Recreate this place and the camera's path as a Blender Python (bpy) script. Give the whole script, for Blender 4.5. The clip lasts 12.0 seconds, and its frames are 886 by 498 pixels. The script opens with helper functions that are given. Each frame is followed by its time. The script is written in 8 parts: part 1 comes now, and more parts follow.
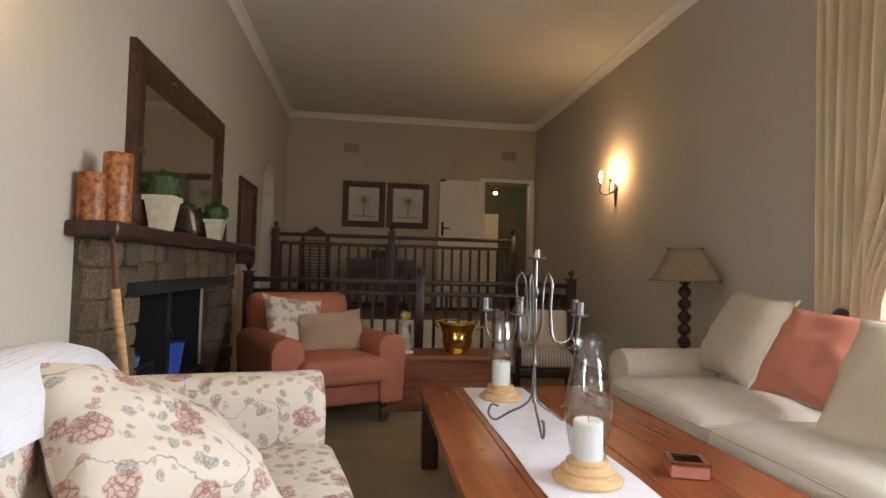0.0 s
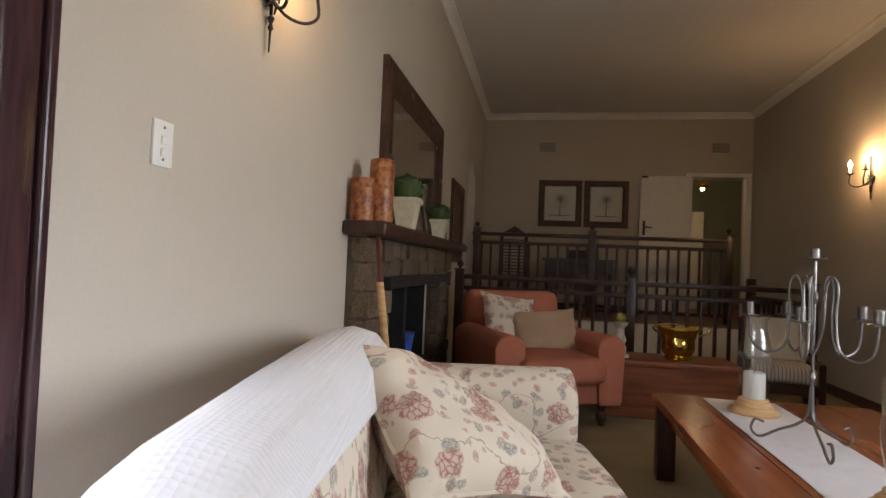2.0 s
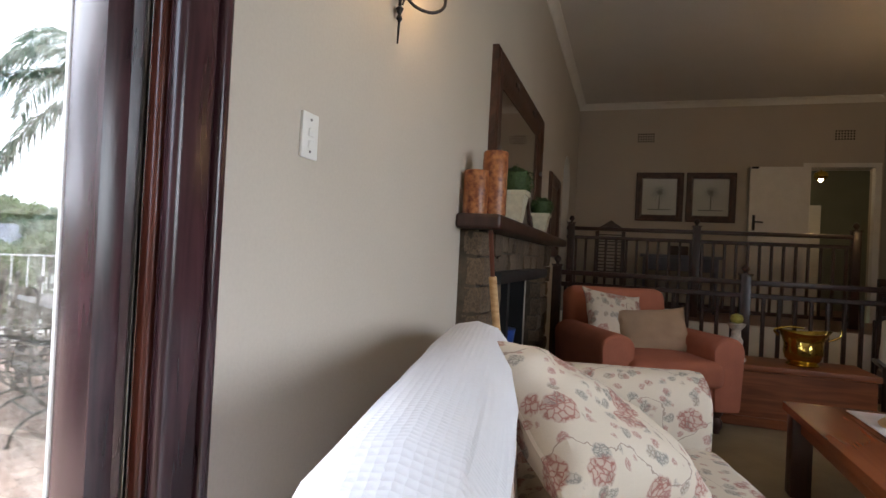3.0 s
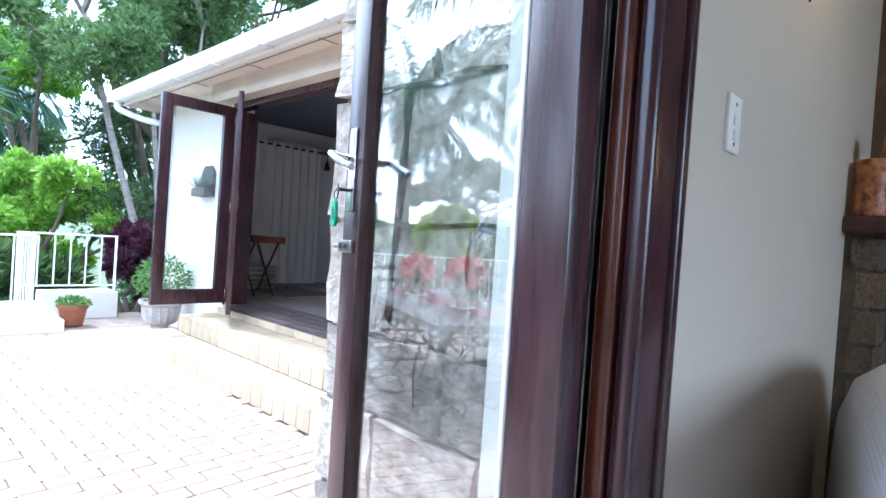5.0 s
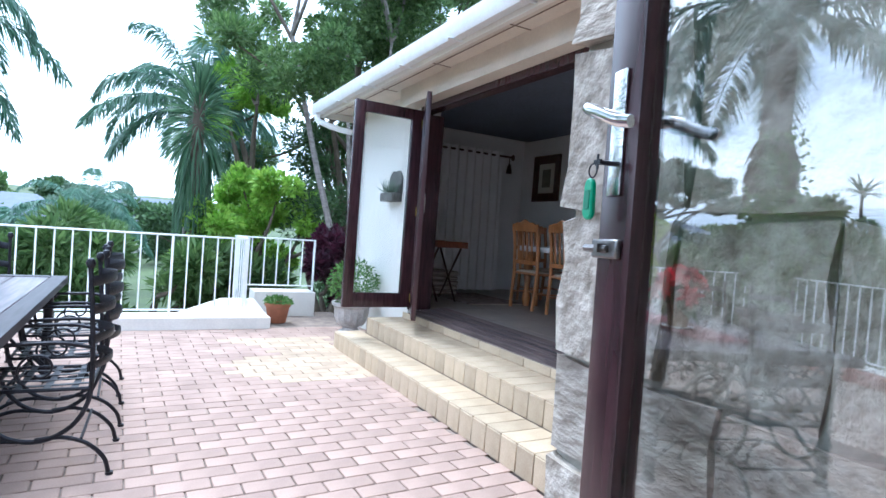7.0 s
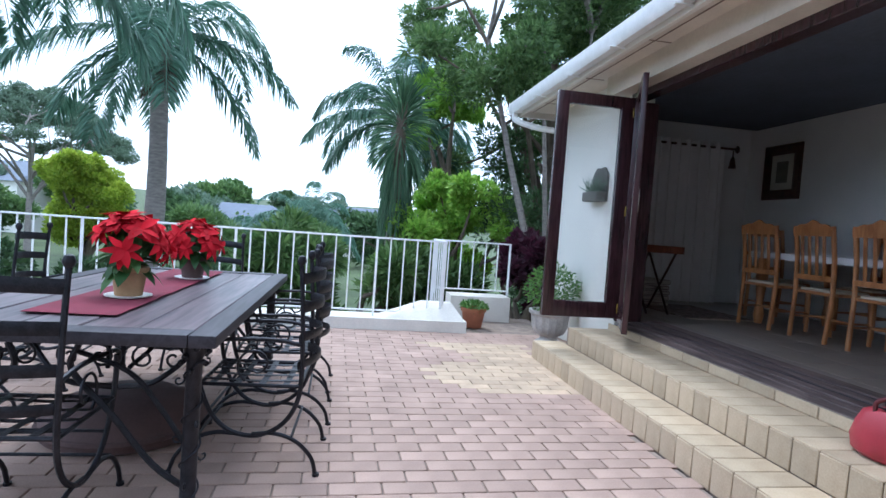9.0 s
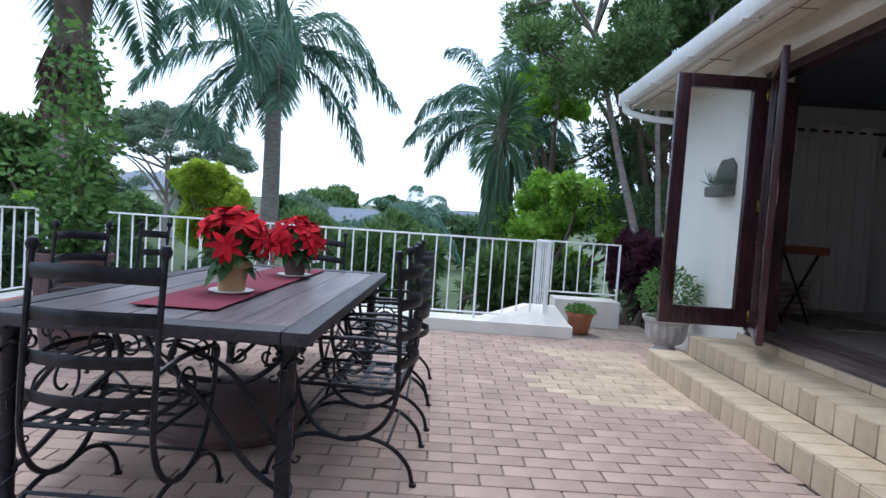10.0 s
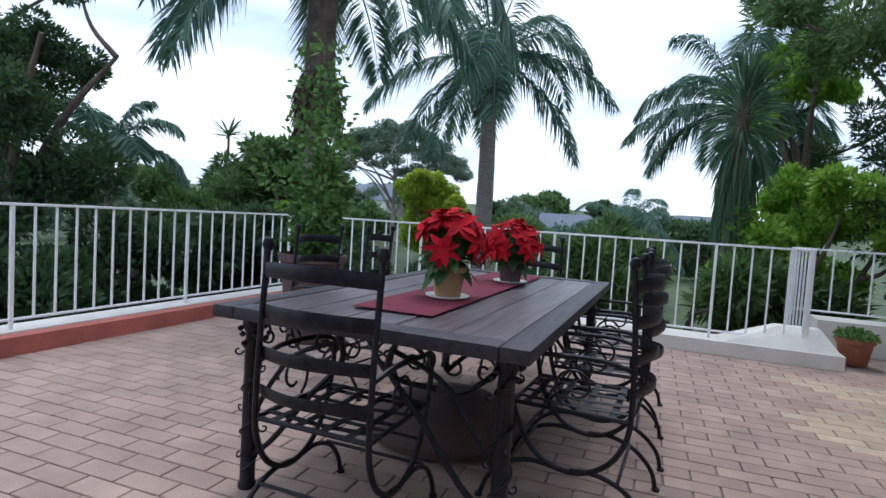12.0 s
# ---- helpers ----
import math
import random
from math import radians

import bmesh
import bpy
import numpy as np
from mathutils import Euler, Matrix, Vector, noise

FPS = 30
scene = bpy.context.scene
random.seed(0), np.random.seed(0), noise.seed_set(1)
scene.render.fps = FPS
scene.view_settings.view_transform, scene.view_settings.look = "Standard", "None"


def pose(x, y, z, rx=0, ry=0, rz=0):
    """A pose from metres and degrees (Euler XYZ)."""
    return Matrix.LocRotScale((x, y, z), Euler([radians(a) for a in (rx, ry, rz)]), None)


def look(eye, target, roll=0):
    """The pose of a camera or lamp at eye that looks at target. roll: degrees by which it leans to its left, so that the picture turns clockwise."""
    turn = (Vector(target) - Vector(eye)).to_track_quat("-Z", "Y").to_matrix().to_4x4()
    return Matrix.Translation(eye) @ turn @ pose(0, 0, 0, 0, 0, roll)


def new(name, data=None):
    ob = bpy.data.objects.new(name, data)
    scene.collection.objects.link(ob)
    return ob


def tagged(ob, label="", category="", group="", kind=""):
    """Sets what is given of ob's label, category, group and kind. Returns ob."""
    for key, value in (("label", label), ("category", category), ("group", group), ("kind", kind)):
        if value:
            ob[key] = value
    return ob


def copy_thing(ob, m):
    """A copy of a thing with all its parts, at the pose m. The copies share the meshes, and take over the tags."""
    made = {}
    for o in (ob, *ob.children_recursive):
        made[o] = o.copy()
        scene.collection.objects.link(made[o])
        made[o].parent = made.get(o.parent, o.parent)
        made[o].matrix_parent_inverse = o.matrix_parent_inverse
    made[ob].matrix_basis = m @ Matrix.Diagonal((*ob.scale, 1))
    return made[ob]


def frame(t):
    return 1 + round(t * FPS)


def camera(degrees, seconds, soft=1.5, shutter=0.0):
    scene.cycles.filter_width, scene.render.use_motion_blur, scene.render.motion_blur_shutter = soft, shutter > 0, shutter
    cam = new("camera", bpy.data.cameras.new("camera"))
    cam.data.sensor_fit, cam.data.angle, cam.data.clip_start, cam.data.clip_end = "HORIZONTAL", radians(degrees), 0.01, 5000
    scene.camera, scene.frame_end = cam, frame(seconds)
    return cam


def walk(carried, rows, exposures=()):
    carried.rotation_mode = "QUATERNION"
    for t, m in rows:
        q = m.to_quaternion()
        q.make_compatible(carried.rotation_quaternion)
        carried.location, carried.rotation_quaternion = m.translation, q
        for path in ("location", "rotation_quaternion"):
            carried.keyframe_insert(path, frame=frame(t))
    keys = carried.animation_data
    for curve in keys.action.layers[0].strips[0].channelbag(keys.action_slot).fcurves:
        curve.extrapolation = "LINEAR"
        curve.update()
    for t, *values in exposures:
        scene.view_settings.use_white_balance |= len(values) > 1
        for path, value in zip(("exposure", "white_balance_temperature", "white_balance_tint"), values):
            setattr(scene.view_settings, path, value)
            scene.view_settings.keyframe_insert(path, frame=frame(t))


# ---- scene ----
LENS = 76.6
PATH = [
    (0, (-0.282, 0.201, 1.329), (-0.021, 2.182, 1.401), 1.5),
    (0.5, (-0.337, 0.181, 1.317), (-0.188, 2.174, 1.384), 1.6),
    (1, (-0.416, 0.187, 1.313), (-0.419, 2.186, 1.375), 1.8),
    (1.5, (-0.515, 0.183, 1.315), (-0.688, 2.174, 1.373), 2.2),
    (2, (-0.614, 0.192, 1.307), (-0.966, 2.16, 1.359), 2.4),
    (2.5, (-0.696, 0.208, 1.301), (-1.181, 2.148, 1.338), 2.6),
    (2.7, (-0.739, 0.214, 1.295), (-1.27, 2.142, 1.324), 2.7),
    (4.3, (-0.998, 0.192, 1.302), (-2.166, 1.815, 1.288), 3.9),
    (4.5, (-1.059, 0.205, 1.307), (-2.293, 1.779, 1.278), 3.7),
    (5, (-1.193, 0.223, 1.303), (-2.58, 1.664, 1.27), 4.0),
    (5.5, (-1.289, 0.238, 1.28), (-2.788, 1.562, 1.242), 4.2),
    (6, (-1.417, 0.299, 1.274), (-3.007, 1.512, 1.23), 4.3),
    (6.5, (-1.534, 0.349, 1.272), (-3.208, 1.443, 1.223), 4.3),
    (7, (-1.631, 0.377, 1.276), (-3.386, 1.333, 1.222), 4.3),
    (7.2, (-1.669, 0.378, 1.276), (-3.45, 1.286, 1.216), 4.0),
    (8.8, (-2.01, 0.365, 1.218), (-3.962, 0.795, 1.153), 4.4),
    (9, (-2.046, 0.4, 1.22), (-4.016, 0.731, 1.141), 4.2),
    (9.5, (-2.127, 0.397, 1.188), (-4.12, 0.535, 1.102), 4.0),
    (10, (-2.273, 0.41, 1.171), (-4.271, 0.385, 1.08), 3.9),
    (10.5, (-2.365, 0.41, 1.176), (-4.35, 0.187, 1.073), 3.8),
    (11, (-2.434, 0.384, 1.166), (-4.386, -0.039, 1.053), 3.7),
    (11.5, (-2.486, 0.351, 1.163), (-4.388, -0.256, 1.04), 3.8),
    (12, (-2.547, 0.301, 1.147), (-4.399, -0.444, 1.029), 3.6),
]
cam = camera(LENS, 12.0)
EXPOSURES = [(0, 3.70, 6450, 10), (1.5, 3.28, 6600, 12), (2.7, 3.05, 6400, 11), (4.3, 3.05, 5100, 6), (5.0, 2.95, 5100, 5), (6.0, 2.6, 5100, 4), (7.2, 2.05, 5200, 5), (9.0, 1.5, 5300, 6), (10.5, 0.95, 5600, 8), (12, 0.6, 5700, 8)]
walk(cam, [(t, look(eye, target, roll)) for t, eye, target, roll in PATH], EXPOSURES)

# ---- light ----
world = bpy.data.worlds.new("world")
scene.world = world
world.use_nodes = True


def overcast_world():
    nt = world.node_tree
    nt.nodes.clear()
    out = nt.nodes.new("ShaderNodeOutputWorld")
    bg = nt.nodes.new("ShaderNodeBackground")
    sky = nt.nodes.new("ShaderNodeTexSky")
    sky.sky_type, sky.sun_disc = "NISHITA", False
    sky.sun_elevation, sky.sun_rotation = radians(68), radians(250)
    sky.air_density, sky.dust_density = 1.0, 3.0
    co = nt.nodes.new("ShaderNodeTexCoord")
    mp = nt.nodes.new("ShaderNodeMapping")
    mp.inputs["Scale"].default_value = (1.2, 1.2, 4.5)
    nz = nt.nodes.new("ShaderNodeTexNoise")
    nz.inputs["Scale"].default_value, nz.inputs["Detail"].default_value = 1.6, 5
    cr = nt.nodes.new("ShaderNodeValToRGB")
    cr.color_ramp.elements[0].position, cr.color_ramp.elements[1].position = 0.38, 0.62
    cr.color_ramp.elements[0].color = (3.9, 4.6, 5.8, 1)
    cr.color_ramp.elements[1].color = (8.6, 8.8, 9.2, 1)
    mx = nt.nodes.new("ShaderNodeMixRGB")
    mx.inputs[0].default_value = 0.88
    nt.links.new(co.outputs["Generated"], mp.inputs["Vector"])
    nt.links.new(mp.outputs[0], nz.inputs["Vector"])
    nt.links.new(nz.outputs[0], cr.inputs[0])
    nt.links.new(sky.outputs[0], mx.inputs[1])
    nt.links.new(cr.outputs[0], mx.inputs[2])
    nt.links.new(mx.outputs[0], bg.inputs["Color"])
    bg.inputs["Strength"].default_value = 0.12
    nt.links.new(bg.outputs[0], out.inputs["Surface"])


overcast_world()
sun = new("sun", bpy.data.lights.new("sun", "SUN"))
sun.data.energy, sun.data.angle, sun.data.color = 0.8, radians(15), (1.0, 0.96, 0.9)
sun.rotation_euler = (radians(22), 0, radians(-70))

winlight = new("window_daylight", bpy.data.lights.new("window_daylight", "AREA"))
winlight.data.shape, winlight.data.size, winlight.data.size_y = "RECTANGLE", 3.6, 1.7
winlight.data.energy, winlight.data.color = 17.0, (0.95, 0.97, 1.0)
winlight.matrix_world = pose(2.62, 1.2, 1.75, 0, 90, 0)

# ---- small helpers ----


def nodes_of(m):
    m.use_nodes = True
    return m.node_tree, m.node_tree.nodes["Principled BSDF"]


def mat(name, col, rough=0.6, metal=0.0, vary=0.12, scale=8.0, bump=0.0, bscale=60.0, col2=None, stretch=(1, 1, 1), per=0.0, spec=0.5, fine=0.5):
    """A surface whose colour wanders at two scales, with a fine relief and, with per, a tone of its own for each object."""
    m = bpy.data.materials.new(name)
    nt, b = nodes_of(m)
    L = nt.links.new
    co = nt.nodes.new("ShaderNodeTexCoord")
    mp = nt.nodes.new("ShaderNodeMapping")
    mp.inputs["Scale"].default_value = stretch
    L(co.outputs["Object"], mp.inputs["Vector"])
    n1 = nt.nodes.new("ShaderNodeTexNoise")
    n1.inputs["Scale"].default_value, n1.inputs["Detail"].default_value = scale, 6
    n2 = nt.nodes.new("ShaderNodeTexNoise")
    n2.inputs["Scale"].default_value, n2.inputs["Detail"].default_value = bscale, 3
    L(mp.outputs[0], n1.inputs["Vector"])
    L(mp.outputs[0], n2.inputs["Vector"])
    ad = nt.nodes.new("ShaderNodeMath")
    ad.operation = "MULTIPLY_ADD"
    ad.inputs[1].default_value = fine
    L(n2.outputs[0], ad.inputs[0])
    L(n1.outputs[0], ad.inputs[2])
    rp = nt.nodes.new("ShaderNodeMapRange")
    rp.inputs["From Min"].default_value, rp.inputs["From Max"].default_value = 0.35 + fine * 0.4, 0.65 + fine * 0.6
    L(ad.outputs[0], rp.inputs["Value"])
    mx = nt.nodes.new("ShaderNodeMixRGB")
    c = Vector(col)
    a = c * (1 - vary)
    z = Vector(col2) if col2 else c * (1 + vary)
    mx.inputs[1].default_value = (*a, 1)
    mx.inputs[2].default_value = (*[min(1, q) for q in z], 1)
    L(rp.outputs[0], mx.inputs[0])
    last = mx.outputs[0]
    if per:
        oi = nt.nodes.new("ShaderNodeObjectInfo")
        hs = nt.nodes.new("ShaderNodeHueSaturation")
        mr = nt.nodes.new("ShaderNodeMapRange")
        mr.inputs["To Min"].default_value, mr.inputs["To Max"].default_value = 1 - per, 1 + per
        L(oi.outputs["Random"], mr.inputs["Value"])
        L(mr.outputs[0], hs.inputs["Value"])
        L(last, hs.inputs["Color"])
        last = hs.outputs[0]
    L(last, b.inputs["Base Color"])
    rr = nt.nodes.new("ShaderNodeMapRange")
    rr.inputs["To Min"].default_value, rr.inputs["To Max"].default_value = max(0.02, rough - 0.08), min(1, rough + 0.08)
    L(n1.outputs[0], rr.inputs["Value"])
    L(rr.outputs[0], b.inputs["Roughness"])
    b.inputs["Metallic"].default_value = metal
    b.inputs["Specular IOR Level"].default_value = spec
    if bump:
        bp = nt.nodes.new("ShaderNodeBump")
        bp.inputs["Strength"].default_value, bp.inputs["Distance"].default_value = 1.0, bump
        L(n2.outputs[0], bp.inputs["Height"])
        L(bp.outputs[0], b.inputs["Normal"])
    return m


def wood(name, dark, light, rough=0.35, grain=(1, 1, 14), scale=3.0, knots=False, spec=0.5):
    """Timber: long grain lines over a slow change of tone."""
    m = bpy.data.materials.new(name)
    nt, b = nodes_of(m)
    L = nt.links.new
    co = nt.nodes.new("ShaderNodeTexCoord")
    mp = nt.nodes.new("ShaderNodeMapping")
    mp.inputs["Scale"].default_value = grain
    L(co.outputs["Object"], mp.inputs["Vector"])
    n = nt.nodes.new("ShaderNodeTexNoise")
    n.inputs["Scale"].default_value, n.inputs["Detail"].default_value, n.inputs["Distortion"].default_value = scale, 8, 0.6
    L(mp.outputs[0], n.inputs["Vector"])
    g = nt.nodes.new("ShaderNodeTexNoise")
    g.inputs["Scale"].default_value, g.inputs["Detail"].default_value = 1.7, 2
    L(co.outputs["Object"], g.inputs["Vector"])
    ad = nt.nodes.new("ShaderNodeMath")
    ad.operation = "MULTIPLY_ADD"
    ad.inputs[1].default_value = 0.6
    L(g.outputs[0], ad.inputs[0])
    L(n.outputs[0], ad.inputs[2])
    cr = nt.nodes.new("ShaderNodeValToRGB")
    cr.color_ramp.elements[0].position, cr.color_ramp.elements[1].position = 0.62, 0.98
    cr.color_ramp.elements[0].color, cr.color_ramp.elements[1].color = (*dark, 1), (*light, 1)
    L(ad.outputs[0], cr.inputs[0])
    last = cr.outputs[0]
    if knots:
        v = nt.nodes.new("ShaderNodeTexVoronoi")
        v.inputs["Scale"].default_value = 4.5
        L(co.outputs["Object"], v.inputs["Vector"])
        kr = nt.nodes.new("ShaderNodeMapRange")
        kr.inputs["From Min"].default_value, kr.inputs["From Max"].default_value = 0.03, 0.10
        kr.inputs["To Min"].default_value, kr.inputs["To Max"].default_value = 0.45, 1.0
        L(v.outputs["Distance"], kr.inputs["Value"])
        mk = nt.nodes.new("ShaderNodeMixRGB")
        mk.blend_type = "MULTIPLY"
        mk.inputs[0].default_value = 1
        L(last, mk.inputs[1])
        L(kr.outputs[0], mk.inputs[2])
        last = mk.outputs[0]
    L(last, b.inputs["Base Color"])
    b.inputs["Roughness"].default_value = rough
    b.inputs["Specular IOR Level"].default_value = spec
    bp = nt.nodes.new("ShaderNodeBump")
    bp.inputs["Strength"].default_value, bp.inputs["Distance"].default_value = 0.5, 0.00025 if knots else 0.001
    L(n.outputs[0], bp.inputs["Height"])
    L(bp.outputs[0], b.inputs["Normal"])
    return m


def glass(name, tint=(1, 1, 1), rough=0.0, base=0.05):
    """Clear glazing: see-through straight on, mirror-like at grazing angles."""
    m = bpy.data.materials.new(name)
    nt, b = nodes_of(m)
    L = nt.links.new
    nt.nodes.remove(b)
    out = nt.nodes["Material Output"]
    tr = nt.nodes.new("ShaderNodeBsdfTransparent")
    tr.inputs[0].default_value = (*tint, 1)
    gl = nt.nodes.new("ShaderNodeBsdfGlossy")
    gl.inputs["Roughness"].default_value = rough
    fr = nt.nodes.new("ShaderNodeLayerWeight")
    fr.inputs["Blend"].default_value = 0.5
    mx = nt.nodes.new("ShaderNodeMixShader")
    mu = nt.nodes.new("ShaderNodeMath")
    mu.operation = "POWER"
    mu.inputs[1].default_value = 4.0
    ma = nt.nodes.new("ShaderNodeMath")
    ma.operation = "MULTIPLY_ADD"
    ma.use_clamp = True
    ma.inputs[1].default_value, ma.inputs[2].default_value = 0.9, base
    L(fr.outputs["Facing"], mu.inputs[0])
    L(mu.outputs[0], ma.inputs[0])
    L(ma.outputs[0], mx.inputs[0])
    L(tr.outputs[0], mx.inputs[1])
    L(gl.outputs[0], mx.inputs[2])
    L(mx.outputs[0], out.inputs[0])
    return m


def emit(name, col, power):
    m = bpy.data.materials.new(name)
    nt, b = nodes_of(m)
    b.inputs["Emission Color"].default_value, b.inputs["Emission Strength"].default_value = (*col, 1), power
    b.inputs["Base Color"].default_value = (*col, 1)
    return m


def box(bm, a, b, m=None):
    """A box between two corners."""
    lo = [min(p, q) for p, q in zip(a, b)]
    hi = [max(p, q) for p, q in zip(a, b)]
    vs = []
    for i in range(8):
        v = Vector([hi[k] if i >> k & 1 else lo[k] for k in range(3)])
        vs.append(bm.verts.new(m @ v if m else v))
    for f in ((0, 2, 3, 1), (4, 5, 7, 6), (0, 1, 5, 4), (2, 6, 7, 3), (0, 4, 6, 2), (1, 3, 7, 5)):
        bm.faces.new([vs[i] for i in f])
    return bm


def rbox(a, b, r=0.01, seg=2, m=None):
    """A box with rounded edges, as a bmesh of its own."""
    bm = box(bmesh.new(), a, b)
    bmesh.ops.bevel(bm, geom=bm.edges[:], offset=r, segments=seg, affect="EDGES", profile=0.6)
    if m:
        bm.transform(m)
    return bm


def ring(bm, c, ax, ay, n):
    return [bm.verts.new(c + ax * math.cos(2 * math.pi * i / n) + ay * math.sin(2 * math.pi * i / n)) for i in range(n)]


def bridge(bm, r0, r1):
    n = len(r0)
    for i in range(n):
        bm.faces.new((r0[i], r0[(i + 1) % n], r1[(i + 1) % n], r1[i]))


def lathe(bm, prof, c=(0, 0, 0), n=20, cap=True):
    """Turns (radius, height) pairs round a vertical line."""
    c = Vector(c)
    rs = [ring(bm, c + Vector((0, 0, z)), Vector((max(r, 1e-4), 0, 0)), Vector((0, max(r, 1e-4), 0)), n) for r, z in prof]
    for p, q in zip(rs, rs[1:]):
        bridge(bm, p, q)
    if cap:
        bm.faces.new(rs[0][::-1])
        bm.faces.new(rs[-1])
    return bm


def tube(bm, pts, r, n=6, flat=1.0, rend=None, up=None):
    """A bar along points; flat < 1 makes a strap; rend: the radius at its end."""
    pts = [Vector(p) for p in pts]
    prev, first = None, None
    side = None
    for i, p in enumerate(pts):
        d = (pts[min(i + 1, len(pts) - 1)] - pts[max(i - 1, 0)]).normalized()
        ref = Vector(up) if up else Vector((0, 0, 1))
        if abs(d.dot(ref)) > 0.97 and not up:
            ref = side if side else Vector((1, 0, 0))
        if side is not None and not up:
            s = side - d * side.dot(d)
            s = s.normalized() if s.length > 1e-5 else d.cross(ref).normalized()
        else:
            s = d.cross(ref)
            s = s.normalized() if s.length > 1e-5 else d.orthogonal().normalized()
        side = s
        u = s.cross(d).normalized()
        k = r if rend is None else r + (rend - r) * i / max(1, len(pts) - 1)
        cur = ring(bm, p, s * k * flat, u * k, n)
        if prev:
            bridge(bm, prev, cur)
        else:
            first = cur
        prev = cur
    bm.faces.new(first[::-1])
    bm.faces.new(prev)
    return bm


def cyl(bm, a, b, r, n=12, r2=None):
    return tube(bm, [a, b], r, n, rend=r2)


def arc(c, r, a0, a1, n, ax=(1, 0, 0), ay=(0, 0, 1)):
    c, ax, ay = Vector(c), Vector(ax), Vector(ay)
    return [c + ax * r * math.cos(radians(a0 + (a1 - a0) * i / n)) + ay * r * math.sin(radians(a0 + (a1 - a0) * i / n)) for i in range(n + 1)]


def spiral(c, r0, r1, a0, a1, n, ax=(1, 0, 0), ay=(0, 0, 1)):
    c, ax, ay = Vector(c), Vector(ax), Vector(ay)
    out = []
    for i in range(n + 1):
        k = i / n
        r, a = r0 + (r1 - r0) * k, radians(a0 + (a1 - a0) * k)
        out.append(c + ax * r * math.cos(a) + ay * r * math.sin(a))
    return out


def smooth_curve(pts, k=5):
    """Catmull-Rom points through the given ones."""
    P = [Vector(p) for p in pts]
    P = [P[0] * 2 - P[1]] + P + [P[-1] * 2 - P[-2]]
    out = []
    for i in range(1, len(P) - 2):
        for j in range(k):
            t = j / k
            a, b, c, d = P[i - 1], P[i], P[i + 1], P[i + 2]
            out.append(0.5 * ((2 * b) + (c - a) * t + (2 * a - 5 * b + 4 * c - d) * t * t + (3 * b - a - 3 * c + d) * t ** 3))
    out.append(P[-2])
    return out


def pillow(sx, sy, sz, n=16, wrinkle=0.006, seed=0, corner=0.0, edge=0.06):
    """A stuffed cushion lying flat, pinched towards its seams, its corners drawn out."""
    bm = bmesh.new()
    top, bot = {}, {}
    for i in range(n + 1):
        for j in range(n + 1):
            u, v = 2 * i / n - 1, 2 * j / n - 1
            f = max(0.0, (1 - abs(u) ** 3.2) * (1 - abs(v) ** 3.2)) ** 0.45
            pull = 1 - 0.06 * (1 - abs(u * v)) * (abs(u) ** 4 + abs(v) ** 4) + corner * (abs(u * v)) ** 6
            x, y = u * sx / 2 * pull, v * sy / 2 * pull
            w = wrinkle * noise.noise(Vector((u * 3.1 + seed, v * 3.1, seed))) * 3
            h = sz / 2 * (edge + (1 - edge) * f)
            top[i, j] = bm.verts.new((x, y, h + w * f))
            bot[i, j] = top[i, j] if (i in (0, n) or j in (0, n)) and edge == 0 else bm.verts.new((x, y, -h + w * f))
    for i in range(n):
        for j in range(n):
            bm.faces.new((top[i, j], top[i + 1, j], top[i + 1, j + 1], top[i, j + 1]))
            bm.faces.new((bot[i, j], bot[i, j + 1], bot[i + 1, j + 1], bot[i + 1, j]))
    if edge:
        for i in range(n):
            for a, b, s in (((i, 0), (i + 1, 0), 1), ((i, n), (i + 1, n), -1), ((0, i), (0, i + 1), -1), ((n, i), (n, i + 1), 1)):
                q = (bot[a], bot[b], top[b], top[a])
                bm.faces.new(q if s > 0 else q[::-1])
    return bm


def sweep(prof, a, b, m=None):
    """A straight moulding: a closed outline of (out, up) pairs carried from a to b; out is to the left of the way."""
    bm = bmesh.new()
    a, b = Vector(a), Vector(b)
    d = (b - a).normalized()
    s = Vector((-d.y, d.x, 0)).normalized()
    r = [[bm.verts.new(p + s * x + Vector((0, 0, z))) for x, z in prof] for p in (a, b)]
    bridge(bm, r[0], r[1])
    bm.faces.new(r[0][::-1])
    bm.faces.new(r[1])
    return bm


def finish(bm, name, material, smooth=True):
    bmesh.ops.recalc_face_normals(bm, faces=bm.faces[:])
    me = bpy.data.meshes.new(name)
    bm.to_mesh(me)
    bm.free()
    me.materials.append(material)
    if smooth:
        me.shade_smooth()
        me.set_sharp_from_angle(angle=radians(38))
    return me


def part(name, bm, material, parent=None, label="", kind="", smooth=True):
    ob = new(name, finish(bm, name, material, smooth))
    ob.parent = parent
    return tagged(ob, label=label, kind=kind)


def thing(name, at=(0, 0, 0), label="", category="", group="", turn=0):
    ob = new(name)
    ob.matrix_basis = pose(*at, 0, 0, turn)
    ob.empty_display_size = 0.1
    return tagged(ob, label=label, category=category, group=group)


def struct(name, bm, material, label="", smooth=False):
    return tagged(part(name, bm, material, smooth=smooth), label=label, kind="structure")


def put(bm, m):
    bm.transform(m)
    return bm

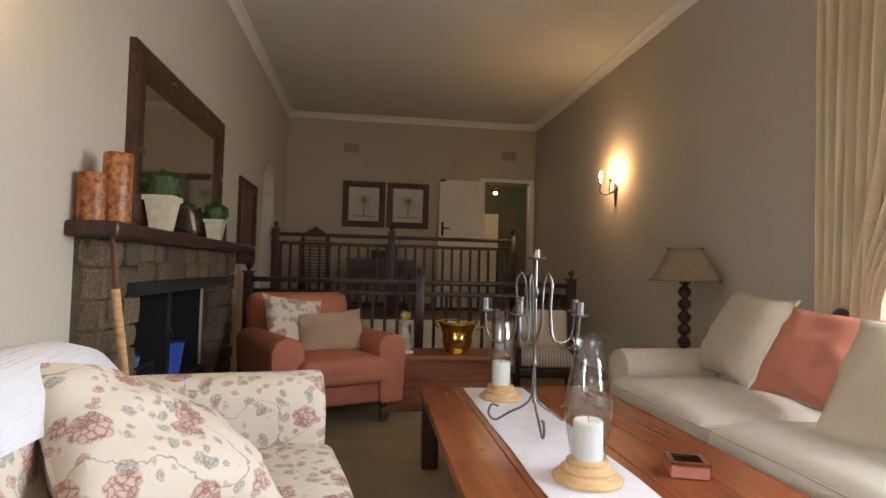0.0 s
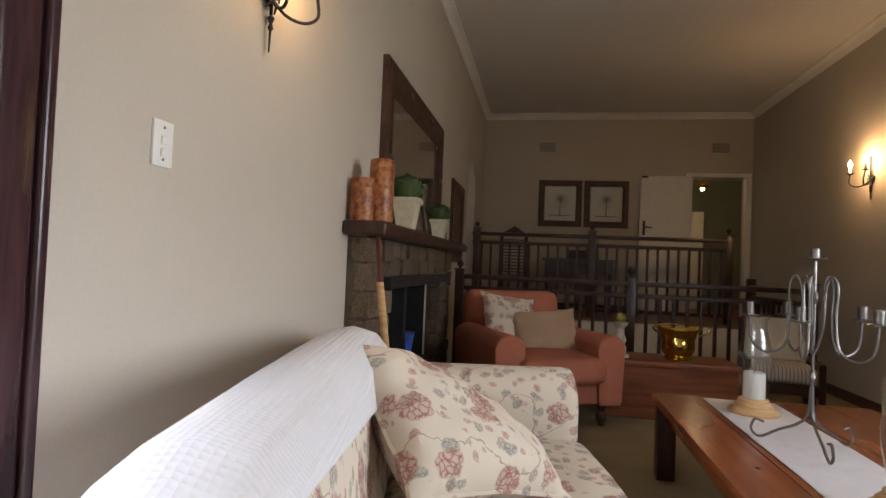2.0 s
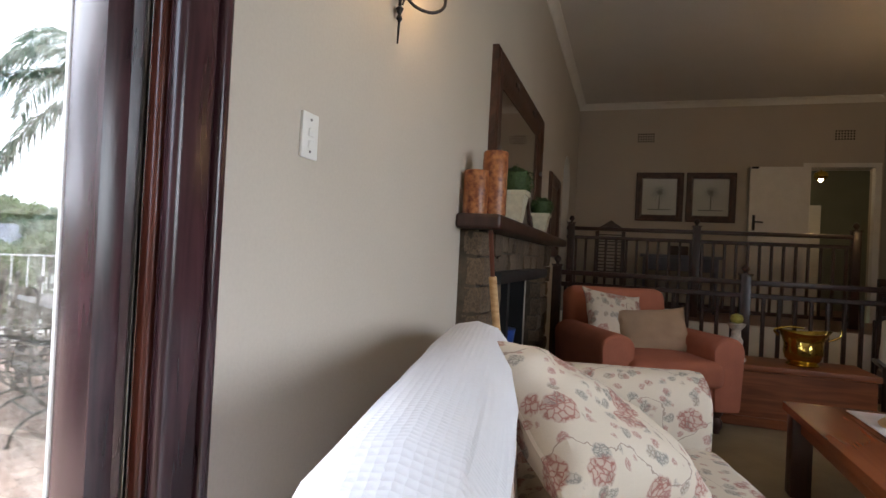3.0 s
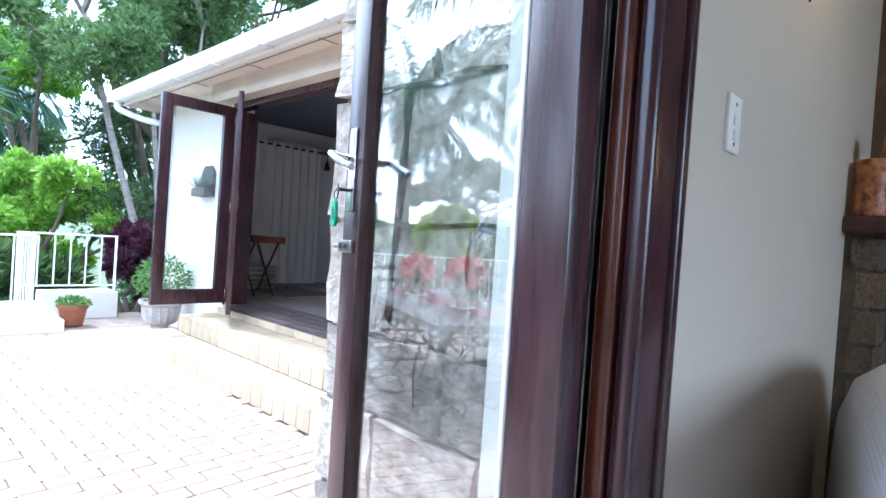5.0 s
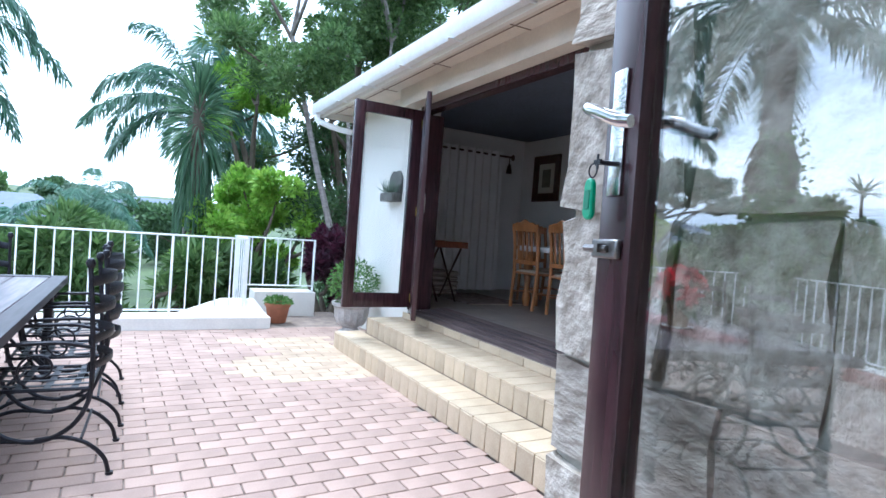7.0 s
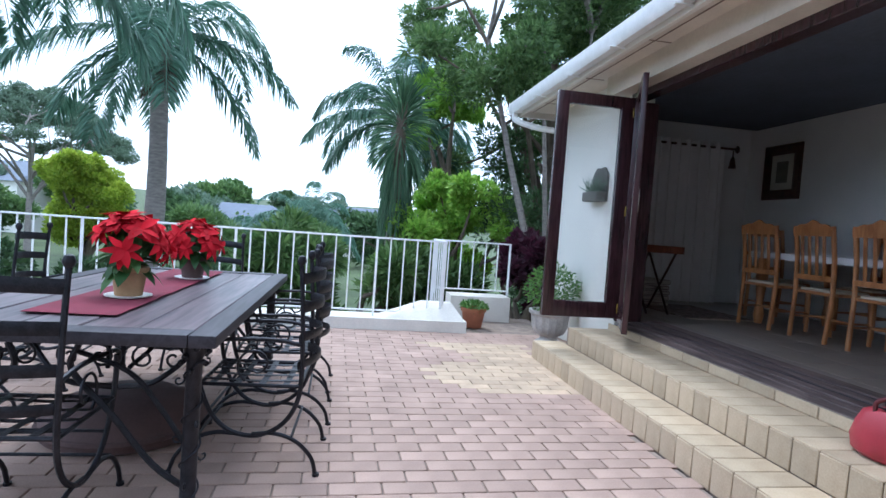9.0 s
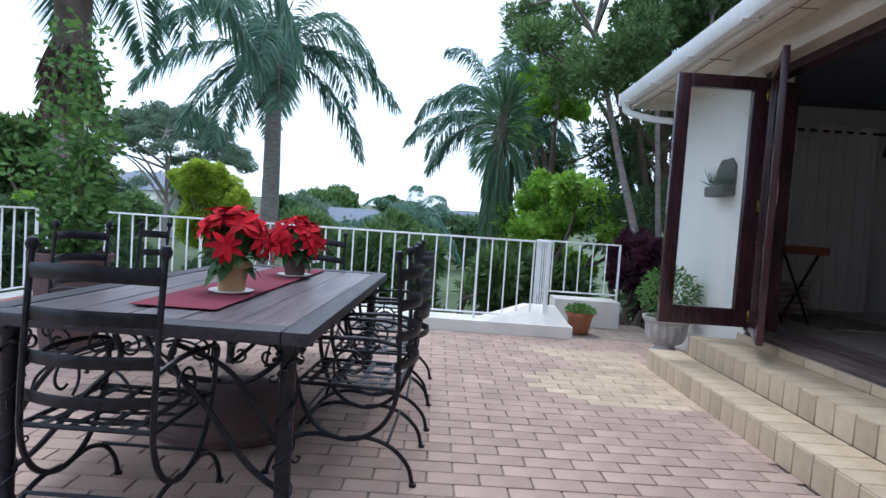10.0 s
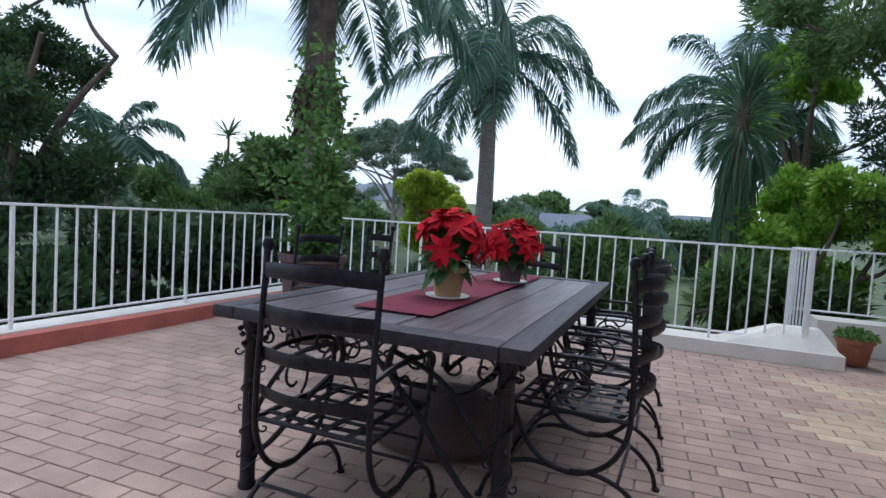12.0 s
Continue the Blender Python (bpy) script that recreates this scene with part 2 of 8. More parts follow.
# ---- materials ----
WALL = mat("cream_plaster", (0.52, 0.465, 0.395), 0.85, vary=0.04, scale=1.2, bump=0.0006, bscale=90)
CEIL = mat("white_ceiling", (0.72, 0.69, 0.66), 0.9, vary=0.04, scale=1.0, bump=0.0004, bscale=60)
TRIM = mat("white_cornice", (0.80, 0.78, 0.74), 0.6, vary=0.04)
CARPET = mat("sand_carpet", (0.30, 0.25, 0.16), 0.97, vary=0.2, scale=3, bump=0.003, bscale=320, fine=0.9)
EXTWALL = mat("white_rendered_wall", (0.78, 0.75, 0.69), 0.85, vary=0.05, scale=2, bump=0.001, bscale=120)
DARKWOOD = wood("dark_stained_timber", (0.022, 0.009, 0.007), (0.060, 0.024, 0.018), 0.32, (2, 2, 0.5), 9)
REDWOOD = wood("red_stained_timber", (0.10, 0.026, 0.012), (0.20, 0.06, 0.026), 0.3, (3, 3, 0.5), 9)
DOORWOOD = wood("varnished_door_timber", (0.022, 0.009, 0.012), (0.055, 0.022, 0.027), 0.25, (4, 4, 0.4), 10)
DOORRED = wood("deep_red_door_timber", (0.050, 0.013, 0.009), (0.12, 0.032, 0.020), 0.25, (4, 4, 0.4), 10)
RAILWOOD = wood("dark_baluster_timber", (0.020, 0.009, 0.007), (0.050, 0.020, 0.014), 0.3, (3, 3, 1), 8)
PINE = wood("orange_pine", (0.20, 0.050, 0.016), (0.31, 0.088, 0.030), 0.24, (5, 0.35, 5), 2.4, knots=True)
CHESTPINE = wood("aged_pine_chest", (0.17, 0.05, 0.02), (0.32, 0.11, 0.045), 0.4, (0.5, 6, 6), 4, knots=True)
CHAIRWOOD = wood("honey_chair_wood", (0.24, 0.09, 0.03), (0.44, 0.19, 0.07), 0.35, (3, 3, 0.6), 7)
LIGHTWOOD = wood("pale_turned_wood", (0.50, 0.30, 0.13), (0.68, 0.46, 0.24), 0.5, (2, 2, 10), 6)
IRON = mat("black_wrought_iron", (0.022, 0.022, 0.028), 0.42, 0.6, vary=0.4, scale=25, bump=0.0012, bscale=140)
SILVER = mat("brushed_pewter", (0.22, 0.21, 0.205), 0.36, 0.9, vary=0.2, scale=20, bump=0.0003, bscale=150)
CHROME = mat("bright_chrome", (0.75, 0.75, 0.76), 0.12, 1.0, vary=0.05)
WORNCHROME = mat("worn_chrome", (0.60, 0.60, 0.60), 0.22, 1.0, vary=0.45, scale=60, bump=0.0004, bscale=220, fine=0.9)
BRASS = mat("polished_brass", (0.62, 0.44, 0.10), 0.14, 1.0, vary=0.12, scale=14, bump=0.001, bscale=30)
WHITEPAINT = mat("white_rail_paint", (0.82, 0.83, 0.83), 0.45, vary=0.05, scale=12, bump=0.0003)
WHITEPLASTIC = mat("white_plastic", (0.80, 0.79, 0.76), 0.35, vary=0.02)
CREAMCLOTH = mat("cream_cotton", (0.66, 0.60, 0.50), 0.92, vary=0.07, scale=3, bump=0.0008, bscale=260)
CREAMCUSH = mat("oatmeal_linen", (0.56, 0.49, 0.38), 0.95, vary=0.08, scale=3, bump=0.001, bscale=260)
CORAL = mat("coral_cotton", (0.56, 0.22, 0.15), 0.92, vary=0.1, scale=4, bump=0.0008, bscale=260)
TERRACLOTH = mat("terracotta_upholstery", (0.42, 0.145, 0.088), 0.92, vary=0.12, scale=5, bump=0.0008, bscale=260)
TAUPE = mat("taupe_cushion_cloth", (0.38, 0.26, 0.17), 0.95, vary=0.08, bump=0.001, bscale=260)
THROW = mat("white_waffle_throw", (0.66, 0.66, 0.69), 0.95, vary=0.03, scale=3, bump=0.0, bscale=100)
RUNNERW = mat("white_table_runner_cloth", (0.74, 0.71, 0.72), 0.9, vary=0.05, scale=12, bump=0.0006, bscale=200)
RUNNERR = mat("burgundy_runner_cloth", (0.145, 0.012, 0.030), 0.9, vary=0.15, scale=10, bump=0.001, bscale=200)
WAX = mat("white_candle_wax", (0.82, 0.80, 0.74), 0.4, vary=0.02)
OLDWAX = mat("mottled_orange_wax", (0.15, 0.022, 0.008), 0.40, vary=0.35, scale=34, col2=(0.42, 0.17, 0.06), bump=0.001, bscale=40)
LAMPSHADE = mat("brown_parchment_shade", (0.26, 0.19, 0.12), 0.8, vary=0.1, scale=5)
CURTAIN = mat("cream_curtain_cloth", (0.62, 0.52, 0.36), 0.9, vary=0.06, scale=3, bump=0.0006, bscale=240)
VOILE = mat("grey_white_curtain_cloth", (0.74, 0.72, 0.71), 0.9, vary=0.05, scale=3, bump=0.0005, bscale=240)
STONEM = mat("sandstone_block", (0.37, 0.31, 0.25), 0.92, vary=0.3, scale=5, bump=0.014, bscale=8, per=0.2, col2=(0.58, 0.52, 0.45))
HEARTHSTONE = mat("brown_hearth_stone", (0.125, 0.088, 0.056), 0.9, vary=0.4, scale=9, bump=0.006, bscale=18, per=0.3)
MORTAR = mat("stone_mortar", (0.36, 0.33, 0.28), 0.95, vary=0.15, scale=14, bump=0.003, bscale=60)
SOOT = mat("sooty_iron", (0.012, 0.012, 0.013), 0.6, vary=0.3, bump=0.001)
PAVER = mat("pink_clay_paver", (0.365, 0.252, 0.205), 0.88, vary=0.16, scale=3.5, bump=0.0012, bscale=130, per=0.10, col2=(0.44, 0.31, 0.25))
PAVERPALE = mat("yellow_sandy_paver", (0.47, 0.355, 0.25), 0.88, vary=0.14, scale=6, bump=0.0012, bscale=130, per=0.14)
JOINT = mat("sand_joint", (0.25, 0.195, 0.16), 0.97, vary=0.25, scale=9, bump=0.001)
STEPTILE = mat("buff_step_tile", (0.46, 0.345, 0.225), 0.7, vary=0.14, scale=5, bump=0.0008, bscale=120, per=0.13, col2=(0.53, 0.42, 0.29))
SOFFITP = mat("cream_board_paint", (0.68, 0.61, 0.52), 0.7, vary=0.08, scale=3, bump=0.0006, bscale=40)
KERBWHITE = mat("white_painted_kerb", (0.70, 0.66, 0.60), 0.85, vary=0.10, scale=3, bump=0.0015, bscale=60)
KERBRED = mat("worn_red_painted_kerb", (0.44, 0.13, 0.10), 0.85, vary=0.18, scale=4, bump=0.001, bscale=60)
TABLEWOOD = wood("weathered_black_table_top", (0.035, 0.027, 0.036), (0.14, 0.105, 0.115), 0.40, (0.5, 7, 7), 5)
TERRAPOT = mat("terracotta_pot", (0.34, 0.13, 0.07), 0.85, vary=0.15, scale=9, bump=0.001)
OLDPOT = mat("brown_clay_pot", (0.10, 0.062, 0.058), 0.85, vary=0.15, scale=9, bump=0.001)
URNSTONE = mat("grey_cast_stone", (0.44, 0.42, 0.40), 0.9, vary=0.25, scale=8, bump=0.002)
BARKP = mat("grey_palm_bark", (0.24, 0.21, 0.19), 0.95, vary=0.25, scale=5, bump=0.006, bscale=12, stretch=(1, 1, 4))
BARKD = mat("brown_bark", (0.13, 0.10, 0.075), 0.95, vary=0.3, scale=6, bump=0.01, bscale=14, stretch=(1, 1, 0.4))
SHAFT = mat("brown_crownshaft", (0.14, 0.105, 0.09), 0.9, vary=0.35, scale=6, bump=0.004, bscale=16)
SOIL = mat("garden_soil_and_grass", (0.060, 0.085, 0.030), 0.97, vary=0.4, scale=0.4, bump=0.02, bscale=8)
ROOFT = mat("slate_blue_roof", (0.13, 0.15, 0.19), 0.8, vary=0.12, scale=2, bump=0.01, bscale=20)
DININGFLOOR = mat("grey_brown_floor_tile", (0.22, 0.185, 0.155), 0.35, vary=0.25, scale=2.5, bump=0.0004, bscale=80, per=0.12)
TRACK = wood("weathered_track_timber", (0.045, 0.03, 0.028), (0.17, 0.12, 0.11), 0.6, (0.5, 9, 9), 6)
DOORGLASS = glass("door_glass", (0.95, 0.97, 0.97), base=0.15)
GLASS = glass("clear_glass", (0.97, 0.98, 0.98))
GLASSDARK = glass("hurricane_glass", (0.90, 0.93, 0.94), base=0.14)
MIRROR = mat("silvered_mirror", (0.86, 0.86, 0.85), 0.03, 1.0, vary=0.0)
BULB = emit("warm_bulb", (1.0, 0.62, 0.24), 9)
BLACK = mat("dark_void", (0.010, 0.010, 0.012), 0.9, vary=0.1)
GREENTAG = mat("green_plastic", (0.01, 0.27, 0.13), 0.3, vary=0.03)
REDBOX = mat("dusty_pink_card", (0.45, 0.16, 0.12), 0.6, vary=0.06)
PAPER = mat("aged_print_paper", (0.56, 0.53, 0.46), 0.8, vary=0.04)
INK = mat("grey_print_ink", (0.16, 0.15, 0.12), 0.8, vary=0.2)
BLUEGREY = mat("blue_grey_painted_wood", (0.13, 0.13, 0.17), 0.5, vary=0.15)
MOULDED = mat("moulded_dark_frame", (0.055, 0.022, 0.014), 0.35, vary=0.5, scale=14, bump=0.003, bscale=34)
REDPETAL = mat("scarlet_poinsettia_bract", (0.56, 0.006, 0.016), 0.6, vary=0.25, scale=18, per=0.1)
REDENAMEL = mat("red_enamel", (0.40, 0.02, 0.02), 0.25, vary=0.05)


def leafmat(name, a, b, rough=0.5, glow=0.38):
    """Foliage: each leaf has its own green, and lets some light through."""
    m = bpy.data.materials.new(name)
    nt, p = nodes_of(m)
    L = nt.links.new
    g = nt.nodes.new("ShaderNodeNewGeometry")
    mx = nt.nodes.new("ShaderNodeMixRGB")
    mx.inputs[1].default_value, mx.inputs[2].default_value = (*a, 1), (*b, 1)
    L(g.outputs["Random Per Island"], mx.inputs[0])
    L(mx.outputs[0], p.inputs["Base Color"])
    p.inputs["Roughness"].default_value = rough
    tl = nt.nodes.new("ShaderNodeBsdfTranslucent")
    L(mx.outputs[0], tl.inputs[0])
    ms = nt.nodes.new("ShaderNodeMixShader")
    ms.inputs[0].default_value = glow
    L(p.outputs[0], ms.inputs[1])
    L(tl.outputs[0], ms.inputs[2])
    L(ms.outputs[0], nt.nodes["Material Output"].inputs[0])
    return m


PALMLEAF = leafmat("palm_green", (0.055, 0.125, 0.085), (0.13, 0.24, 0.16))
DARKLEAF = leafmat("dark_tree_green", (0.036, 0.075, 0.030), (0.10, 0.17, 0.065))
MIDLEAF = leafmat("mid_green", (0.06, 0.125, 0.035), (0.17, 0.26, 0.085))
LIMELEAF = leafmat("lime_green", (0.22, 0.43, 0.045), (0.44, 0.64, 0.11))
YELLOWLEAF = leafmat("yellow_green", (0.28, 0.40, 0.04), (0.52, 0.60, 0.08))
GREYLEAF = leafmat("grey_green", (0.09, 0.14, 0.09), (0.18, 0.25, 0.17))
MAROONLEAF = leafmat("maroon_leaf", (0.030, 0.010, 0.020), (0.10, 0.025, 0.05))
HEDGELEAF = leafmat("potted_shrub_green", (0.06, 0.15, 0.035), (0.17, 0.30, 0.07))


def floral():
    """Cream cloth printed with scattered dusty red flower heads and grey-green sprigs."""
    m = mat("floral_print_cloth", (0.62, 0.55, 0.45), 0.92, vary=0.04, scale=3, bump=0.0006, bscale=260)
    nt = m.node_tree
    L = nt.links.new
    b = nt.nodes["Principled BSDF"]
    base = b.inputs["Base Color"].links[0].from_socket
    co = nt.nodes.new("ShaderNodeTexCoord")
    wn = nt.nodes.new("ShaderNodeTexNoise")
    wn.inputs["Scale"].default_value, wn.inputs["Detail"].default_value = 26, 3
    L(co.outputs["Object"], wn.inputs["Vector"])
    wv = nt.nodes.new("ShaderNodeVectorMath")
    wv.operation = "MULTIPLY_ADD"
    wv.inputs[1].default_value = (0.035, 0.035, 0.035)
    L(wn.outputs["Color"], wv.inputs[0])
    L(co.outputs["Object"], wv.inputs[2])

    def motif(scale, r0, r1, col, jit, seed, rings):
        nonlocal base
        mp = nt.nodes.new("ShaderNodeMapping")
        mp.inputs["Location"].default_value = (seed, seed * 0.7, seed * 1.3)
        L(wv.outputs[0], mp.inputs["Vector"])
        v = nt.nodes.new("ShaderNodeTexVoronoi")
        v.inputs["Scale"].default_value = scale
        v.inputs["Randomness"].default_value = jit
        L(mp.outputs[0], v.inputs["Vector"])
        r = nt.nodes.new("ShaderNodeMapRange")
        r.inputs["From Min"].default_value, r.inputs["From Max"].default_value = r0, r1
        r.inputs["To Min"].default_value, r.inputs["To Max"].default_value = 1, 0
        L(v.outputs["Distance"], r.inputs["Value"])
        s = nt.nodes.new("ShaderNodeMath")
        s.operation = "SINE"
        k = nt.nodes.new("ShaderNodeMath")
        k.operation = "MULTIPLY"
        k.inputs[1].default_value = rings
        L(v.outputs["Distance"], k.inputs[0])
        L(k.outputs[0], s.inputs[0])
        pet = nt.nodes.new("ShaderNodeTexVoronoi")
        pet.inputs["Scale"].default_value = scale * 7
        pet.feature = "DISTANCE_TO_EDGE"
        L(mp.outputs[0], pet.inputs["Vector"])
        pr = nt.nodes.new("ShaderNodeMapRange")
        pr.inputs["From Min"].default_value, pr.inputs["From Max"].default_value = 0.0, 0.16
        pr.inputs["To Min"].default_value, pr.inputs["To Max"].default_value = 1.0, 0.35
        L(pet.outputs["Distance"], pr.inputs["Value"])
        f = nt.nodes.new("ShaderNodeMath")
        f.operation = "MULTIPLY"
        f.use_clamp = True
        L(r.outputs[0], f.inputs[0])
        L(pr.outputs[0], f.inputs[1])
        mx = nt.nodes.new("ShaderNodeMixRGB")
        L(f.outputs[0], mx.inputs[0])
        L(base, mx.inputs[1])
        mx.inputs[2].default_value = (*col, 1)
        base = mx.outputs[0]

    def stems(scale, width, col, seed):
        """Thin wandering stems: the contour lines of a slow noise."""
        nonlocal base
        mp = nt.nodes.new("ShaderNodeMapping")
        mp.inputs["Location"].default_value = (seed, seed * 0.4, seed * 1.7)
        L(wv.outputs[0], mp.inputs["Vector"])
        nz = nt.nodes.new("ShaderNodeTexNoise")
        nz.inputs["Scale"].default_value, nz.inputs["Detail"].default_value = scale, 0
        L(mp.outputs[0], nz.inputs["Vector"])
        sb = nt.nodes.new("ShaderNodeMath")
        sb.operation = "SUBTRACT"
        sb.inputs[1].default_value = 0.5
        L(nz.outputs[0], sb.inputs[0])
        ab = nt.nodes.new("ShaderNodeMath")
        ab.operation = "ABSOLUTE"
        L(sb.outputs[0], ab.inputs[0])
        r = nt.nodes.new("ShaderNodeMapRange")
        r.inputs["From Min"].default_value, r.inputs["From Max"].default_value = width * 0.5, width
        r.inputs["To Min"].default_value, r.inputs["To Max"].default_value = 0.75, 0
        L(ab.outputs[0], r.inputs["Value"])
        mx = nt.nodes.new("ShaderNodeMixRGB")
        L(r.outputs[0], mx.inputs[0])
        L(base, mx.inputs[1])
        mx.inputs[2].default_value = (*col, 1)
        base = mx.outputs[0]

    stems(4.5, 0.0055, (0.26, 0.19, 0.16), 2.0)
    motif(13.0, 0.26, 0.33, (0.22, 0.21, 0.19), 1.0, 3.1, 20)
    motif(11.0, 0.17, 0.24, (0.26, 0.21, 0.17), 1.0, 9.4, 20)
    motif(7.5, 0.33, 0.39, (0.31, 0.115, 0.095), 0.85, 0.0, 30)
    motif(17.0, 0.20, 0.28, (0.36, 0.17, 0.15), 1.0, 7.7, 20)
    L(base, b.inputs["Base Color"])
    return m


FLORAL = floral()


def waffle():
    nt = THROW.node_tree
    L = nt.links.new
    b = nt.nodes["Principled BSDF"]
    co = nt.nodes.new("ShaderNodeTexCoord")
    v = nt.nodes.new("ShaderNodeTexVoronoi")
    v.inputs["Scale"].default_value, v.inputs["Randomness"].default_value = 75, 0.15
    L(co.outputs["Object"], v.inputs["Vector"])
    bp = nt.nodes.new("ShaderNodeBump")
    bp.inputs["Strength"].default_value, bp.inputs["Distance"].default_value = 0.8, 0.004
    L(v.outputs["Distance"], bp.inputs["Height"])
    L(bp.outputs[0], b.inputs["Normal"])


waffle()


def striped(name, a, b, scale):
    m = mat(name, a, 0.9, vary=0.04, bump=0.0006, bscale=240)
    nt = m.node_tree
    L = nt.links.new
    p = nt.nodes["Principled BSDF"]
    co = nt.nodes.new("ShaderNodeTexCoord")
    w = nt.nodes.new("ShaderNodeTexWave")
    w.inputs["Scale"].default_value = scale
    L(co.outputs["Object"], w.inputs["Vector"])
    r = nt.nodes.new("ShaderNodeMapRange")
    r.inputs["From Min"].default_value, r.inputs["From Max"].default_value = 0.72, 0.85
    L(w.outputs[0], r.inputs["Value"])
    mx = nt.nodes.new("ShaderNodeMixRGB")
    L(r.outputs[0], mx.inputs[0])
    mx.inputs[1].default_value, mx.inputs[2].default_value = (*a, 1), (*b, 1)
    L(mx.outputs[0], p.inputs["Base Color"])
    return m


STRIPE = striped("striped_cream_cloth", (0.52, 0.47, 0.42), (0.25, 0.21, 0.19), 11)

# ---- the house ----
XL, XR, YF, YB = -1.59, 2.39, 9.10, -1.7
ZF, ZR, ZC = 0.12, 0.68, 3.72
JY = 1.10


def wall(name, boxes, material, label):
    bm = bmesh.new()
    for a, b in boxes:
        box(bm, a, b)
    return struct(name, bm, material, label)


wall("wall_west", [((XL - 0.25, JY, -0.3), (XL, 3.35, ZC)), ((XL - 0.25, 4.85, -0.3), (XL, 7.25, ZC)), ((XL - 0.25, 3.35, 1.16), (XL, 4.85, ZC)), ((XL - 0.25, 3.35, -0.3), (XL, 4.85, ZF)), ((XL - 0.25, 8.05, -0.3), (XL, YF + 0.25, ZC)), ((XL - 0.25, 7.25, 2.66), (XL, 8.05, ZC)),
                   ((XL - 0.25, YB, 2.68), (XL, JY, ZC)), ((XL - 0.25, YB - 0.25, -0.3), (XL, YB, ZC))], WALL, "cream plastered fireplace wall of the lounge")
wall("wall_north", [((XL, YF, -0.3), (1.52, YF + 0.2, ZC)), ((2.31, YF, -0.3), (XR, YF + 0.2, ZC)), ((1.52, YF, 2.76), (2.31, YF + 0.2, ZC))], WALL, "cream plastered end wall with a doorway")
wall("wall_east", [((XR, 2.95, -0.3), (XR + 0.25, YF + 0.2, ZC)), ((XR, YB, -0.3), (XR + 0.25, 2.95, 0.95)), ((XR, YB, 2.6), (XR + 0.25, 2.95, ZC)),
                   ((XR, YB - 0.25, -0.3), (XR + 0.25, -0.6, ZC))], WALL, "cream plastered lounge wall with the window")
wall("wall_south", [((XL, YB - 0.25, -0.3), (XR, YB, ZC))], WALL, "cream plastered back wall")
wall("ceiling", [((XL - 0.25, YB - 0.25, ZC), (XR + 0.25, YF + 0.2, ZC + 0.15))], CEIL, "white plaster ceiling")
wall("floor", [((XL, YB, -0.1), (XR, 7.3, ZF))], CARPET, "sand-coloured fitted carpet of the lounge")
wall("floor_raised", [((XL, 7.3, -0.1), (XR, YF, ZR))], REDWOOD, "raised timber floor at the end of the lounge")
wall("riser_wall", [((XL, 7.22, ZF), (XR, 7.30, ZR + 0.004))], TRIM, "white painted face of the raised floor")

COVE = [(0, 0), (0, -0.085), (0.012, -0.085), (0.03, -0.045), (0.06, -0.02), (0.085, -0.012), (0.085, 0)]
for nm, a, b in (("trim", (XR, YF, ZC), (XL, YF, ZC)), ("trim", (XL, YF, ZC), (XL, YB, ZC)), ("trim", (XL, YB, ZC), (XR, YB, ZC)), ("trim", (XR, YB, ZC), (XR, YF, ZC))):
    struct(nm, sweep(COVE, a, b), TRIM, "white moulded cornice", smooth=True)
SKIRT = [(0, 0), (0.018, 0), (0.018, 0.08), (0.010, 0.10), (0, 0.10)]
for a, b in (((XL, 7.2, ZF), (XL, JY + 0.02, ZF)), ((XR, YB, ZF), (XR, 7.2, ZF)), ((1.45, YF, ZR), (XL, YF, ZR)), ((XR, 7.32, ZR), (XR, YF, ZR))):
    struct("baseboard", sweep(SKIRT, a, b), DARKWOOD, "dark timber skirting board")

# arched opening in the fireplace wall
bm = bmesh.new()
n = 20
for i in range(n):
    a0, a1 = math.pi * i / n, math.pi * (i + 1) / n
    y0, y1, z0, z1 = 7.65 + 0.4 * math.cos(a0), 7.65 + 0.4 * math.cos(a1), 2.26 + 0.4 * math.sin(a0), 2.26 + 0.4 * math.sin(a1)
    vs = [bm.verts.new(p) for x in (XL - 0.25, XL) for p in ((x, y0, z0), (x, y1, z1), (x, y1, 2.66), (x, y0, 2.66))]
    bm.faces.new(vs[:4]), bm.faces.new(vs[4:][::-1]), bm.faces.new((vs[0], vs[4], vs[5], vs[1]))
struct("arch_head", bm, WALL, "rounded plaster head of the arched opening")
wall("passage_wall", [((XL - 1.7, 6.9, ZR), (XL - 1.6, 8.6, ZC))], EXTWALL, "pale wall of the lit passage behind the arch")
wall("passage_floor", [((XL - 1.7, 6.9, ZR - 0.1), (XL - 0.25, 8.6, ZR))], DININGFLOOR, "tiled passage floor")
wall("passage_ends", [((XL - 1.7, 6.8, ZR), (XL - 0.25, 6.9, ZC)), ((XL - 1.7, 8.6, ZR), (XL - 0.25, 8.7, ZC))], EXTWALL, "pale passage walls")

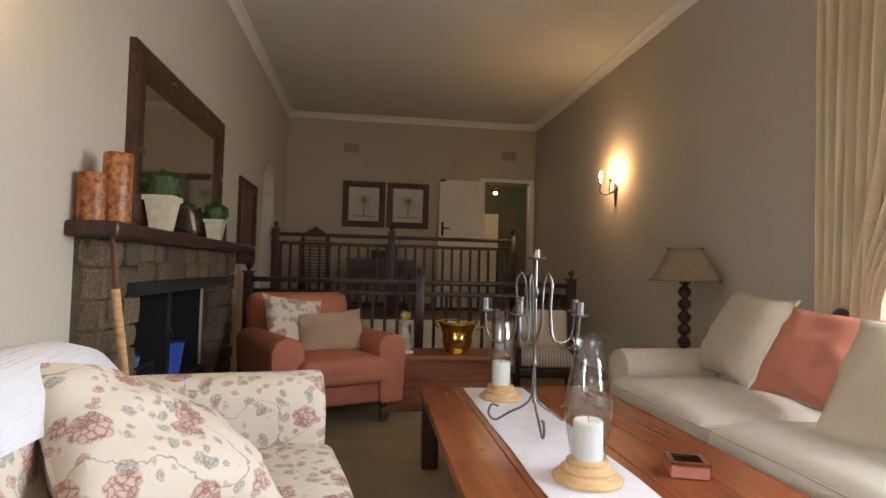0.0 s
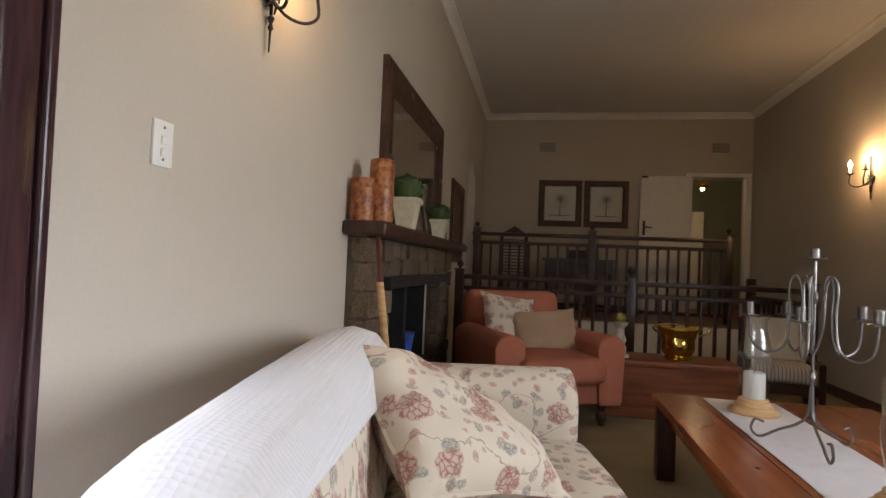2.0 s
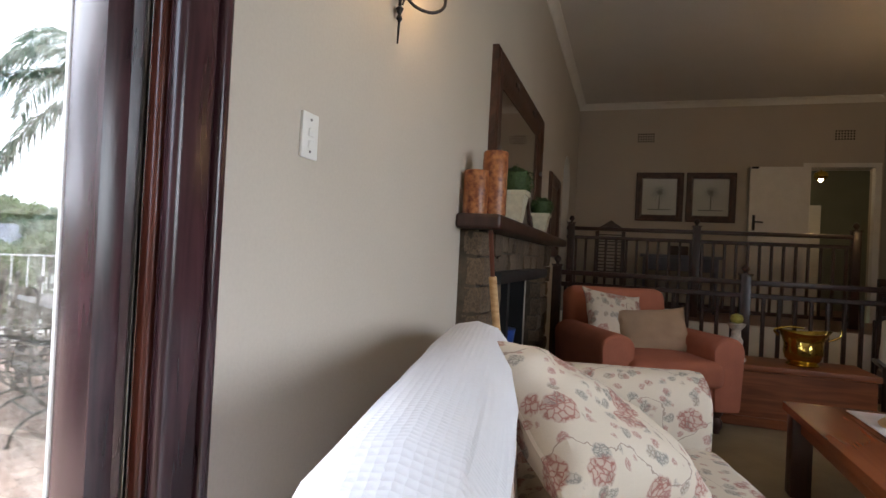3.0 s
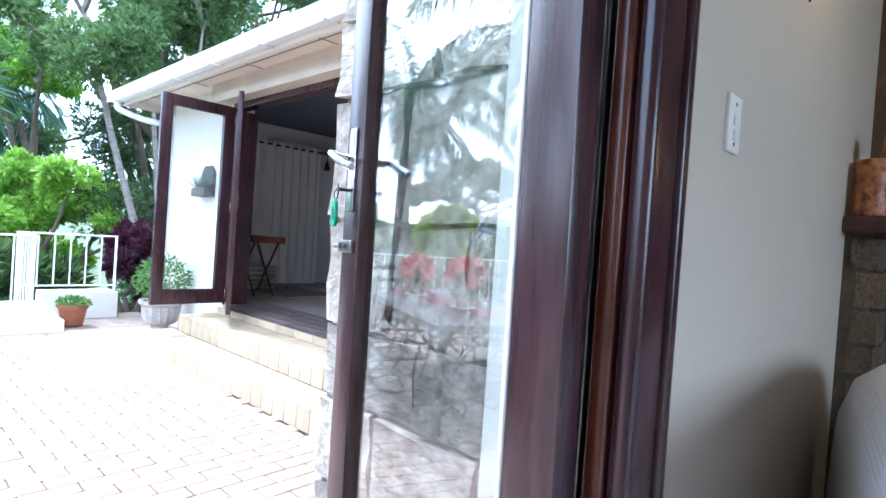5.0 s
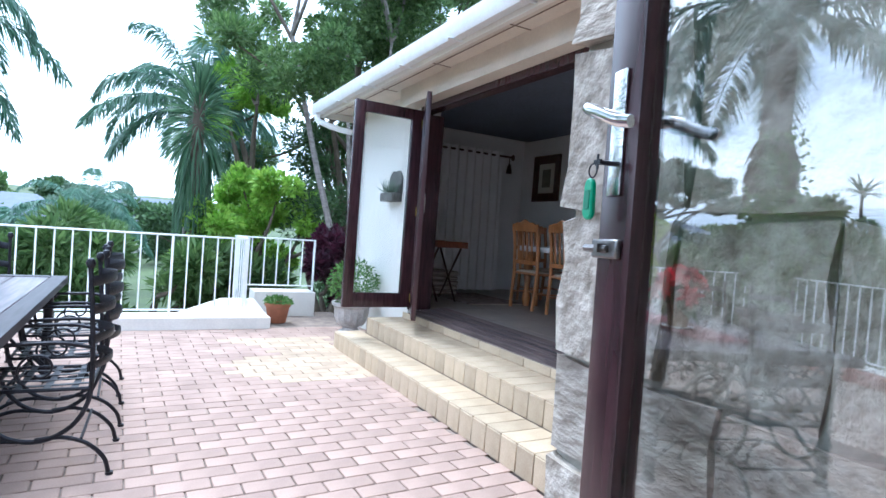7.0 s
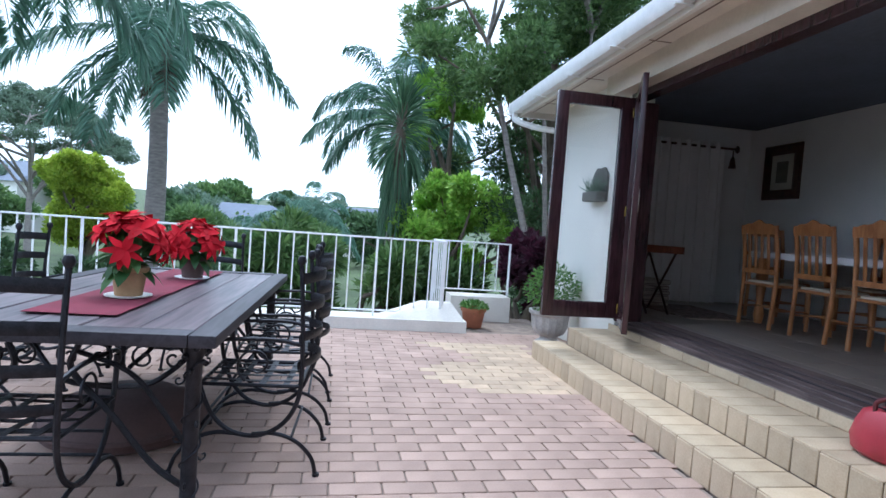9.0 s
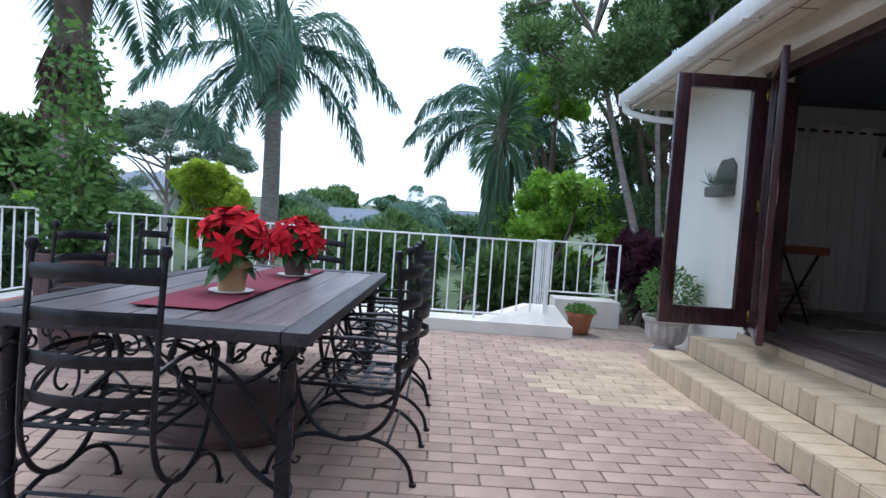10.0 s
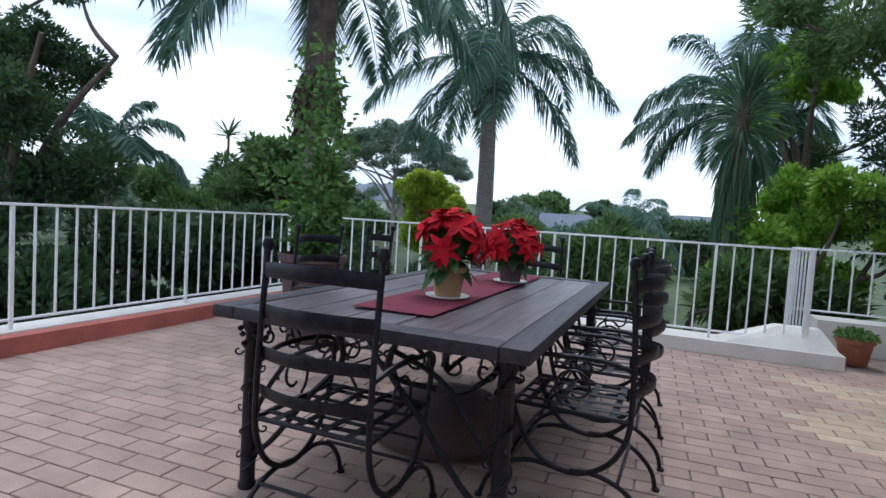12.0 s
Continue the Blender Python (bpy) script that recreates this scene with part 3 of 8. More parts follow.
# far doorway: frame, open door, hall behind
bm = bmesh.new()
for a, b in (((1.46, YF - 0.015, ZR), (1.53, YF + 0.1, 2.82)), ((2.30, YF - 0.015, ZR), (2.37, YF + 0.1, 2.82)), ((1.53, YF - 0.015, 2.76), (2.30, YF + 0.1, 2.82))):
    box(bm, a, b)
struct("door_frame", bm, TRIM, "white painted door frame")
wall("hall", [((1.3, YF + 2.4, ZR - 0.1), (3.4, YF + 2.5, ZC)), ((1.3, YF + 0.2, ZR - 0.1), (1.4, YF + 2.4, ZC)), ((3.3, YF + 0.2, ZR - 0.1), (3.4, YF + 2.4, ZC)), ((2.64, YF + 0.1, ZR - 0.1), (3.4, YF + 0.2, ZC))], mat("green_grey_hall_paint", (0.22, 0.23, 0.18), 0.8, vary=0.08, scale=2), "green grey hall walls behind the far door")
wall("hall_floor", [((1.4, YF + 0.2, ZR - 0.1), (3.3, YF + 2.4, ZR))], REDWOOD, "dark hall floor")
wall("hall_ceiling", [((1.3, YF + 0.2, 3.1), (3.4, YF + 2.5, 3.2))], CEIL, "hall ceiling")
wall("hall_cupboard", [((1.75, YF + 2.0, ZR), (2.25, YF + 2.39, 2.45))], EXTWALL, "white cupboard end in the hall")
d = thing("door_open", (0.80, YF - 0.05, ZR), "white painted panel door standing open against the wall", "door")
bm = rbox((0, -0.02, 0.01), (0.74, 0.02, 2.08), 0.004, 1)
for z0, z1 in ((0.15, 0.95), (1.05, 1.95)):
    box(bm, (0.10, -0.024, z0), (0.64, -0.022, z1))
part("leaf", bm, TRIM, d)
bm = rbox((0.045, -0.030, 1.18), (0.080, -0.02, 1.40), 0.004, 1)
tube(bm, smooth_curve([(0.06, -0.03, 1.30), (0.06, -0.07, 1.30), (0.10, -0.078, 1.30), (0.17, -0.078, 1.295)], 3), 0.010, 8)
part("door_handle", bm, IRON, d, "dark door handle")
part("closer", rbox((0.01, -0.05, 2.05), (0.10, -0.02, 2.075), 0.004, 1), IRON, d, "dark stay on the door's top corner")

# lounge door opening on to the terrace
door = thing("door_1", (XL, JY, 0), "open dark timber and glass door of the lounge, hooked back outside", "door")
bm = rbox((-0.095, -0.095, ZF - 0.08), (-0.014, 0.03, 2.68), 0.006, 1)
part("door_frame", rbox((0.002, -0.03, ZF), (0.066, -0.002, 2.68), 0.010, 3), DOORWOOD, door, "dark outer architrave")
part("door_frame", bm, DOORWOOD, door)
part("inner_moulding", rbox((-0.012, -0.128, ZF), (0.022, 0.0, 2.68), 0.012, 3), DOORRED, door, "reddish rounded moulding")
part("inner_moulding", rbox((0.024, -0.124, ZF), (0.060, -0.032, 2.68), 0.014, 3), DOORWOOD, door, "dark rounded moulding")
part("seal", rbox((-0.030, -0.122, ZF), (-0.020, -0.095, 2.66), 0.002, 1), SILVER, door, "pale grey seal strip")
part("head", rbox((-0.28, -2.72, 2.60), (0.012, -0.076, 2.68), 0.006, 1), DOORWOOD, door)
part("sill", rbox((-0.30, -2.72, 0.02), (0.0, -0.076, ZF + 0.004), 0.006, 1), TRACK, door, "worn timber sill")
part("jamb", rbox((-0.28, -2.80, ZF - 0.08), (0.012, -2.72, 2.68), 0.006, 1), DOORWOOD, door)


def glazed_leaf(parent, w, h, stile=0.12, bottom=0.16, thick=0.045, z0=0.0, glazing=None):
    """A framed pane from x=0 to -w."""
    for a, b, nm in (((-stile, 0, z0), (0, thick, h), "hinge_stile"), ((-w, 0, z0), (-w + stile * 0.8, thick, h), "lock_stile"),
                     ((-w + stile * 0.8, 0, z0), (-stile, thick, z0 + bottom), "bottom_rail"), ((-w + stile * 0.8, 0, h - stile * 0.8), (-stile, thick, h), "top_rail")):
        part(nm, rbox(a, b, 0.005, 2), DOORWOOD, parent)
    bm = box(bmesh.new(), (-w + stile * 0.8, thick * 0.45, z0 + bottom), (-stile, thick * 0.55, h - stile * 0.8))
    g = part("pane", bm, glazing or GLASS, parent, smooth=False)
    g.visible_shadow = False
    return g


leaf = thing("door_leaf", (-1.603, 0.895, 0.10), "dark varnished glazed door leaf folded out beside the stone wall", "door", turn=-10.8)
leaf.matrix_basis = pose(-1.603, 0.895, 1.25, 0, 0, -10.8) @ pose(0, 0, 0, 0, -0.7, 0) @ pose(0, 0, -1.15)
glazed_leaf(leaf, 0.719, 2.52, 0.105, 0.18, glazing=DOORGLASS)
part("glazing_bead", rbox((-0.117, -0.002, 0.18), (-0.105, 0.018, 2.42), 0.003, 1), WHITEPAINT, leaf, "pale bead at the glass")
plate = part("lock_plate", rbox((-0.698, -0.006, 1.262), (-0.664, 0.0, 1.458), 0.004, 2), WORNCHROME, leaf, "worn chrome lock plate")
bm = bmesh.new()
cyl(bm, (-0.686, 0, 1.385), (-0.686, -0.045, 1.388), 0.010, 12)
tube(bm, smooth_curve([(-0.686, -0.040, 1.390), (-0.688, -0.056, 1.392), (-0.665, -0.060, 1.384), (-0.615, -0.056, 1.362), (-0.582, -0.052, 1.354)], 4), 0.0095, 10, flat=0.75)
part("lever", bm, CHROME, plate, "chrome lever handle")
bm = bmesh.new()
cyl(bm, (-0.686, 0.045, 1.385), (-0.686, 0.09, 1.385), 0.010, 12)
tube(bm, smooth_curve([(-0.686, 0.09, 1.385), (-0.674, 0.10, 1.380), (-0.624, 0.10, 1.366), (-0.594, 0.098, 1.358)], 4), 0.010, 10, flat=0.8)
part("inner_lever", bm, IRON, plate, "shaded lever behind the glass")
bm = bmesh.new()
cyl(bm, (-0.682, -0.002, 1.312), (-0.682, -0.035, 1.312), 0.004, 8)
tube(bm, arc((-0.694, -0.034, 1.300), 0.011, 0, 360, 12, (1, 0, 0), (0, 0, 1)), 0.0014, 5)
box(bm, (-0.691, -0.036, 1.3085), (-0.673, -0.033, 1.3155))
box(bm, (-0.684, -0.0355, 1.300), (-0.680, -0.0335, 1.324))
part("key", bm, IRON, plate, "small dark key")
bm = bmesh.new()
ring2 = []
for y, k in ((-0.038, 0.82), (-0.036, 1.0), (-0.031, 1.0), (-0.029, 0.82)):
    row = []
    for i in range(28):
        a = 2 * math.pi * i / 28
        cx, cz = 0.0135 * k * math.cos(a), 0.0135 * k * math.sin(a) + (0.019 if math.sin(a) > 0 else -0.019)
        row.append(bm.verts.new((-0.699 + cx * (1.0 if cz < 0.012 else 0.85), y, 1.256 + cz)))
    ring2.append(row)
for p, q in zip(ring2, ring2[1:]):
    bridge(bm, p, q)
bm.faces.new(ring2[0][::-1]), bm.faces.new(ring2[-1])
tag = part("key_tag", bm, GREENTAG, leaf, "green plastic key tag with rounded ends")
part("tag_slip", rbox((-0.706, -0.0392, 1.240), (-0.692, -0.0378, 1.270), 0.0004, 1), mat("dark_green_slip", (0.005, 0.16, 0.08), 0.4), tag, "darker green name slip")
part("tag_link", tube(bmesh.new(), [(-0.699, -0.034, 1.286), (-0.697, -0.034, 1.292)], 0.0012, 5), SILVER, tag)
bm = rbox((-0.722, -0.010, 1.165), (-0.654, 0.0, 1.195), 0.003, 1)
cyl(bm, (-0.734, -0.012, 1.180), (-0.674, -0.012, 1.180), 0.006, 8)
box(bm, (-0.696, -0.022, 1.174), (-0.686, -0.01, 1.188))
part("bolt", bm, SILVER, leaf, "steel barrel bolt")

# stone buttress wall between the two doors
wall("plaster_reveal", [((-1.825, 1.015, -0.1), (-1.686, 1.179, 2.80))], EXTWALL, "white plastered strip beside the stone wall")
core = wall("stone_wall", [((-2.545, 1.188, -0.2), (XL - 0.25, 2.97, 2.80)), ((XL - 0.26, JY + 0.08, -0.2), (XL - 0.25, 1.192, 2.80))], MORTAR, "rough sandstone wall beside the lounge door")

# dining wing
FY = 2.97
wall("dining_facade", [((-8.75, FY, -0.2), (-7.07, FY + 0.22, 2.86)), ((-7.07, FY, 2.62), (-2.50, FY + 0.22, 2.86)), ((-7.07, FY, -0.2), (-2.50, FY + 0.22, 0.36))], EXTWALL, "white rendered wall of the dining wing")
wall("dining_end_wall", [((-9.6, FY + 0.22, -0.2), (-9.4, 8.2, 2.9)), ((-8.75, FY + 0.22, -0.2), (-8.65, 3.6, 2.9)), ((-9.6, 3.6, -0.2), (-8.65, 3.7, 2.9))], EXTWALL, "white end wall of the dining wing")
INT = mat("dining_room_paint", (0.78, 0.76, 0.75), 0.85, vary=0.04, scale=1.5)
BY = 5.95
wall("dining_back_wall", [((-9.4, BY, 0.3), (-1.9, BY + 0.15, 3.86))], INT, "grey-white back wall of the dining room")
for nm, xa, xb in (("dining_side_wall", -9.38, -9.3), ("dining_east_wall", -2.02, -1.86)):
    bm = bmesh.new()
    r0, r1 = [[bm.verts.new((x, y, z)) for y, z in ((FY + 0.22, 0.3), (BY, 0.3), (BY, 3.84), (FY + 0.22, 3.12))] for x in (xa, xb)]
    bridge(bm, r0, r1)
    bm.faces.new(r0), bm.faces.new(r1[::-1])
    struct(nm, bm, INT, "grey-white wall of the dining room")
bm = bmesh.new()
r0, r1 = [[bm.verts.new((x, y, z)) for y, z in ((FY + 0.20, 3.04), (BY + 0.02, 3.76), (BY + 0.02, 3.84), (FY + 0.20, 3.12))] for x in (-9.4, -1.9)]
bridge(bm, r0, r1)
bm.faces.new(r0), bm.faces.new(r1[::-1])
struct("dining_ceiling", bm, CEIL, "white raked dining room ceiling")
wall("dining_gable", [((-9.6, FY + 0.01, 2.84), (-1.9, FY + 0.22, 3.14))], EXTWALL, "white upper wall of the dining wing under the roof")
wall("dining_floor", [((-9.4, FY + 0.22, 0.2), (-1.9, BY + 0.1, 0.43))], DININGFLOOR, "grey-brown tiled dining floor")
f = thing("door_2", (-7.07, FY, 0.36), "dark timber frame and track of the wide folding doors", "door")
part("head", rbox((0, -0.02, 2.17), (4.57, 0.10, 2.27), 0.006, 1), DOORWOOD, f)
part("jamb", rbox((0, -0.02, 0.08), (0.06, 0.24, 2.17), 0.006, 1), DOORWOOD, f)
for i, (a, b, h) in enumerate(((0.02, 0.105, 0.078), (0.115, 0.20, 0.086), (0.225, 0.31, 0.094), (0.335, 0.45, 0.10))):
    part("track", rbox((0.06, a, 0.0), (4.57, b, h), 0.004, 1), TRACK, f, "weathered timber threshold")
part("track_rail", rbox((0.06, 0.203, 0.0), (4.57, 0.222, 0.088), 0.002, 1), IRON, f, "dark sliding track")
part("track_rail", rbox((0.06, 0.313, 0.0), (4.57, 0.332, 0.094), 0.002, 1), IRON, f, "dark sliding track")
leaf_a = thing("folding_door_leaf", (-6.99, 2.96, 0.47), "dark glazed folding door leaf standing square to the wall", "door", turn=90)
glazed_leaf(leaf_a, 0.76, 2.08, 0.135, 0.15, thick=0.055)
for z in (0.10, 1.02, 1.94):
    bm = rbox((-0.03, -0.012, z - 0.045), (0.004, -0.001, z + 0.045), 0.001, 1)
    part("hinge", cyl(bm, (0.006, -0.010, z - 0.05), (0.006, -0.010, z + 0.05), 0.008, 8) or bm, BRASS, leaf_a, "brass hinge")
leaf_b = thing("folding_door_leaf", (-6.86, 2.93, 0.47), "dark glazed folding door leaf standing ajar in the opening", "door", turn=156)
glazed_leaf(leaf_b, 0.76, 2.07, 0.10, 0.15)
bm = rbox((-0.72, -0.008, 0.98), (-0.69, 0.0, 1.16), 0.003, 1)
part("handle_recess", bm, CHROME, leaf_b, "small metal flush pull")

# roof, soffit, fascia and gutter
wall("soffit", [((-9.20, 2.50, 2.80), (-1.8, 3.3, 2.84))], SOFFITP, "cream boarded soffit")
wall("wall_plate", [((-7.30, 2.80, 2.60), (-2.50, FY - 0.003, 2.80))], SOFFITP, "cream painted beam over the folding doors")
wall("soffit_joint", [((-9.2, 2.655, 2.793), (-2.5, 2.661, 2.80))] + [((-8.6 + 1.2 * i, 2.50, 2.794), (-8.592 + 1.2 * i, 2.80, 2.80)) for i in range(6)], JOINT, "fine joint lines between soffit boards")
wall("fascia", [((-9.16, 2.46, 2.72), (-1.8, 2.50, 2.90)), ((-9.20, 2.46, 2.72), (-9.16, 3.6, 2.90))], EXTWALL, "white fascia board")
bm = bmesh.new()
vs = [bm.verts.new(p) for p in ((-9.2, 2.45, 2.915), (-1.7, 2.45, 2.915), (-1.7, 5.2, 4.25), (-9.2, 5.2, 4.25), (-9.2, 2.45, 2.885), (-1.7, 2.45, 2.885), (-1.7, 8.2, 2.89), (-9.2, 8.2, 2.89), (-1.7, 8.2, 2.93), (-9.2, 8.2, 2.93))]
for q in ((0, 1, 2, 3), (3, 2, 8, 9), (4, 5, 1, 0), (7, 6, 5, 4), (6, 7, 9, 8)):
    bm.faces.new([vs[i] for i in q])
bm.faces.new([vs[i] for i in (1, 5, 6, 8, 2)]), bm.faces.new([vs[i] for i in (0, 3, 9, 7, 4)])
struct("roof", bm, ROOFT, "slate grey pitched roof")
GUT = [(0, 0.13), (0, 0.02), (-0.02, 0), (-0.085, 0), (-0.11, 0.03), (-0.115, 0.13), (-0.105, 0.13), (-0.10, 0.035), (-0.082, 0.012), (-0.022, 0.012), (-0.010, 0.025), (-0.010, 0.13)]
g = thing("gutter", (0, 0, 0), "white painted roof gutter with a corner downpipe", "gutter")
part("trough", sweep(GUT, (-9.20, 2.455, 2.745), (-1.8, 2.455, 2.745)), WHITEPAINT, g)
for x in [-9.0 + 0.9 * i for i in range(8)]:
    bm = rbox((x, 2.326, 2.734), (x + 0.03, 2.455, 2.744), 0.001, 1)
    part("bracket", bm, WHITEPAINT, g, "gutter bracket")
bm = tube(bmesh.new(), smooth_curve([(-9.12, 2.40, 2.745), (-9.12, 2.42, 2.66), (-8.95, 2.65, 2.56), (-8.80, 2.90, 2.50), (-8.79, 2.93, 2.35), (-8.79, 2.93, 0.2)], 4), 0.038, 10)
part("downpipe", bm, WHITEPAINT, g, "round white downpipe")
part("stop_end", rbox((-9.215, 2.335, 2.74), (-9.20, 2.46, 2.885), 0.003, 1), WHITEPAINT, g)

# ---- the terrace ----
wall("terrace_slab", [((-8.85, -4.35, -0.25), (XL - 0.25, 2.25, -0.012)), ((-8.85, 2.25, -0.25), (-7.2, 2.97, -0.012)), ((-9.7, 1.75, -0.25), (-8.85, 2.97, -0.012))], JOINT, "sandy joint bed under the terrace paving")
wall("step_core", [((-7.30, 2.262, -0.2), (-2.5, 2.97, 0.158)), ((-7.22, 2.562, 0.1), (-2.5, 2.97, 0.328)), ((-7.10, 2.93, 0.328), (-2.5, 2.99, 0.398))], JOINT, "mortar core of the terrace steps")
wall("kerb_front", [((-8.80, -3.81, -0.3), (-8.395, 1.81, 0.13))], KERBWHITE, "white painted kerb of the terrace edge")
bm = bmesh.new()
vs = [bm.verts.new(q) for q in ((-8.78, 0.80, 0.13), (-8.42, 0.84, 0.13), (-8.42, 1.79, 0.13), (-8.78, 1.79, 0.13), (-8.78, 1.30, 0.31), (-8.64, 1.32, 0.31), (-8.62, 1.66, 0.31), (-8.78, 1.66, 0.31))]
for q in ((0, 1, 5, 4), (1, 2, 6, 5), (2, 3, 7, 6), (3, 0, 4, 7), (4, 5, 6, 7)):
    bm.faces.new([vs[i] for i in q])
struct("kerb_haunch", bm, KERBWHITE, "sloping mortar haunch on the kerb's corner")
wall("kerb_side", [((-8.80, -4.20, -0.3), (-1.9, -3.81, 0.13))], KERBRED, "worn red and white kerb of the terrace edge")
wall("kerb_cap", [((-8.395, -4.19, 0.13), (-1.9, -3.93, 0.142))], KERBWHITE, "white capping of the red kerb")
wall("kerb_return", [((-9.70, 1.45, -0.3), (-8.80, 1.75, 0.13))], KERBWHITE, "white painted kerb return")
wall("ledge", [((-9.75, 1.78, -0.3), (-9.35, 2.60, 0.32))], KERBWHITE, "white painted low block wall")


def railing(name, a, b, z0, z1, label, gap=0.155, posts=1.6):
    a, b = Vector(a), Vector(b)
    L = (b - a).length
    d = (b - a).normalized()
    t = thing(name, (*a, 0), label, "railing")
    t.matrix_basis = pose(a.x, a.y, 0, 0, 0, math.degrees(math.atan2(d.y, d.x)))
    part("top_rail", rbox((0, -0.019, z1 - 0.02), (L, 0.019, z1), 0.004, 2), WHITEPAINT, t)
    part("bottom_rail", rbox((0, -0.012, z0 + 0.06), (L, 0.012, z0 + 0.078), 0.003, 1), WHITEPAINT, t)
    n = int(L / gap)
    bar = None
    m = finish(rbox((-0.008, -0.008, z0 + 0.07), (0.008, 0.008, z1 - 0.018), 0.002, 1), "baluster", WHITEPAINT)
    pm = finish(rbox((-0.013, -0.013, z0), (0.013, 0.013, z1 - 0.018), 0.002, 1), "post", WHITEPAINT)
    every = max(1, round(posts / gap))
    for i in range(n + 1):
        isp = i % every == 0 or i == n
        ob = new("post" if isp else "baluster", pm if isp else m)
        ob.parent = t
        ob.location = (0.013 + (L - 0.026) * i / n, 0, 0)
    return t


railing("railing", (-8.56, -3.98), (-8.56, 1.52), 0.13, 1.05, "white painted steel railing along the far terrace edge")
railing("railing", (-1.95, -4.02), (-8.54, -4.02), 0.142, 1.05, "white painted steel railing on the red kerb")
railing("railing", (-8.60, 1.54), (-9.55, 1.54), 0.13, 1.05, "short white painted steel railing stepping back")
railing("railing", (-9.56, 1.56), (-9.56, 2.62), 0.32, 1.05, "white painted steel railing on the low block wall")

# ---- lounge: fireplace ----
fp = thing("fireplace", (XL, 2.80, ZF), "rough stone fireplace with a dark timber mantel shelf", "fireplace")
FL, FO, MX = 3.0, 0.105, 0.225
SE = 2.62
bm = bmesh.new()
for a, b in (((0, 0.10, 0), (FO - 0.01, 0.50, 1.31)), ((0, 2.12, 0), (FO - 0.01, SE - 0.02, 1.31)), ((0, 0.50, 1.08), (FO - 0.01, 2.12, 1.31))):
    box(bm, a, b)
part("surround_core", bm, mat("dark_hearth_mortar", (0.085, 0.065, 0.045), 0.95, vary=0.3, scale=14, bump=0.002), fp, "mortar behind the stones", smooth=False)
part("mantel_shelf", rbox((0, 0.0, 1.31), (MX, FL, 1.383), 0.020, 3), DARKWOOD, fp, "dark timber mantel shelf")
part("lintel", rbox((0.02, 0.40, 1.03), (FO + 0.05, 2.26, 1.10), 0.008, 2), SOOT, fp, "sooty iron lintel")
part("firebox_lining", box(box(box(bmesh.new(), (-0.25, 0.551, 0.004), (0.0, 0.56, 1.035)), (-0.25, 2.04, 0.004), (0.0, 2.049, 1.035)), (-0.25, 0.552, 1.03), (0.0, 2.048, 1.039)), SOOT, fp, "sooty lining of the hearth", smooth=False)
part("firebox", box(box(bmesh.new(), (-0.249, 0.56, 0.004), (-0.235, 2.04, 1.03)), (-0.24, 1.26, 0.004), (0.02, 1.34, 1.03)), SOOT, fp, "black iron fire compartments", smooth=False)
bm = bmesh.new()
for i in range(9):
    cyl(bm, (0.02, 0.66 + i * 0.045, 0.40), (0.03, 0.66 + i * 0.045, 0.60), 0.006, 6)
cyl(bm, (0.025, 0.64, 0.60), (0.025, 1.04, 0.60), 0.009, 6)
part("grate", bm, IRON, fp, "black iron grate")
stone_m = []
for k in range(5):
    b = bmesh.new()
    box(b, (-0.5, -0.5, -0.5), (0.5, 0.5, 0.5))
    bmesh.ops.subdivide_edges(b, edges=b.edges[:], cuts=2, use_grid_fill=True)
    for v in b.verts:
        v.co += Vector([noise.noise(v.co * 2.3 + Vector((k * 9, i * 5, 0))) * 0.10 for i in range(3)])
        v.co *= 1 - 0.10 * max(0, v.co.length - 0.62)
    stone_m.append(b)
HS = [finish(b.copy(), "stone", HEARTHSTONE) for b in stone_m]
RS = [finish(b, "stone", STONEM) for b in stone_m]


def laid_stones(parent, y0, y1, z0, z1, x, meshes, seed, h=(0.10, 0.17), w=(0.14, 0.30), depth=0.09, axis=1):
    """Rough stones laid in courses on a face; axis 1: a face that looks along x, 0: one that looks along -y."""
    rnd = random.Random(seed)
    z = z0
    while z < z1 - 0.02:
        hh = min(rnd.uniform(*h), z1 - z)
        if z1 - z - hh < 0.05:
            hh = z1 - z
        y = y0
        while y < y1 - 0.02:
            ww = min(rnd.uniform(*w), y1 - y)
            if y1 - y - ww < 0.07:
                ww = y1 - y
            ob = new("stone", rnd.choice(meshes))
            ob.parent = parent
            out = rnd.uniform(-0.012, 0.014)
            c = (x + out, y + ww / 2, z + hh / 2) if axis else (y + ww / 2, x - out, z + hh / 2)
            ob.location = c
            s = (depth, ww - 0.012, hh - 0.012)
            ob.scale = s if axis else (s[1], s[0], s[2])
            y += ww
        z += hh


laid_stones(fp, 0.09, 0.52, 0.0, 1.305, FO - 0.03, HS, 3)
laid_stones(fp, 2.10, SE, 0.0, 1.305, FO - 0.03, HS, 4)
laid_stones(fp, 0.52, 2.10, 1.10, 1.305, FO - 0.03, HS, 5, h=(0.09, 0.11))
bm = tube(bmesh.new(), [(-1.30, 3.02, ZF), (-1.42, 2.93, 1.20)], 0.020, 10, flat=0.5)
ws = thing("wooden_stick", (0, 0, 0), "pale wooden board propped against the fireplace", "wooden stick")
part("board", bm, LIGHTWOOD, ws)
part("tip", tube(bmesh.new(), [(-1.42, 2.93, 1.20), (-1.44, 2.92, 1.44)], 0.012, 8, flat=0.6), REDWOOD, ws, "brown worn tip")
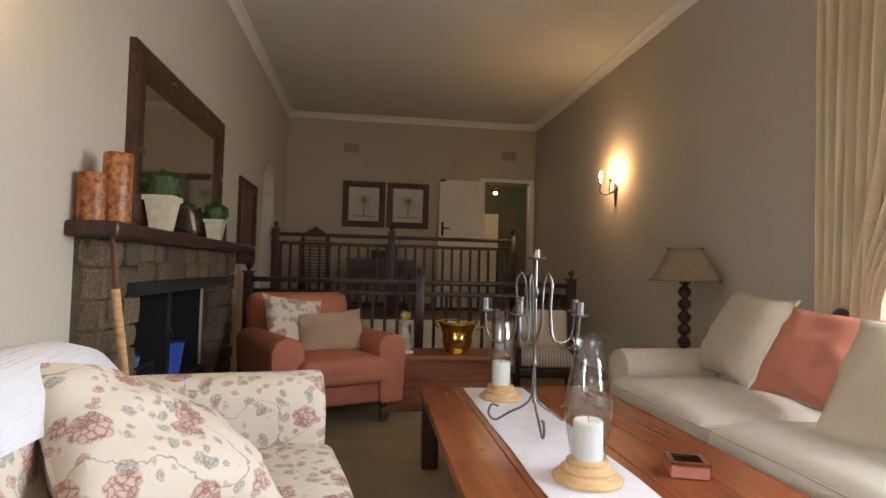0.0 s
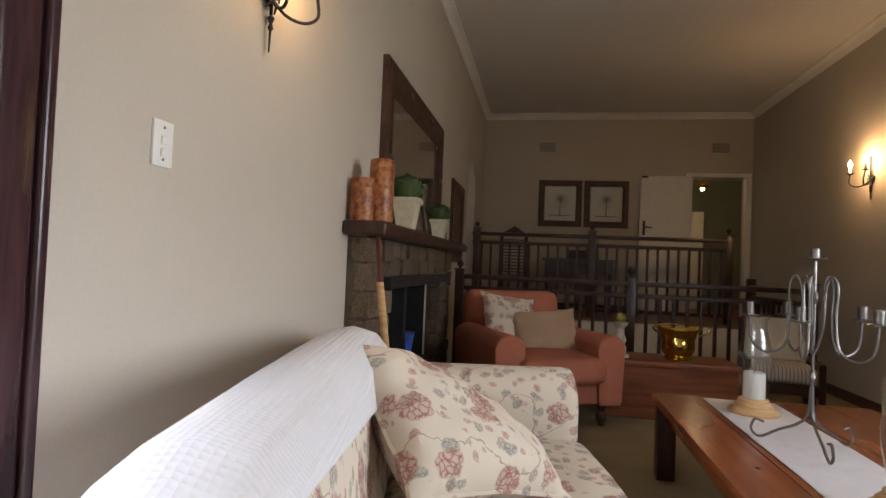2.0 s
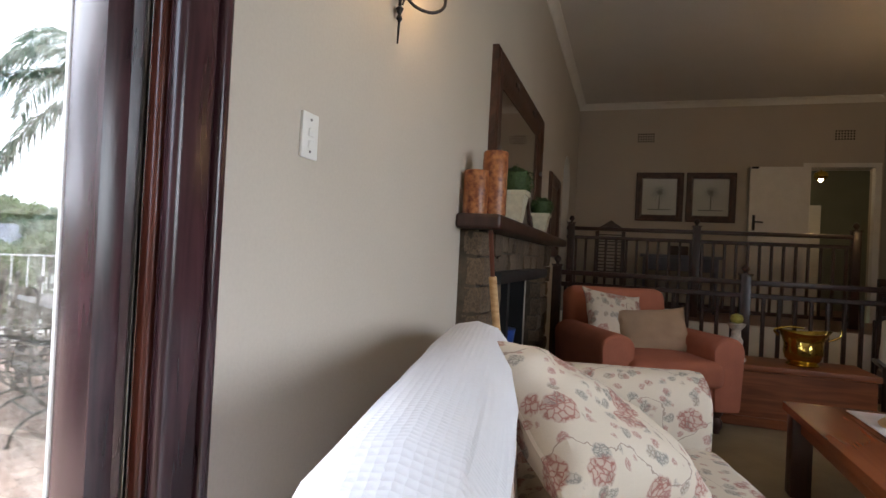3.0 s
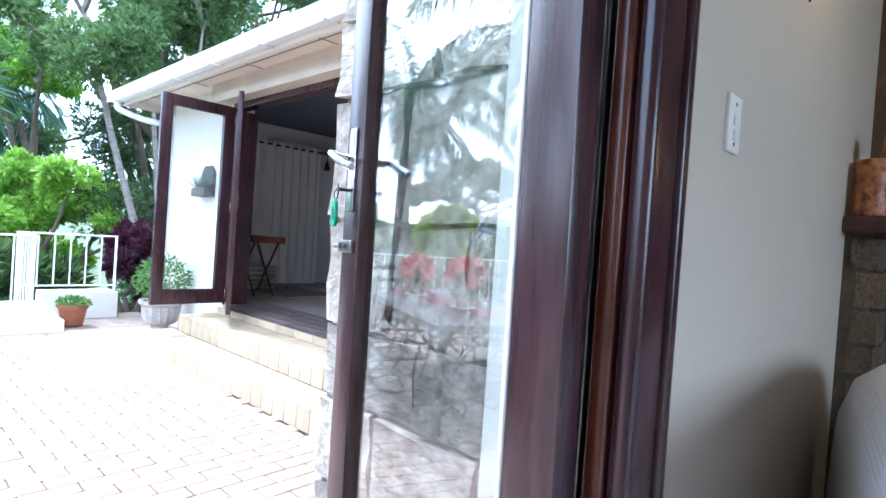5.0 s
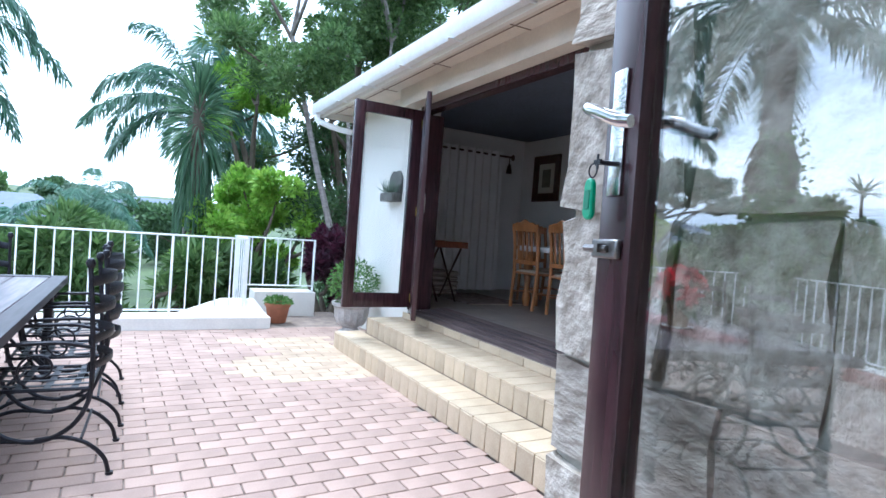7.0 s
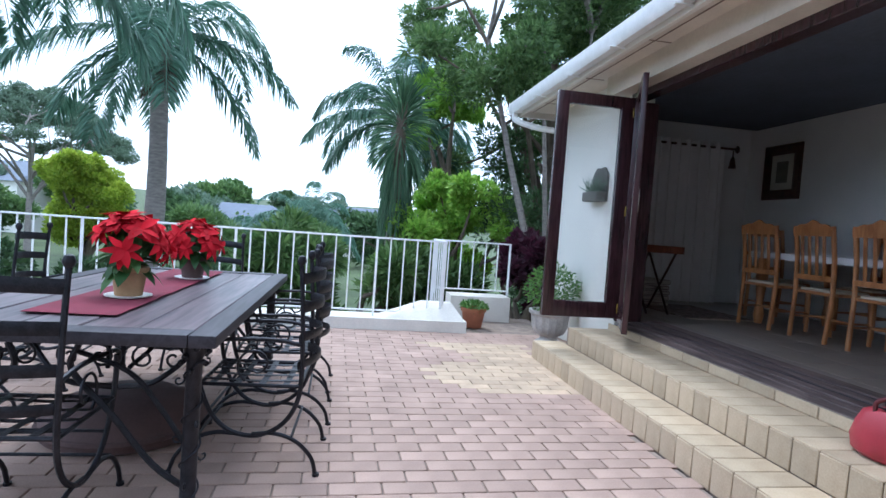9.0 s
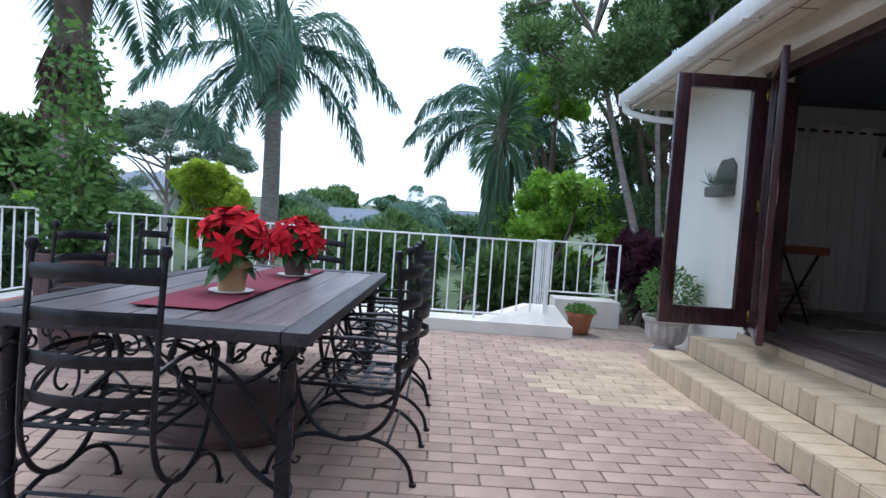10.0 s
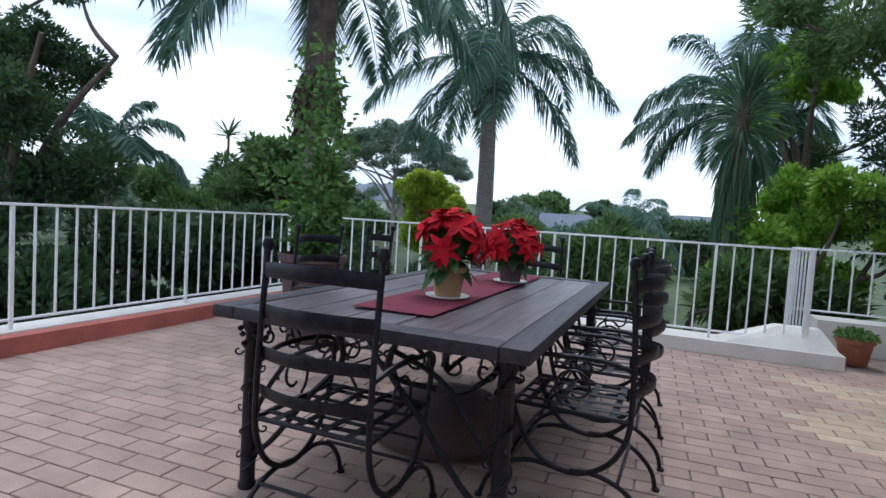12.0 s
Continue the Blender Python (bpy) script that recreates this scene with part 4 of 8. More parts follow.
for i, (y, h, c) in enumerate(((3.62, 0.30, (0.10, 0.16, 0.42)), (4.42, 0.28, (0.05, 0.12, 0.50)))):
    t = thing("painted_tin", (-1.68, y, ZF + 0.425), "blue and grey painted tin standing in the hearth", "tin")
    part("body", lathe(bmesh.new(), [(0.085, 0), (0.11, h * 0.7), (0.115, h * 0.78)], n=18), mat("blue_enamel", c, 0.3, vary=0.2), t)
    part("handle", tube(bmesh.new(), arc((0, 0, h * 0.75), 0.11, 0, 180, 12, (0, 1, 0), (0, 0, 1)), 0.004, 5), SILVER, t)
t = thing("hearth_shelf", (XL, 2.80, ZF), "dark brick shelf inside the hearth", "hearth shelf")
part("shelf", rbox((-0.23, 0.57, 0.32), (0.05, 2.03, 0.42), 0.01, 1), SOOT, t)

# on the mantel
MZ = ZF + 1.383


def candle(name, x, y, z, r, h, material, label, cat="candle"):
    t = thing(name, (x, y, z), label, cat)
    n = 22
    bm = lathe(bmesh.new(), [(r * 0.96, 0), (r, 0.01), (r * 0.99, h * 0.5), (r, h - 0.008), (r * 0.93, h), (r * 0.75, h - 0.006), (0.01, h - 0.01)], n=n)
    for v in bm.verts:
        v.co += Vector((v.co.x, v.co.y, 0)) * 0.03 * noise.noise(v.co * 22 + Vector((x, y, 0)))
    part("body", bm, material, t)
    part("wick", cyl(bmesh.new(), (0, 0, h - 0.012), (0.002, 0, h + 0.008), 0.0016, 5), IRON, t)
    return t


candle("pillar_candle", -1.435, 2.94, MZ, 0.062, 0.318, OLDWAX, "tall thick mottled orange pillar candle on the mantel")
candle("pillar_candle", -1.515, 2.885, MZ, 0.062, 0.215, OLDWAX, "short thick mottled orange pillar candle on the mantel")


def leaf_ball(parent, name, c, r, n, size, material, seed, squash=0.85):
    """A clipped or loose bush of small pointed leaves round a point."""
    rnd = random.Random(seed)
    bm = bmesh.new()
    c = Vector(c)
    for _ in range(n):
        d = Vector((rnd.gauss(0, 1), rnd.gauss(0, 1), rnd.gauss(0, 1))).normalized()
        p = c + Vector((d.x, d.y, d.z * squash)) * r * (rnd.random() ** 0.3) * (1 + 0.18 * noise.noise(d * 2.5 + Vector((seed, 0, 0))))
        add_leaf(bm, p, (d + Vector((rnd.gauss(0, .5), rnd.gauss(0, .5), rnd.gauss(0, .5)))).normalized(), size * rnd.uniform(0.6, 1.3), size * 0.45, rnd)
    return part(name, bm, material, parent, smooth=False)


def add_leaf(bm, p, d, l, w, rnd):
    s = d.cross(Vector((rnd.gauss(0, 1), rnd.gauss(0, 1), rnd.gauss(0, 1)))).normalized() * w / 2
    m = p + d * l * 0.45 + Vector((0, 0, l * 0.06))
    bm.faces.new([bm.verts.new(q) for q in (p, m + s, p + d * l, m - s)])


def square_pot_topiary(x, y, s, h, r, seed):
    t = thing("topiary_plant", (x, y, MZ), "small clipped green bush in a square cream pot on the mantel", "potted plant")
    bm = bmesh.new()
    rings = []
    for z, k in ((0, 0.62), (h * 0.86, 0.94), (h * 0.86, 1.08), (h, 1.08), (h, 0.95), (h * 0.9, 0.93)):
        rings.append([bm.verts.new((s / 2 * k * a, s / 2 * k * b, z)) for a, b in ((-1, -1), (1, -1), (1, 1), (-1, 1))])
    for p, q in zip(rings, rings[1:]):
        bridge(bm, p, q)
    bm.faces.new(rings[0][::-1]), bm.faces.new(rings[-1])
    part("pot", bm, CREAMPOT, t, "square tapered cream pot")
    b = lathe(bmesh.new(), [(0.01, h * 0.9), (r * 0.6, h * 0.92), (r * 0.90, h + r * 0.45), (r * 0.78, h + r * 1.05), (r * 0.4, h + r * 1.3), (0.01, h + r * 1.38)], n=14)
    part("bush_core", b, DARKLEAF, t)
    leaf_ball(t, "bush", (0, 0, h + r * 0.55), r, 1700, 0.016, HEDGEDARK, seed)


CREAMPOT = mat("cream_glazed_pot", (0.62, 0.58, 0.44), 0.55, vary=0.10, scale=20, bump=0.001)
HEDGEDARK = leafmat("dark_topiary_green", (0.02, 0.055, 0.012), (0.06, 0.12, 0.03), glow=0.1)
square_pot_topiary(-1.46, 3.58, 0.155, 0.20, 0.105, 5)
square_pot_topiary(-1.46, 4.70, 0.135, 0.16, 0.090, 6)
t = thing("standing_photo_frame", (-1.44, 4.10, MZ), "dark framed photograph standing on the mantel", "photo frame", turn=10)
part("frame", put(rbox((-0.01, -0.13, 0), (0.012, 0.13, 0.20), 0.006, 2), pose(0, 0, 0, 0, -10, 0)), MOULDED, t)
part("picture", put(box(bmesh.new(), (0.0125, -0.09, 0.04), (0.014, 0.09, 0.16)), pose(0, 0, 0, 0, -10, 0)), PAPER, t, smooth=False)
t = thing("wine_bottle", (-1.48, 5.00, MZ), "slim dark glass bottle on the mantel", "bottle")
part("bottle", lathe(bmesh.new(), [(0.03, 0), (0.032, 0.01), (0.032, 0.15), (0.012, 0.20), (0.011, 0.27), (0.013, 0.275)], n=14), SOOT, t)

# mirror above the mantel
mi = thing("wall_mirror", (XL, 3.37, 1.535), "large mirror in a carved dark wooden frame", "mirror")
W, H, fw = 1.84, 1.00, 0.19


def frame_bars(parent, w, h, fw, d, material, axis="x"):
    """Four mitred, moulded bars round a picture that hangs on a wall."""
    prof = [(0, 0), (0, d * 0.75), (fw * 0.12, d), (fw * 0.35, d * 0.85), (fw * 0.6, d * 0.95), (fw * 0.85, d * 0.45), (fw, d * 0.4), (fw, 0)]
    corners = [(0, 0), (w, 0), (w, h), (0, h)]
    inn = [(1, 1), (-1, 1), (-1, -1), (1, -1)]
    for k in range(4):
        bm = bmesh.new()
        rs = []
        for q in (k, (k + 1) % 4):
            c, s = corners[q], inn[q]
            rs.append([bm.verts.new((o, c[0] + s[0] * p, c[1] + s[1] * p) if axis == "x" else (c[0] + s[0] * p, -o, c[1] + s[1] * p)) for p, o in prof])
        bridge(bm, rs[0], rs[1])
        bm.faces.new(rs[0][::-1]), bm.faces.new(rs[1])
        part("frame_bar", bm, material, parent)


frame_bars(mi, W, H, fw, 0.05, MOULDED)
part("mirror_glass", box(bmesh.new(), (0.012, fw - 0.01, fw - 0.01), (0.016, W - fw + 0.01, H - fw + 0.01)), MIRROR, mi, "silvered glass", smooth=False)
for y, z in ((0.55, H - 0.09), (1.25, H - 0.09), (0.09, 0.4), (W - 0.1, 0.5)):
    part("carved_boss", tube(bmesh.new(), [(0.048, y - 0.05, z), (0.056, y, z + 0.006), (0.048, y + 0.05, z)], 0.016, 8, flat=0.5), SILVER, mi, "pale worn carved boss")

p = thing("tall_picture", (XL, 5.98, 1.33), "tall narrow picture in a dark carved frame", "picture")
frame_bars(p, 0.80, 0.88, 0.13, 0.035, MOULDED)
part("picture", box(bmesh.new(), (0.008, 0.12, 0.12), (0.011, 0.68, 0.76)), mat("brown_tapestry", (0.12, 0.075, 0.05), 0.8, vary=0.5, scale=12), p, smooth=False)


def sconce(at, turn, lit, label):
    """A two-armed wrought wall light; local x points out of the wall."""
    t = thing("wall_light", at, label, "wall light", turn=turn)
    bm = lathe(bmesh.new(), [(0.0, 0), (0.034, 0.004), (0.040, 0.012), (0.022, 0.02), (0.01, 0.03)], n=16)
    bm.transform(pose(0, 0, 0, 0, 90, 0))
    for a in range(6):
        q = radians(a * 60)
        tube(bm, [(0.012, 0, 0), (0.03, 0.035 * math.cos(q), 0.035 * math.sin(q)), (0.016, 0.062 * math.cos(q), 0.062 * math.sin(q))], 0.009, 6, rend=0.003)
    part("back_plate", bm, IRON, t, "dark leafy back plate")
    bm = tube(bmesh.new(), [(0.02, 0, 0.21), (0.02, 0, 0), (0.02, 0, -0.12), (0.018, 0, -0.20)], 0.009, 8, rend=0.003)
    lathe(bm, [(0.004, -0.07), (0.014, -0.08), (0.006, -0.10), (0.011, -0.115), (0.003, -0.13)], (0.02, 0, 0), n=10)
    part("stem", bm, IRON, t)
    for s in (-1, 1):
        x0 = 0.02
        bm = tube(bmesh.new(), smooth_curve([(x0, 0, -0.01), (0.06, s * 0.03, -0.06), (0.11, s * 0.075, -0.07), (0.14, s * 0.12, -0.03), (0.13, s * 0.13, 0.05)], 5), 0.006, 8)
        lathe(bm, [(0.008, 0.05), (0.026, 0.058), (0.028, 0.064), (0.012, 0.066)], (0.13, s * 0.13, 0), n=14)
        part("arm", bm, IRON, t)
        part("candle_sleeve", cyl(bmesh.new(), (0.13, s * 0.13, 0.062), (0.13, s * 0.13, 0.125), 0.011, 12), WAX, t)
        bm = lathe(bmesh.new(), [(0.008, 0.125), (0.017, 0.138), (0.019, 0.152), (0.012, 0.175), (0.002, 0.195)], (0.13, s * 0.13, 0), n=12)
        part("bulb", bm, BULB if lit else WAX, t, "lit candle bulb" if lit else "")
    return t


sconce((XR, 6.03, 2.27), 180, True, "wrought iron wall light with two lit candle bulbs")
sconce((XL, 1.97, 2.21), 0, True, "wrought iron wall light with two candle bulbs above the sofa")
for nm, at, e in (("sconce_glow", (XR - 0.14, 6.03, 2.44), 1.35), ("sconce_glow", (XL + 0.14, 2.03, 2.42), 0.6)):
    l = new(nm, bpy.data.lights.new(nm, "POINT"))
    l.data.energy, l.data.color, l.data.shadow_soft_size = e, (1.0, 0.62, 0.30), 0.05
    l.location = at

s = thing("light_switch", (XL, 1.435, 1.525), "white plastic double light switch on the wall", "light switch")
part("plate", rbox((0, 0, 0), (0.009, 0.075, 0.118), 0.003, 2), WHITEPLASTIC, s)
for z in (0.036, 0.068):
    part("rocker", put(rbox((0, -0.012, -0.011), (0.006, 0.012, 0.011), 0.002, 1), pose(0.008, 0.0375, z, 0, 6, 0)), WHITEPLASTIC, s)
bm = bmesh.new()
for z in (0.018, 0.100):
    cyl(bm, (0.009, 0.0375, z), (0.0105, 0.0375, z), 0.004, 8)
part("screw", bm, SILVER, s)

for x in (-0.605, 1.935):
    v = thing("air_vent", (x, YF, 3.20), "perforated plaster air brick high on the wall", "air vent")
    part("grille", rbox((-0.135, -0.006, -0.085), (0.135, 0.0, 0.085), 0.004, 1), WALL, v)
    bm = bmesh.new()
    for i in range(7):
        for j in range(4):
            box(bm, (-0.115 + i * 0.035, -0.0075, -0.066 + j * 0.037), (-0.095 + i * 0.035, -0.0062, -0.045 + j * 0.037))
    part("holes", bm, BLACK, v, "dark square holes", smooth=False)


def print_picture(x):
    p = thing("palm_print", (x, YF, 1.96), "framed palm tree print in a wide dark frame", "picture", "pair of palm prints")
    frame_bars(p, 0.66, 0.72, 0.095, 0.03, MOULDED, "y")
    part("print", box(bmesh.new(), (0.085, -0.010, 0.085), (0.575, -0.007, 0.635)), PAPER, p, smooth=False)
    bm = bmesh.new()
    tube(bm, [(0.33, -0.012, 0.17), (0.335, -0.012, 0.40)], 0.010, 6, rend=0.007)
    for a in range(0, 360, 24):
        d = Vector((math.cos(radians(a)), 0, math.sin(radians(a))))
        tube(bm, [Vector((0.335, -0.012, 0.42)), Vector((0.335, -0.012, 0.42)) + d * 0.07 + Vector((0, 0, 0.015)), Vector((0.335, -0.012, 0.40)) + d * 0.13], 0.007, 4, rend=0.002)
    box(bm, (0.17, -0.0112, 0.165), (0.49, -0.0102, 0.18))
    part("palm_drawing", bm, INK, p, "grey ink palm drawing")
    g = part("glazing", box(bmesh.new(), (0.08, -0.0165, 0.08), (0.58, -0.015, 0.64)), GLASS, p, smooth=False)
    return p


a = print_picture(-0.715)
copy_thing(a, pose(-0.02, YF, 1.96))

# timber balustrades at the change of level


def baluster_rail(y, x0, x1, zb, h, posts, label, gap=0.125):
    t = thing("balustrade", (0, y, zb), label, "balustrade")
    part("handrail", rbox((x0, -0.04, h - 0.05), (x1, 0.04, h), 0.012, 2), RAILWOOD, t)
    part("upper_rail", rbox((x0, -0.02, h - 0.165), (x1, 0.02, h - 0.12), 0.006, 1), RAILWOOD, t)
    part("lower_rail", rbox((x0, -0.02, 0.08), (x1, 0.02, 0.125), 0.006, 1), RAILWOOD, t)
    m = finish(rbox((-0.016, -0.016, 0.12), (0.016, 0.016, h - 0.16), 0.004, 1), "baluster", RAILWOOD)
    n = int((x1 - x0) / gap)
    for i in range(1, n):
        ob = new("baluster", m)
        ob.parent = t
        ob.location = (x0 + (x1 - x0) * i / n, 0, 0)
    for x in posts:
        bm = rbox((x - 0.045, -0.045, 0), (x + 0.045, 0.045, h + 0.04), 0.006, 2)
        box(bm, (x - 0.055, -0.055, h + 0.04), (x + 0.055, 0.055, h + 0.055))
        lathe(bm, [(0.018, h + 0.055), (0.016, h + 0.07), (0.036, h + 0.095), (0.036, h + 0.11), (0.022, h + 0.135), (0.004, h + 0.145)], (x, 0, 0), n=14)
        part("newel_post", bm, RAILWOOD, t)
    return t


baluster_rail(7.9, -1.58, 1.76, ZR, 1.09, (-1.52, 0.02, 1.72), "dark stained balustrade along the upper floor")
baluster_rail(6.0, -1.50, 1.93, ZF + 0.01, 1.08, (-1.46, 0.25, 1.88), "dark stained balustrade in front of the sunken passage")
t = thing("balustrade", (1.88, 6.05, ZF), "short dark stained balustrade running back to the steps", "balustrade")
for nm, a, b in (("handrail", (-0.04, 0, 1.03), (0.04, 1.5, 1.08)), ("upper_rail", (-0.02, 0, 0.92), (0.02, 1.5, 0.96)), ("lower_rail", (-0.02, 0, 0.08), (0.02, 1.5, 0.125))):
    part(nm, rbox(a, b, 0.008, 1), RAILWOOD, t)
for i in range(1, 11):
    part("baluster", rbox((-0.016, i * 0.135 - 0.016, 0.12), (0.016, i * 0.135 + 0.016, 0.93), 0.004, 1), RAILWOOD, t)
part("newel_post", rbox((-0.045, 1.46, 0), (0.045, 1.55, 1.16), 0.008, 2), RAILWOOD, t)
t = thing("carved_chair", (-1.02, 8.15, ZR), "dark carved chair with a pointed louvred back on the upper floor", "chair")
bm = bmesh.new()
for q in ((-0.20, 0), (0.14, 0)):
    box(bm, (q[0], -0.02, 0), (q[0] + 0.05, 0.02, 1.06))
for i in range(12):
    box(bm, (-0.15, -0.012, 0.5 + i * 0.045), (0.14, 0.012, 0.515 + i * 0.045))
part("back", bm, RAILWOOD, t, "louvred back")
bm = bmesh.new()
vs = [bm.verts.new(q) for q in ((-0.22, -0.025, 1.06), (0.21, -0.025, 1.06), (0, -0.025, 1.20), (-0.22, 0.025, 1.06), (0.21, 0.025, 1.06), (0, 0.025, 1.20))]
for q in ((0, 1, 2), (5, 4, 3), (0, 3, 4, 1), (1, 4, 5, 2), (2, 5, 3, 0)):
    bm.faces.new([vs[i] for i in q])
part("crest", bm, RAILWOOD, t, "pointed crest")
part("seat", rbox((-0.22, 0, 0.42), (0.21, 0.42, 0.46), 0.01, 1), RAILWOOD, t)
for x in (-0.2, 0.16):
    part("leg", rbox((x, 0.37, 0), (x + 0.04, 0.41, 0.42), 0.005, 1), RAILWOOD, t)
t = thing("side_table", (-0.1, 8.72, ZR), "blue-grey painted side table against the end wall", "table")
part("tabletop", rbox((-0.52, -0.22, 0.74), (0.52, 0.22, 0.78), 0.008, 2), BLUEGREY, t)
part("drawer_box", rbox((-0.48, -0.19, 0.56), (0.48, 0.19, 0.74), 0.006, 1), BLUEGREY, t)
for x in (-0.45, 0.45):
    for y in (-0.17, 0.17):
        part("leg", lathe(bmesh.new(), [(0.022, 0), (0.03, 0.1), (0.018, 0.3), (0.03, 0.48), (0.03, 0.56)], (x, y, 0), n=10), BLUEGREY, t)
# a plain dark ornament box, without any lamp
t = thing("table_lamp_small", (-0.12, 8.72, ZR + 0.78), "small dark ornament box on the side table", "ornament")
part("box", rbox((-0.13, -0.07, 0), (0.13, 0.07, 0.13), 0.02, 3), RAILWOOD, t)
t = thing("decanter", (0.16, 8.70, ZR + 0.78), "clear glass vase on the side table", "vase")
part("glass", lathe(bmesh.new(), [(0.03, 0), (0.045, 0.04), (0.02, 0.15), (0.018, 0.24), (0.035, 0.30)], n=14, cap=False), GLASSDARK, t)
t = thing("hall_lamp", (1.95, YF + 1.0, 3.1), "small lit glass lantern hanging in the hall", "ceiling light")
part("rod", cyl(bmesh.new(), (0, 0, 0), (0, 0, -0.22), 0.006, 6), BRASS, t)
part("shade", lathe(bmesh.new(), [(0.02, -0.22), (0.09, -0.26), (0.10, -0.32), (0.06, -0.36)], n=14, cap=False), BRASS, t)
part("bulb", lathe(bmesh.new(), [(0.01, -0.30), (0.035, -0.34), (0.03, -0.38), (0.005, -0.40)], n=12), BULB, t)
l = new("hall_glow", bpy.data.lights.new("hall_glow", "POINT"))
l.data.energy, l.data.color, l.data.shadow_soft_size = 0.4, (1.0, 0.75, 0.45), 0.06
l.location = (1.95, YF + 1.0, 2.65)
l = new("passage_daylight", bpy.data.lights.new("passage_daylight", "AREA"))
l.data.energy, l.data.size, l.data.color = 2.2, 1.0, (0.85, 0.92, 1)
l.matrix_world = pose(XL - 0.9, 7.7, 3.6, 0, 0, 0)

# coffee table
ct = thing("coffee_table", (0.05, 1.75, ZF), "long orange pine coffee table with square legs", "coffee table")
TW, TL, TZ = 1.17, 1.98, 0.475
for i in range(5):
    part("board", rbox((TW / 5 * i + 0.001, 0, TZ - 0.045), (TW / 5 * (i + 1) - 0.001, TL, TZ), 0.003, 1), PINE, ct)
part("apron", rbox((0.06, 0.06, TZ - 0.14), (TW - 0.06, TL - 0.06, TZ - 0.046), 0.004, 1), PINE, ct)
for x in (0.02, TW - 0.12):
    for y in (0.03, TL - 0.13):
        part("leg", rbox((x, y, 0), (x + 0.10, y + 0.10, TZ - 0.046), 0.008, 2), DARKWOOD, ct, "dark square leg")
CTZ = ZF + TZ
r = thing("table_runner", (0.0, 0.0, CTZ), "white cloth runner along the coffee table", "table runner")
bm = bmesh.new()
n = 30
vs = {}
for i in range(7):
    for j in range(n + 1):
        x, y = 0.32 + 0.375 * i / 6, 1.72 + 1.93 * j / n
        x += 0.008 * noise.noise(Vector((0, y * 3, i * 0.2)))
        for k in (0, 1):
            vs[i, j, k] = bm.verts.new((x, y, 0.003 * k + 0.0015 + 0.002 * abs(noise.noise(Vector((x * 9, y * 9, 1))))))
for i in range(6):
    for j in range(n):
        bm.faces.new((vs[i, j, 1], vs[i + 1, j, 1], vs[i + 1, j + 1, 1], vs[i, j + 1, 1]))
        bm.faces.new((vs[i, j, 0], vs[i, j + 1, 0], vs[i + 1, j + 1, 0], vs[i + 1, j, 0]))
part("cloth", bm, RUNNERW, r)


def hurricane(x, y):
    t = thing("hurricane_lamp", (x, y, CTZ + 0.005), "clear glass hurricane lamp with white candle and wooden base", "candle lamp", "hurricane lamps on the coffee table")
    part("base", lathe(bmesh.new(), [(0.120, 0), (0.124, 0.012), (0.110, 0.026), (0.092, 0.032), (0.094, 0.044), (0.080, 0.056), (0.074, 0.060), (0.074, 0.072), (0.066, 0.078)], n=32), LIGHTWOOD, t, "turned pale wooden base")
    c = part("candle", lathe(bmesh.new(), [(0.052, 0.078), (0.053, 0.085), (0.052, 0.205), (0.046, 0.212), (0.01, 0.205)], n=24), WAX, t, "thick white candle")
    part("wick", cyl(bmesh.new(), (0, 0, 0.205), (0, 0, 0.222), 0.0015, 5), IRON, c)
    prof = [(0.062, 0.080), (0.066, 0.12), (0.080, 0.20), (0.084, 0.26), (0.074, 0.34), (0.058, 0.42), (0.052, 0.46), (0.058, 0.49), (0.070, 0.505)]
    bm = lathe(bmesh.new(), prof, n=32, cap=False)
    top = [v for v in bm.verts if v.co.z > 0.48]
    for v in top:
        a = math.atan2(v.co.y, v.co.x)
        v.co.z += 0.008 * math.sin(a * 8) * (v.co.z - 0.48) / 0.025
    g = part("glass", bm, GLASSDARK, t, "clear flared glass chimney")
    g.visible_shadow = False
    return t


h = hurricane(0.505, 2.12)
copy_thing(h, pose(0.49, 3.37, CTZ + 0.005, 0, 0, 40))
c = thing("candelabra", (0.50, 2.76, CTZ + 0.004), "wrought pewter-grey candelabra with looping arms", "candelabra")
bm = cyl(bmesh.new(), (0, 0, 0.12), (0, 0, 0.79), 0.007, 8)
lathe(bm, [(0.004, 0.60), (0.016, 0.62), (0.016, 0.64), (0.005, 0.66)], n=10)
lathe(bm, [(0.004, 0.28), (0.014, 0.30), (0.004, 0.33)], n=10)
part("stem", bm, SILVER, c)
bm = lathe(bmesh.new(), [(0.01, 0.785), (0.042, 0.79), (0.044, 0.796), (0.018, 0.798), (0.016, 0.835), (0.013, 0.835)], n=16)
part("candle_cup", bm, SILVER, c)
for k in range(5):
    a = radians(20 + 72 * k)
    d = Vector((math.cos(a), math.sin(a), 0))

    def P(r, z):
        return d * r + Vector((0, 0, z))
    arm = tube(bmesh.new(), smooth_curve([P(0.006, 0.40), P(0.035, 0.50), P(0.045, 0.66), P(0.065, 0.72), P(0.09, 0.68), P(0.085, 0.55), P(0.10, 0.43), P(0.16, 0.39), P(0.22, 0.43), P(0.235, 0.54)], 5), 0.0055, 7)
    part("arm", arm, SILVER, c)
    part("candle_cup", lathe(bmesh.new(), [(0.01, 0.535), (0.036, 0.54), (0.038, 0.546), (0.018, 0.548), (0.019, 0.60), (0.016, 0.60)], tuple(d * 0.235), n=14), SILVER, c)
